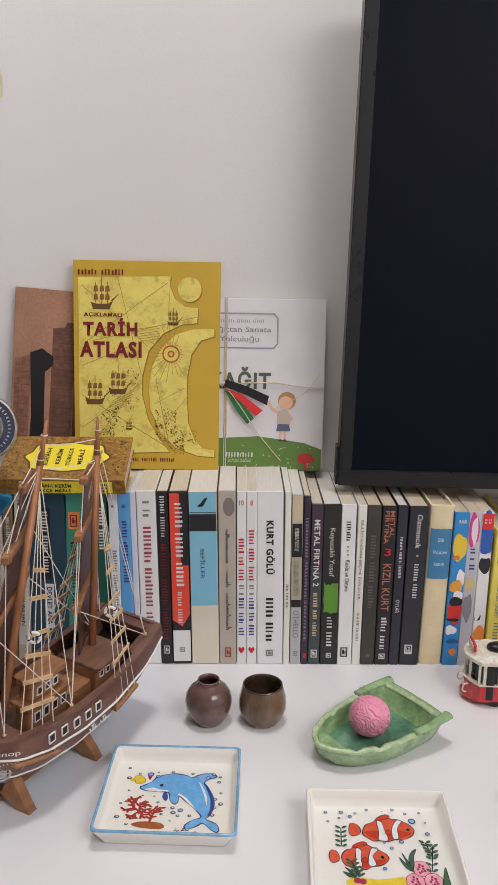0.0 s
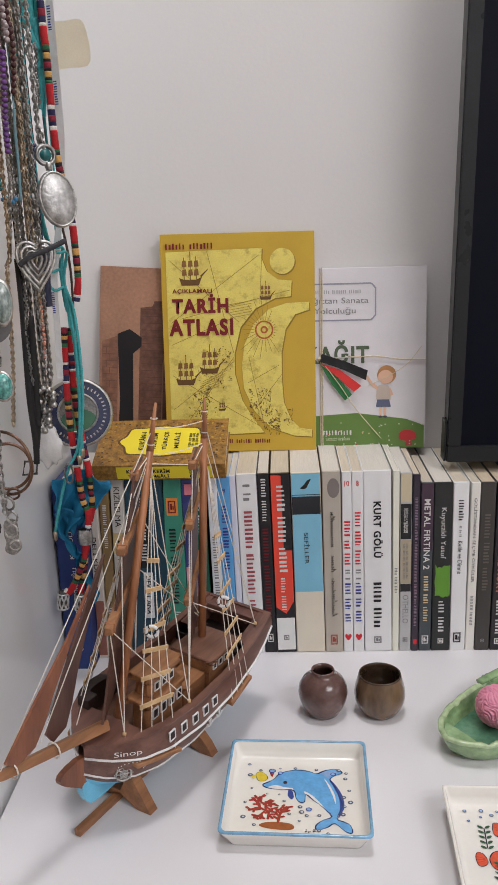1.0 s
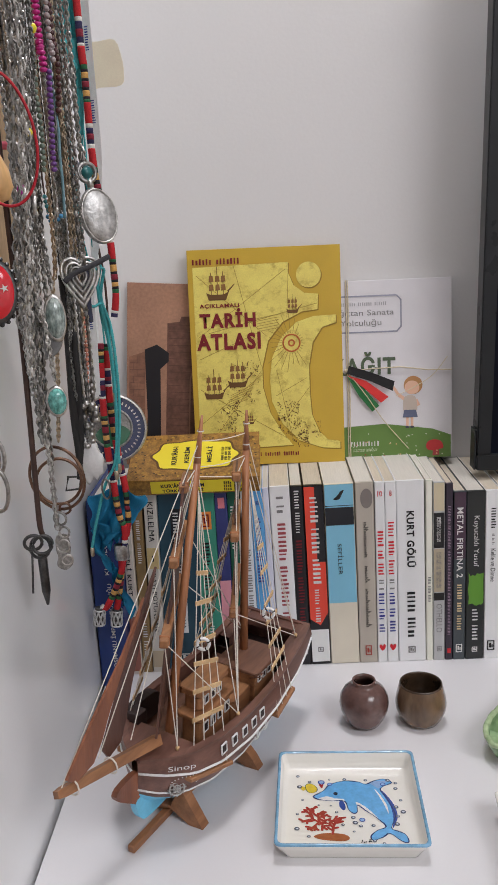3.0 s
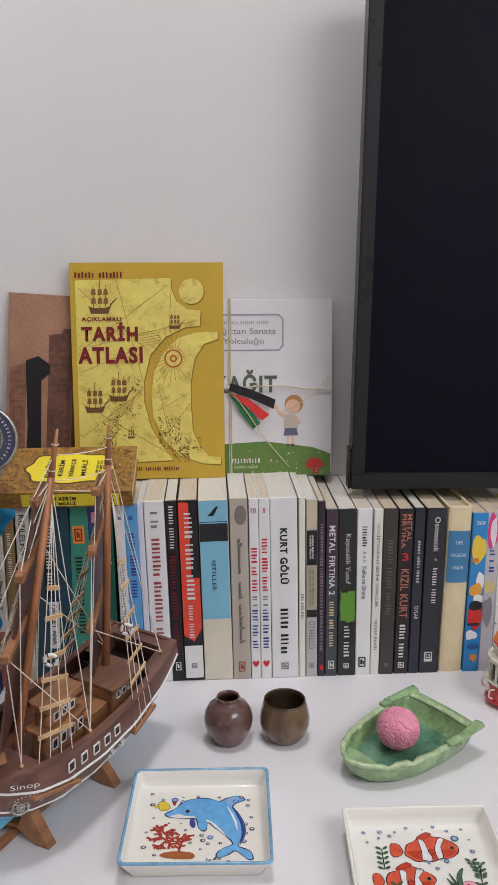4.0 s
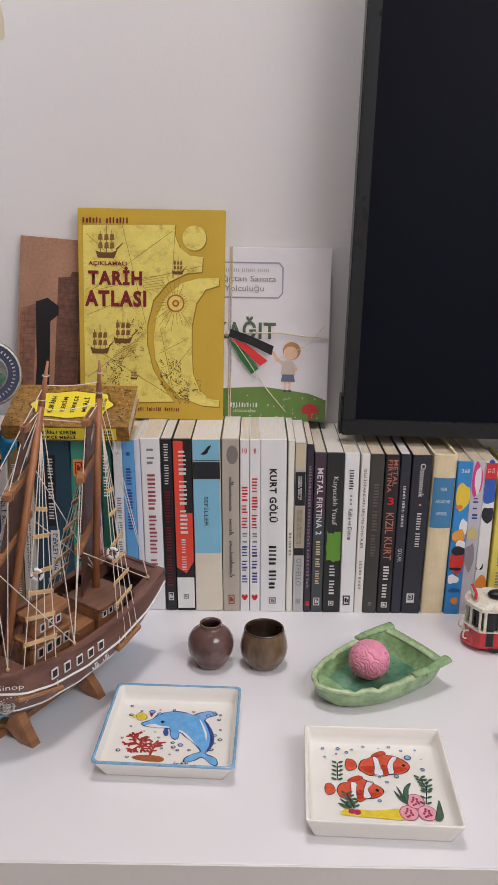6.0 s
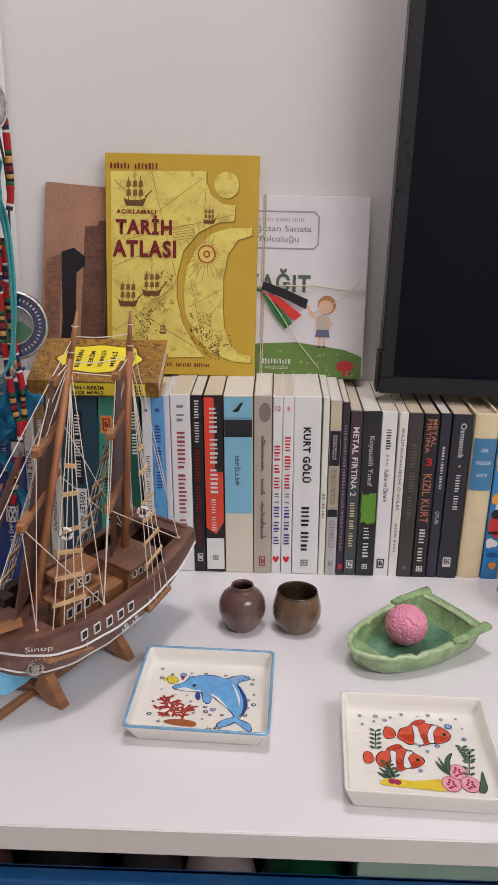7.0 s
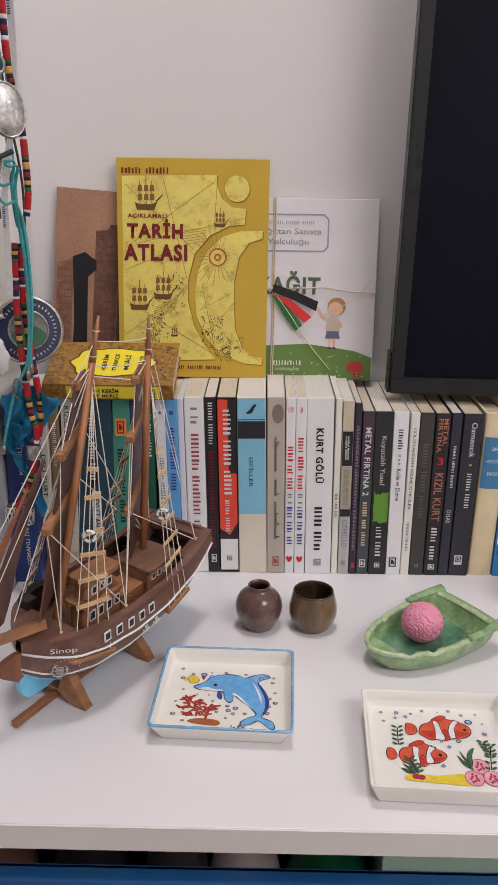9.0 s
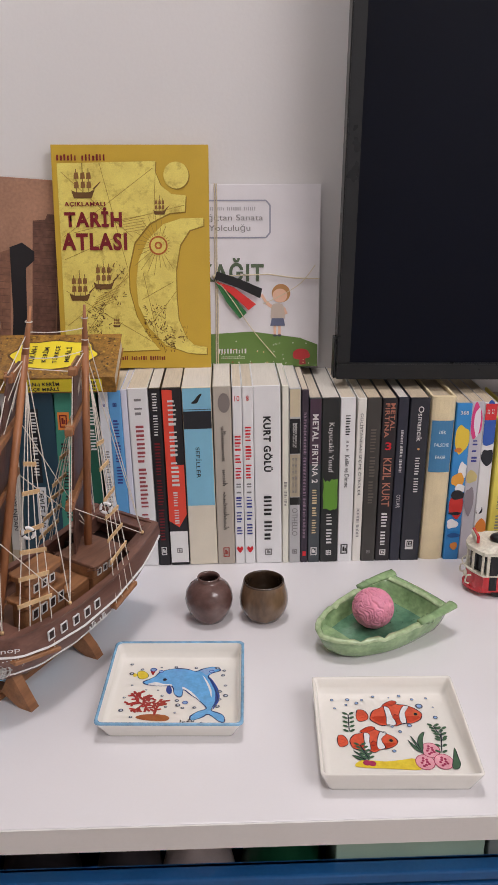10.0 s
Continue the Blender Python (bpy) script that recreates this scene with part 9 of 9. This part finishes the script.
s3 = striped("third cord wound with red and striped thread", [(-0.2849, -0.0546, 1.1257), (-0.2860, -0.0546, 1.0988), (-0.2860, -0.0546, 1.0573), (-0.2829, -0.0546, 1.0148), (-0.2787, -0.0546, 0.9774), (-0.2798, -0.0546, 0.9443), (-0.2891, -0.0546, 0.9100), (-0.2912, -0.0546, 0.8903), (-0.2984, -0.0546, 0.8561)] + [(-0.2997, -0.0536, 0.8541)], 0.0032, False, 8)
for t, c in ((s2, (-0.3168, -0.0596, 0.8483)), (s3, (-0.3005, -0.0536, 0.8437))):
    bm = lathe_bm([(0.0034, -0.0095), (0.0054, -0.010), (0.0056, -0.008), (0.0050, 0.0065), (0.0042, 0.009), (0.0024, 0.0095), (0, 0.0095)], 16)
    tip = part("end_cap", bm, CAP_DARK, t, "pierced silver end cap", True, Matrix.Translation(c) @ pose(0, 0, 0, 0, 6, 0))
    for i in range(8):
        a0 = i * math.pi / 4
        for s in (-1, 1):
            part("lattice", tube_bm([(0.0057 * math.cos(a0 + s * 0.8 * f), 0.0057 * math.sin(a0 + s * 0.8 * f), -0.0088 + 0.0150 * f) for f in (0, .33, .66, 1.0)], 0.00085, 5), CAST_SILVER, tip)
    for z in (-0.0094, 0.0068):
        part("cap_ring", tube_bm([(0.0056 * math.cos(a), 0.0056 * math.sin(a), z) for a in (2 * math.pi * i / 20 for i in range(20))], 0.0009, 6, closed=True), CAST_SILVER, tip, smooth=True)
(sl,) = [(-0.2881, -0.0575, 0.9162)]
part("slide", lathe_bm([(0.0070, -0.008), (0.0076, -0.007), (0.0076, 0.007), (0.0070, 0.008)], 14, m=Matrix.Translation(sl) @ Matrix.Diagonal((1, .7, 1, 1))), SILVER, s2, "silver slide", True)
for t in (s2, s3):
    part("upper_cord", tube_bm(curve([(-0.2863, -0.0660, 1.1992), (-0.2820, -0.0596, 1.1391)]), 0.0010, 6), CORD_TURQ, t)
# medal
t = thing("medal", Matrix.Translation((0, 0, 0)) @ disc_m((-0.2919, -0.0270, 1.0369), Vector((0.25, -0.95, 0.18))), "round silver medal with a blue enamel ring", "medal", "necklaces on the wardrobe")
navy = material("navy_enamel", tone(26, 38, 72), 0.15, var=0.06, bump=0, coat=0.7)
part("rim", lathe_bm([(0.0318, -0.002), (0.0340, -0.0025), (0.0352, 0), (0.0340, 0.0025), (0.0322, 0.0022)], 48), SILVER, t, smooth=True)
part("enamel_ring", lathe_bm([(0.0195, 0.0006), (0.0325, 0.0006)], 48), navy, t, "navy enamel ring")
part("back_plate", lathe_bm([(0, -0.002), (0.033, -0.002), (0.033, 0.0), (0, 0.0)], 48), SILVER, t)
part("inner_rim", tube_bm([(0.0195 * math.cos(a), 0.0195 * math.sin(a), 0.001) for a in (2 * math.pi * i / 40 for i in range(40))], 0.0012, 6, closed=True), SILVER, t, smooth=True)
part("green_field", flat_bm(ellipse(0, -0.008, 0.018, 0.012, 24)), material("green_enamel", tone(44, 92, 66), 0.2, bump=0, coat=0.5), t, m=Matrix.Translation((0, 0, 0.0006)))
for i in range(34):
    a = 2.6 - i * 0.15
    part("letter_bar", flat_bm(rect(-0.0007, -0.0014, 0.0007, 0.0014)), SILVER, t, m=Matrix.Translation((0.0268 * math.cos(a), 0.0268 * math.sin(a), 0.0012)) @ pose(0, 0, 0, 0, 0, math.degrees(a) - 90))
part("loop", tube_bm([(0.004 * math.cos(a), 0.0388 + 0.004 * math.sin(a), 0) for a in (2 * math.pi * i / 14 for i in range(14))], 0.0014, 6, closed=True), SILVER, t, smooth=True)
t = hang_cord("grey cord that holds the medal", [(-0.2931, -0.0447, 1.3030), (-0.2847, -0.0329, 1.1787), (-0.2909, -0.0290, 1.0855)], 0.0012, CORD_BROWN)
# turquoise tulle pouch
t = thing("tulle_pouch", pose(0, 0, 0), "crumpled turquoise tulle pouch hanging behind the cords", "pouch")
tulle = material("turquoise_tulle", tone(40, 132, 172), 0.7, var=0.2, scale=60, grain=1500, bump=0.4)
for (c,), wd, ht, sd in (([(-0.2940, -0.0550, 0.9520)], 0.056, 0.056, 1.0), ([(-0.3050, -0.0580, 0.9210)], 0.036, 0.046, 2.3), ([(-0.2940, -0.0520, 0.8730)], 0.030, 0.050, 3.1)):
    bm = bmesh.new()
    NX, NZ = 18, 20
    grid = []
    for i in range(NX + 1):
        row = []
        for k in range(NZ + 1):
            u, v = i / NX, k / NZ
            wide = wd * (0.55 + 0.45 * math.sin(math.pi * v + sd)) * (1 + 0.12 * math.sin(v * 11 + sd))
            row.append(bm.verts.new((c[0] + (u - 0.5) * wide + 0.006 * math.sin(v * 5 + sd), c[1] + 0.004 * math.sin(u * 13 + v * 2.5) + 0.003 * math.sin(u * 5 - v * 9 + sd), c[2] + ht * (0.5 - v) - 0.006 * math.sin(u * 7 + sd))))
        grid.append(row)
    for i in range(NX):
        for k in range(NZ):
            bm.faces.new((grid[i][k], grid[i + 1][k], grid[i + 1][k + 1], grid[i][k + 1]))
    bmesh.ops.solidify(bm, geom=bm.faces[:], thickness=0.0006)
    part("net", bm, tulle, t, smooth=True)
part("drawstring", tube_bm(curve([(-0.2900, -0.0388, 1.2511), (-0.2899, -0.0329, 1.0441), (-0.2899, -0.0290, 0.9509)]), 0.0010, 6), CORD_TURQ, t)
# pins, tape
for y, z in ((-0.232, 1.345), (-0.215, 1.290)):
    t = thing("push_pin", pose(-0.3215, y, z), "small pink push pin in the board", "pin", "push pins")
    part("head", lathe_bm([(0, 0), (0.0045, 0), (0.0030, 0.003), (0.0028, 0.016), (0.0045, 0.019), (0.0045, 0.022), (0, 0.022)], 14, m=pose(0, 0, 0, 0, 90, 0)), material("pink_plastic", tone(196, 96, 116), 0.3, var=0.05, bump=0), t, smooth=True)
t = thing("tape_piece", pose(0, 0, 0), "square piece of yellowed tape on an added thread", "tag")
tp = [(-0.2955, 1.3970), (-0.2520, 1.3560)]
ax, az, wx, wz = tp[0][0], tp[1][1], tp[1][0] - tp[0][0], tp[0][1] - tp[1][1]
bm = flat_bm(smooth_loop([(ax + u * wx, az + v * wz) for u, v in ((0.0, 0.0), (0.5, 0.02), (0.93, 0.05), (1.0, 0.3), (0.98, 0.6), (0.86, 0.98), (0.5, 0.97), (0.02, 0.93), (0.0, 0.5))], 3), 0, 0.0006)
for v in bm.verts:
    v.co = Vector((v.co.x, -0.0200 - v.co.z, v.co.y))
bmesh.ops.recalc_face_normals(bm, faces=bm.faces[:])
# added thread, only there so the piece of tape hangs from something
part("thread", tube_bm([(tp[0][0] + 0.006, -0.0204, TOPZ), (tp[0][0] + 0.006, -0.0204, tp[0][1] - 0.002)], 0.0005, 5), ROPE, t)
part("sheet", bm, material("yellowed_tape", (0.88, 0.76, 0.58), 0.5, var=0.06, scale=40, bump=0.05), t)
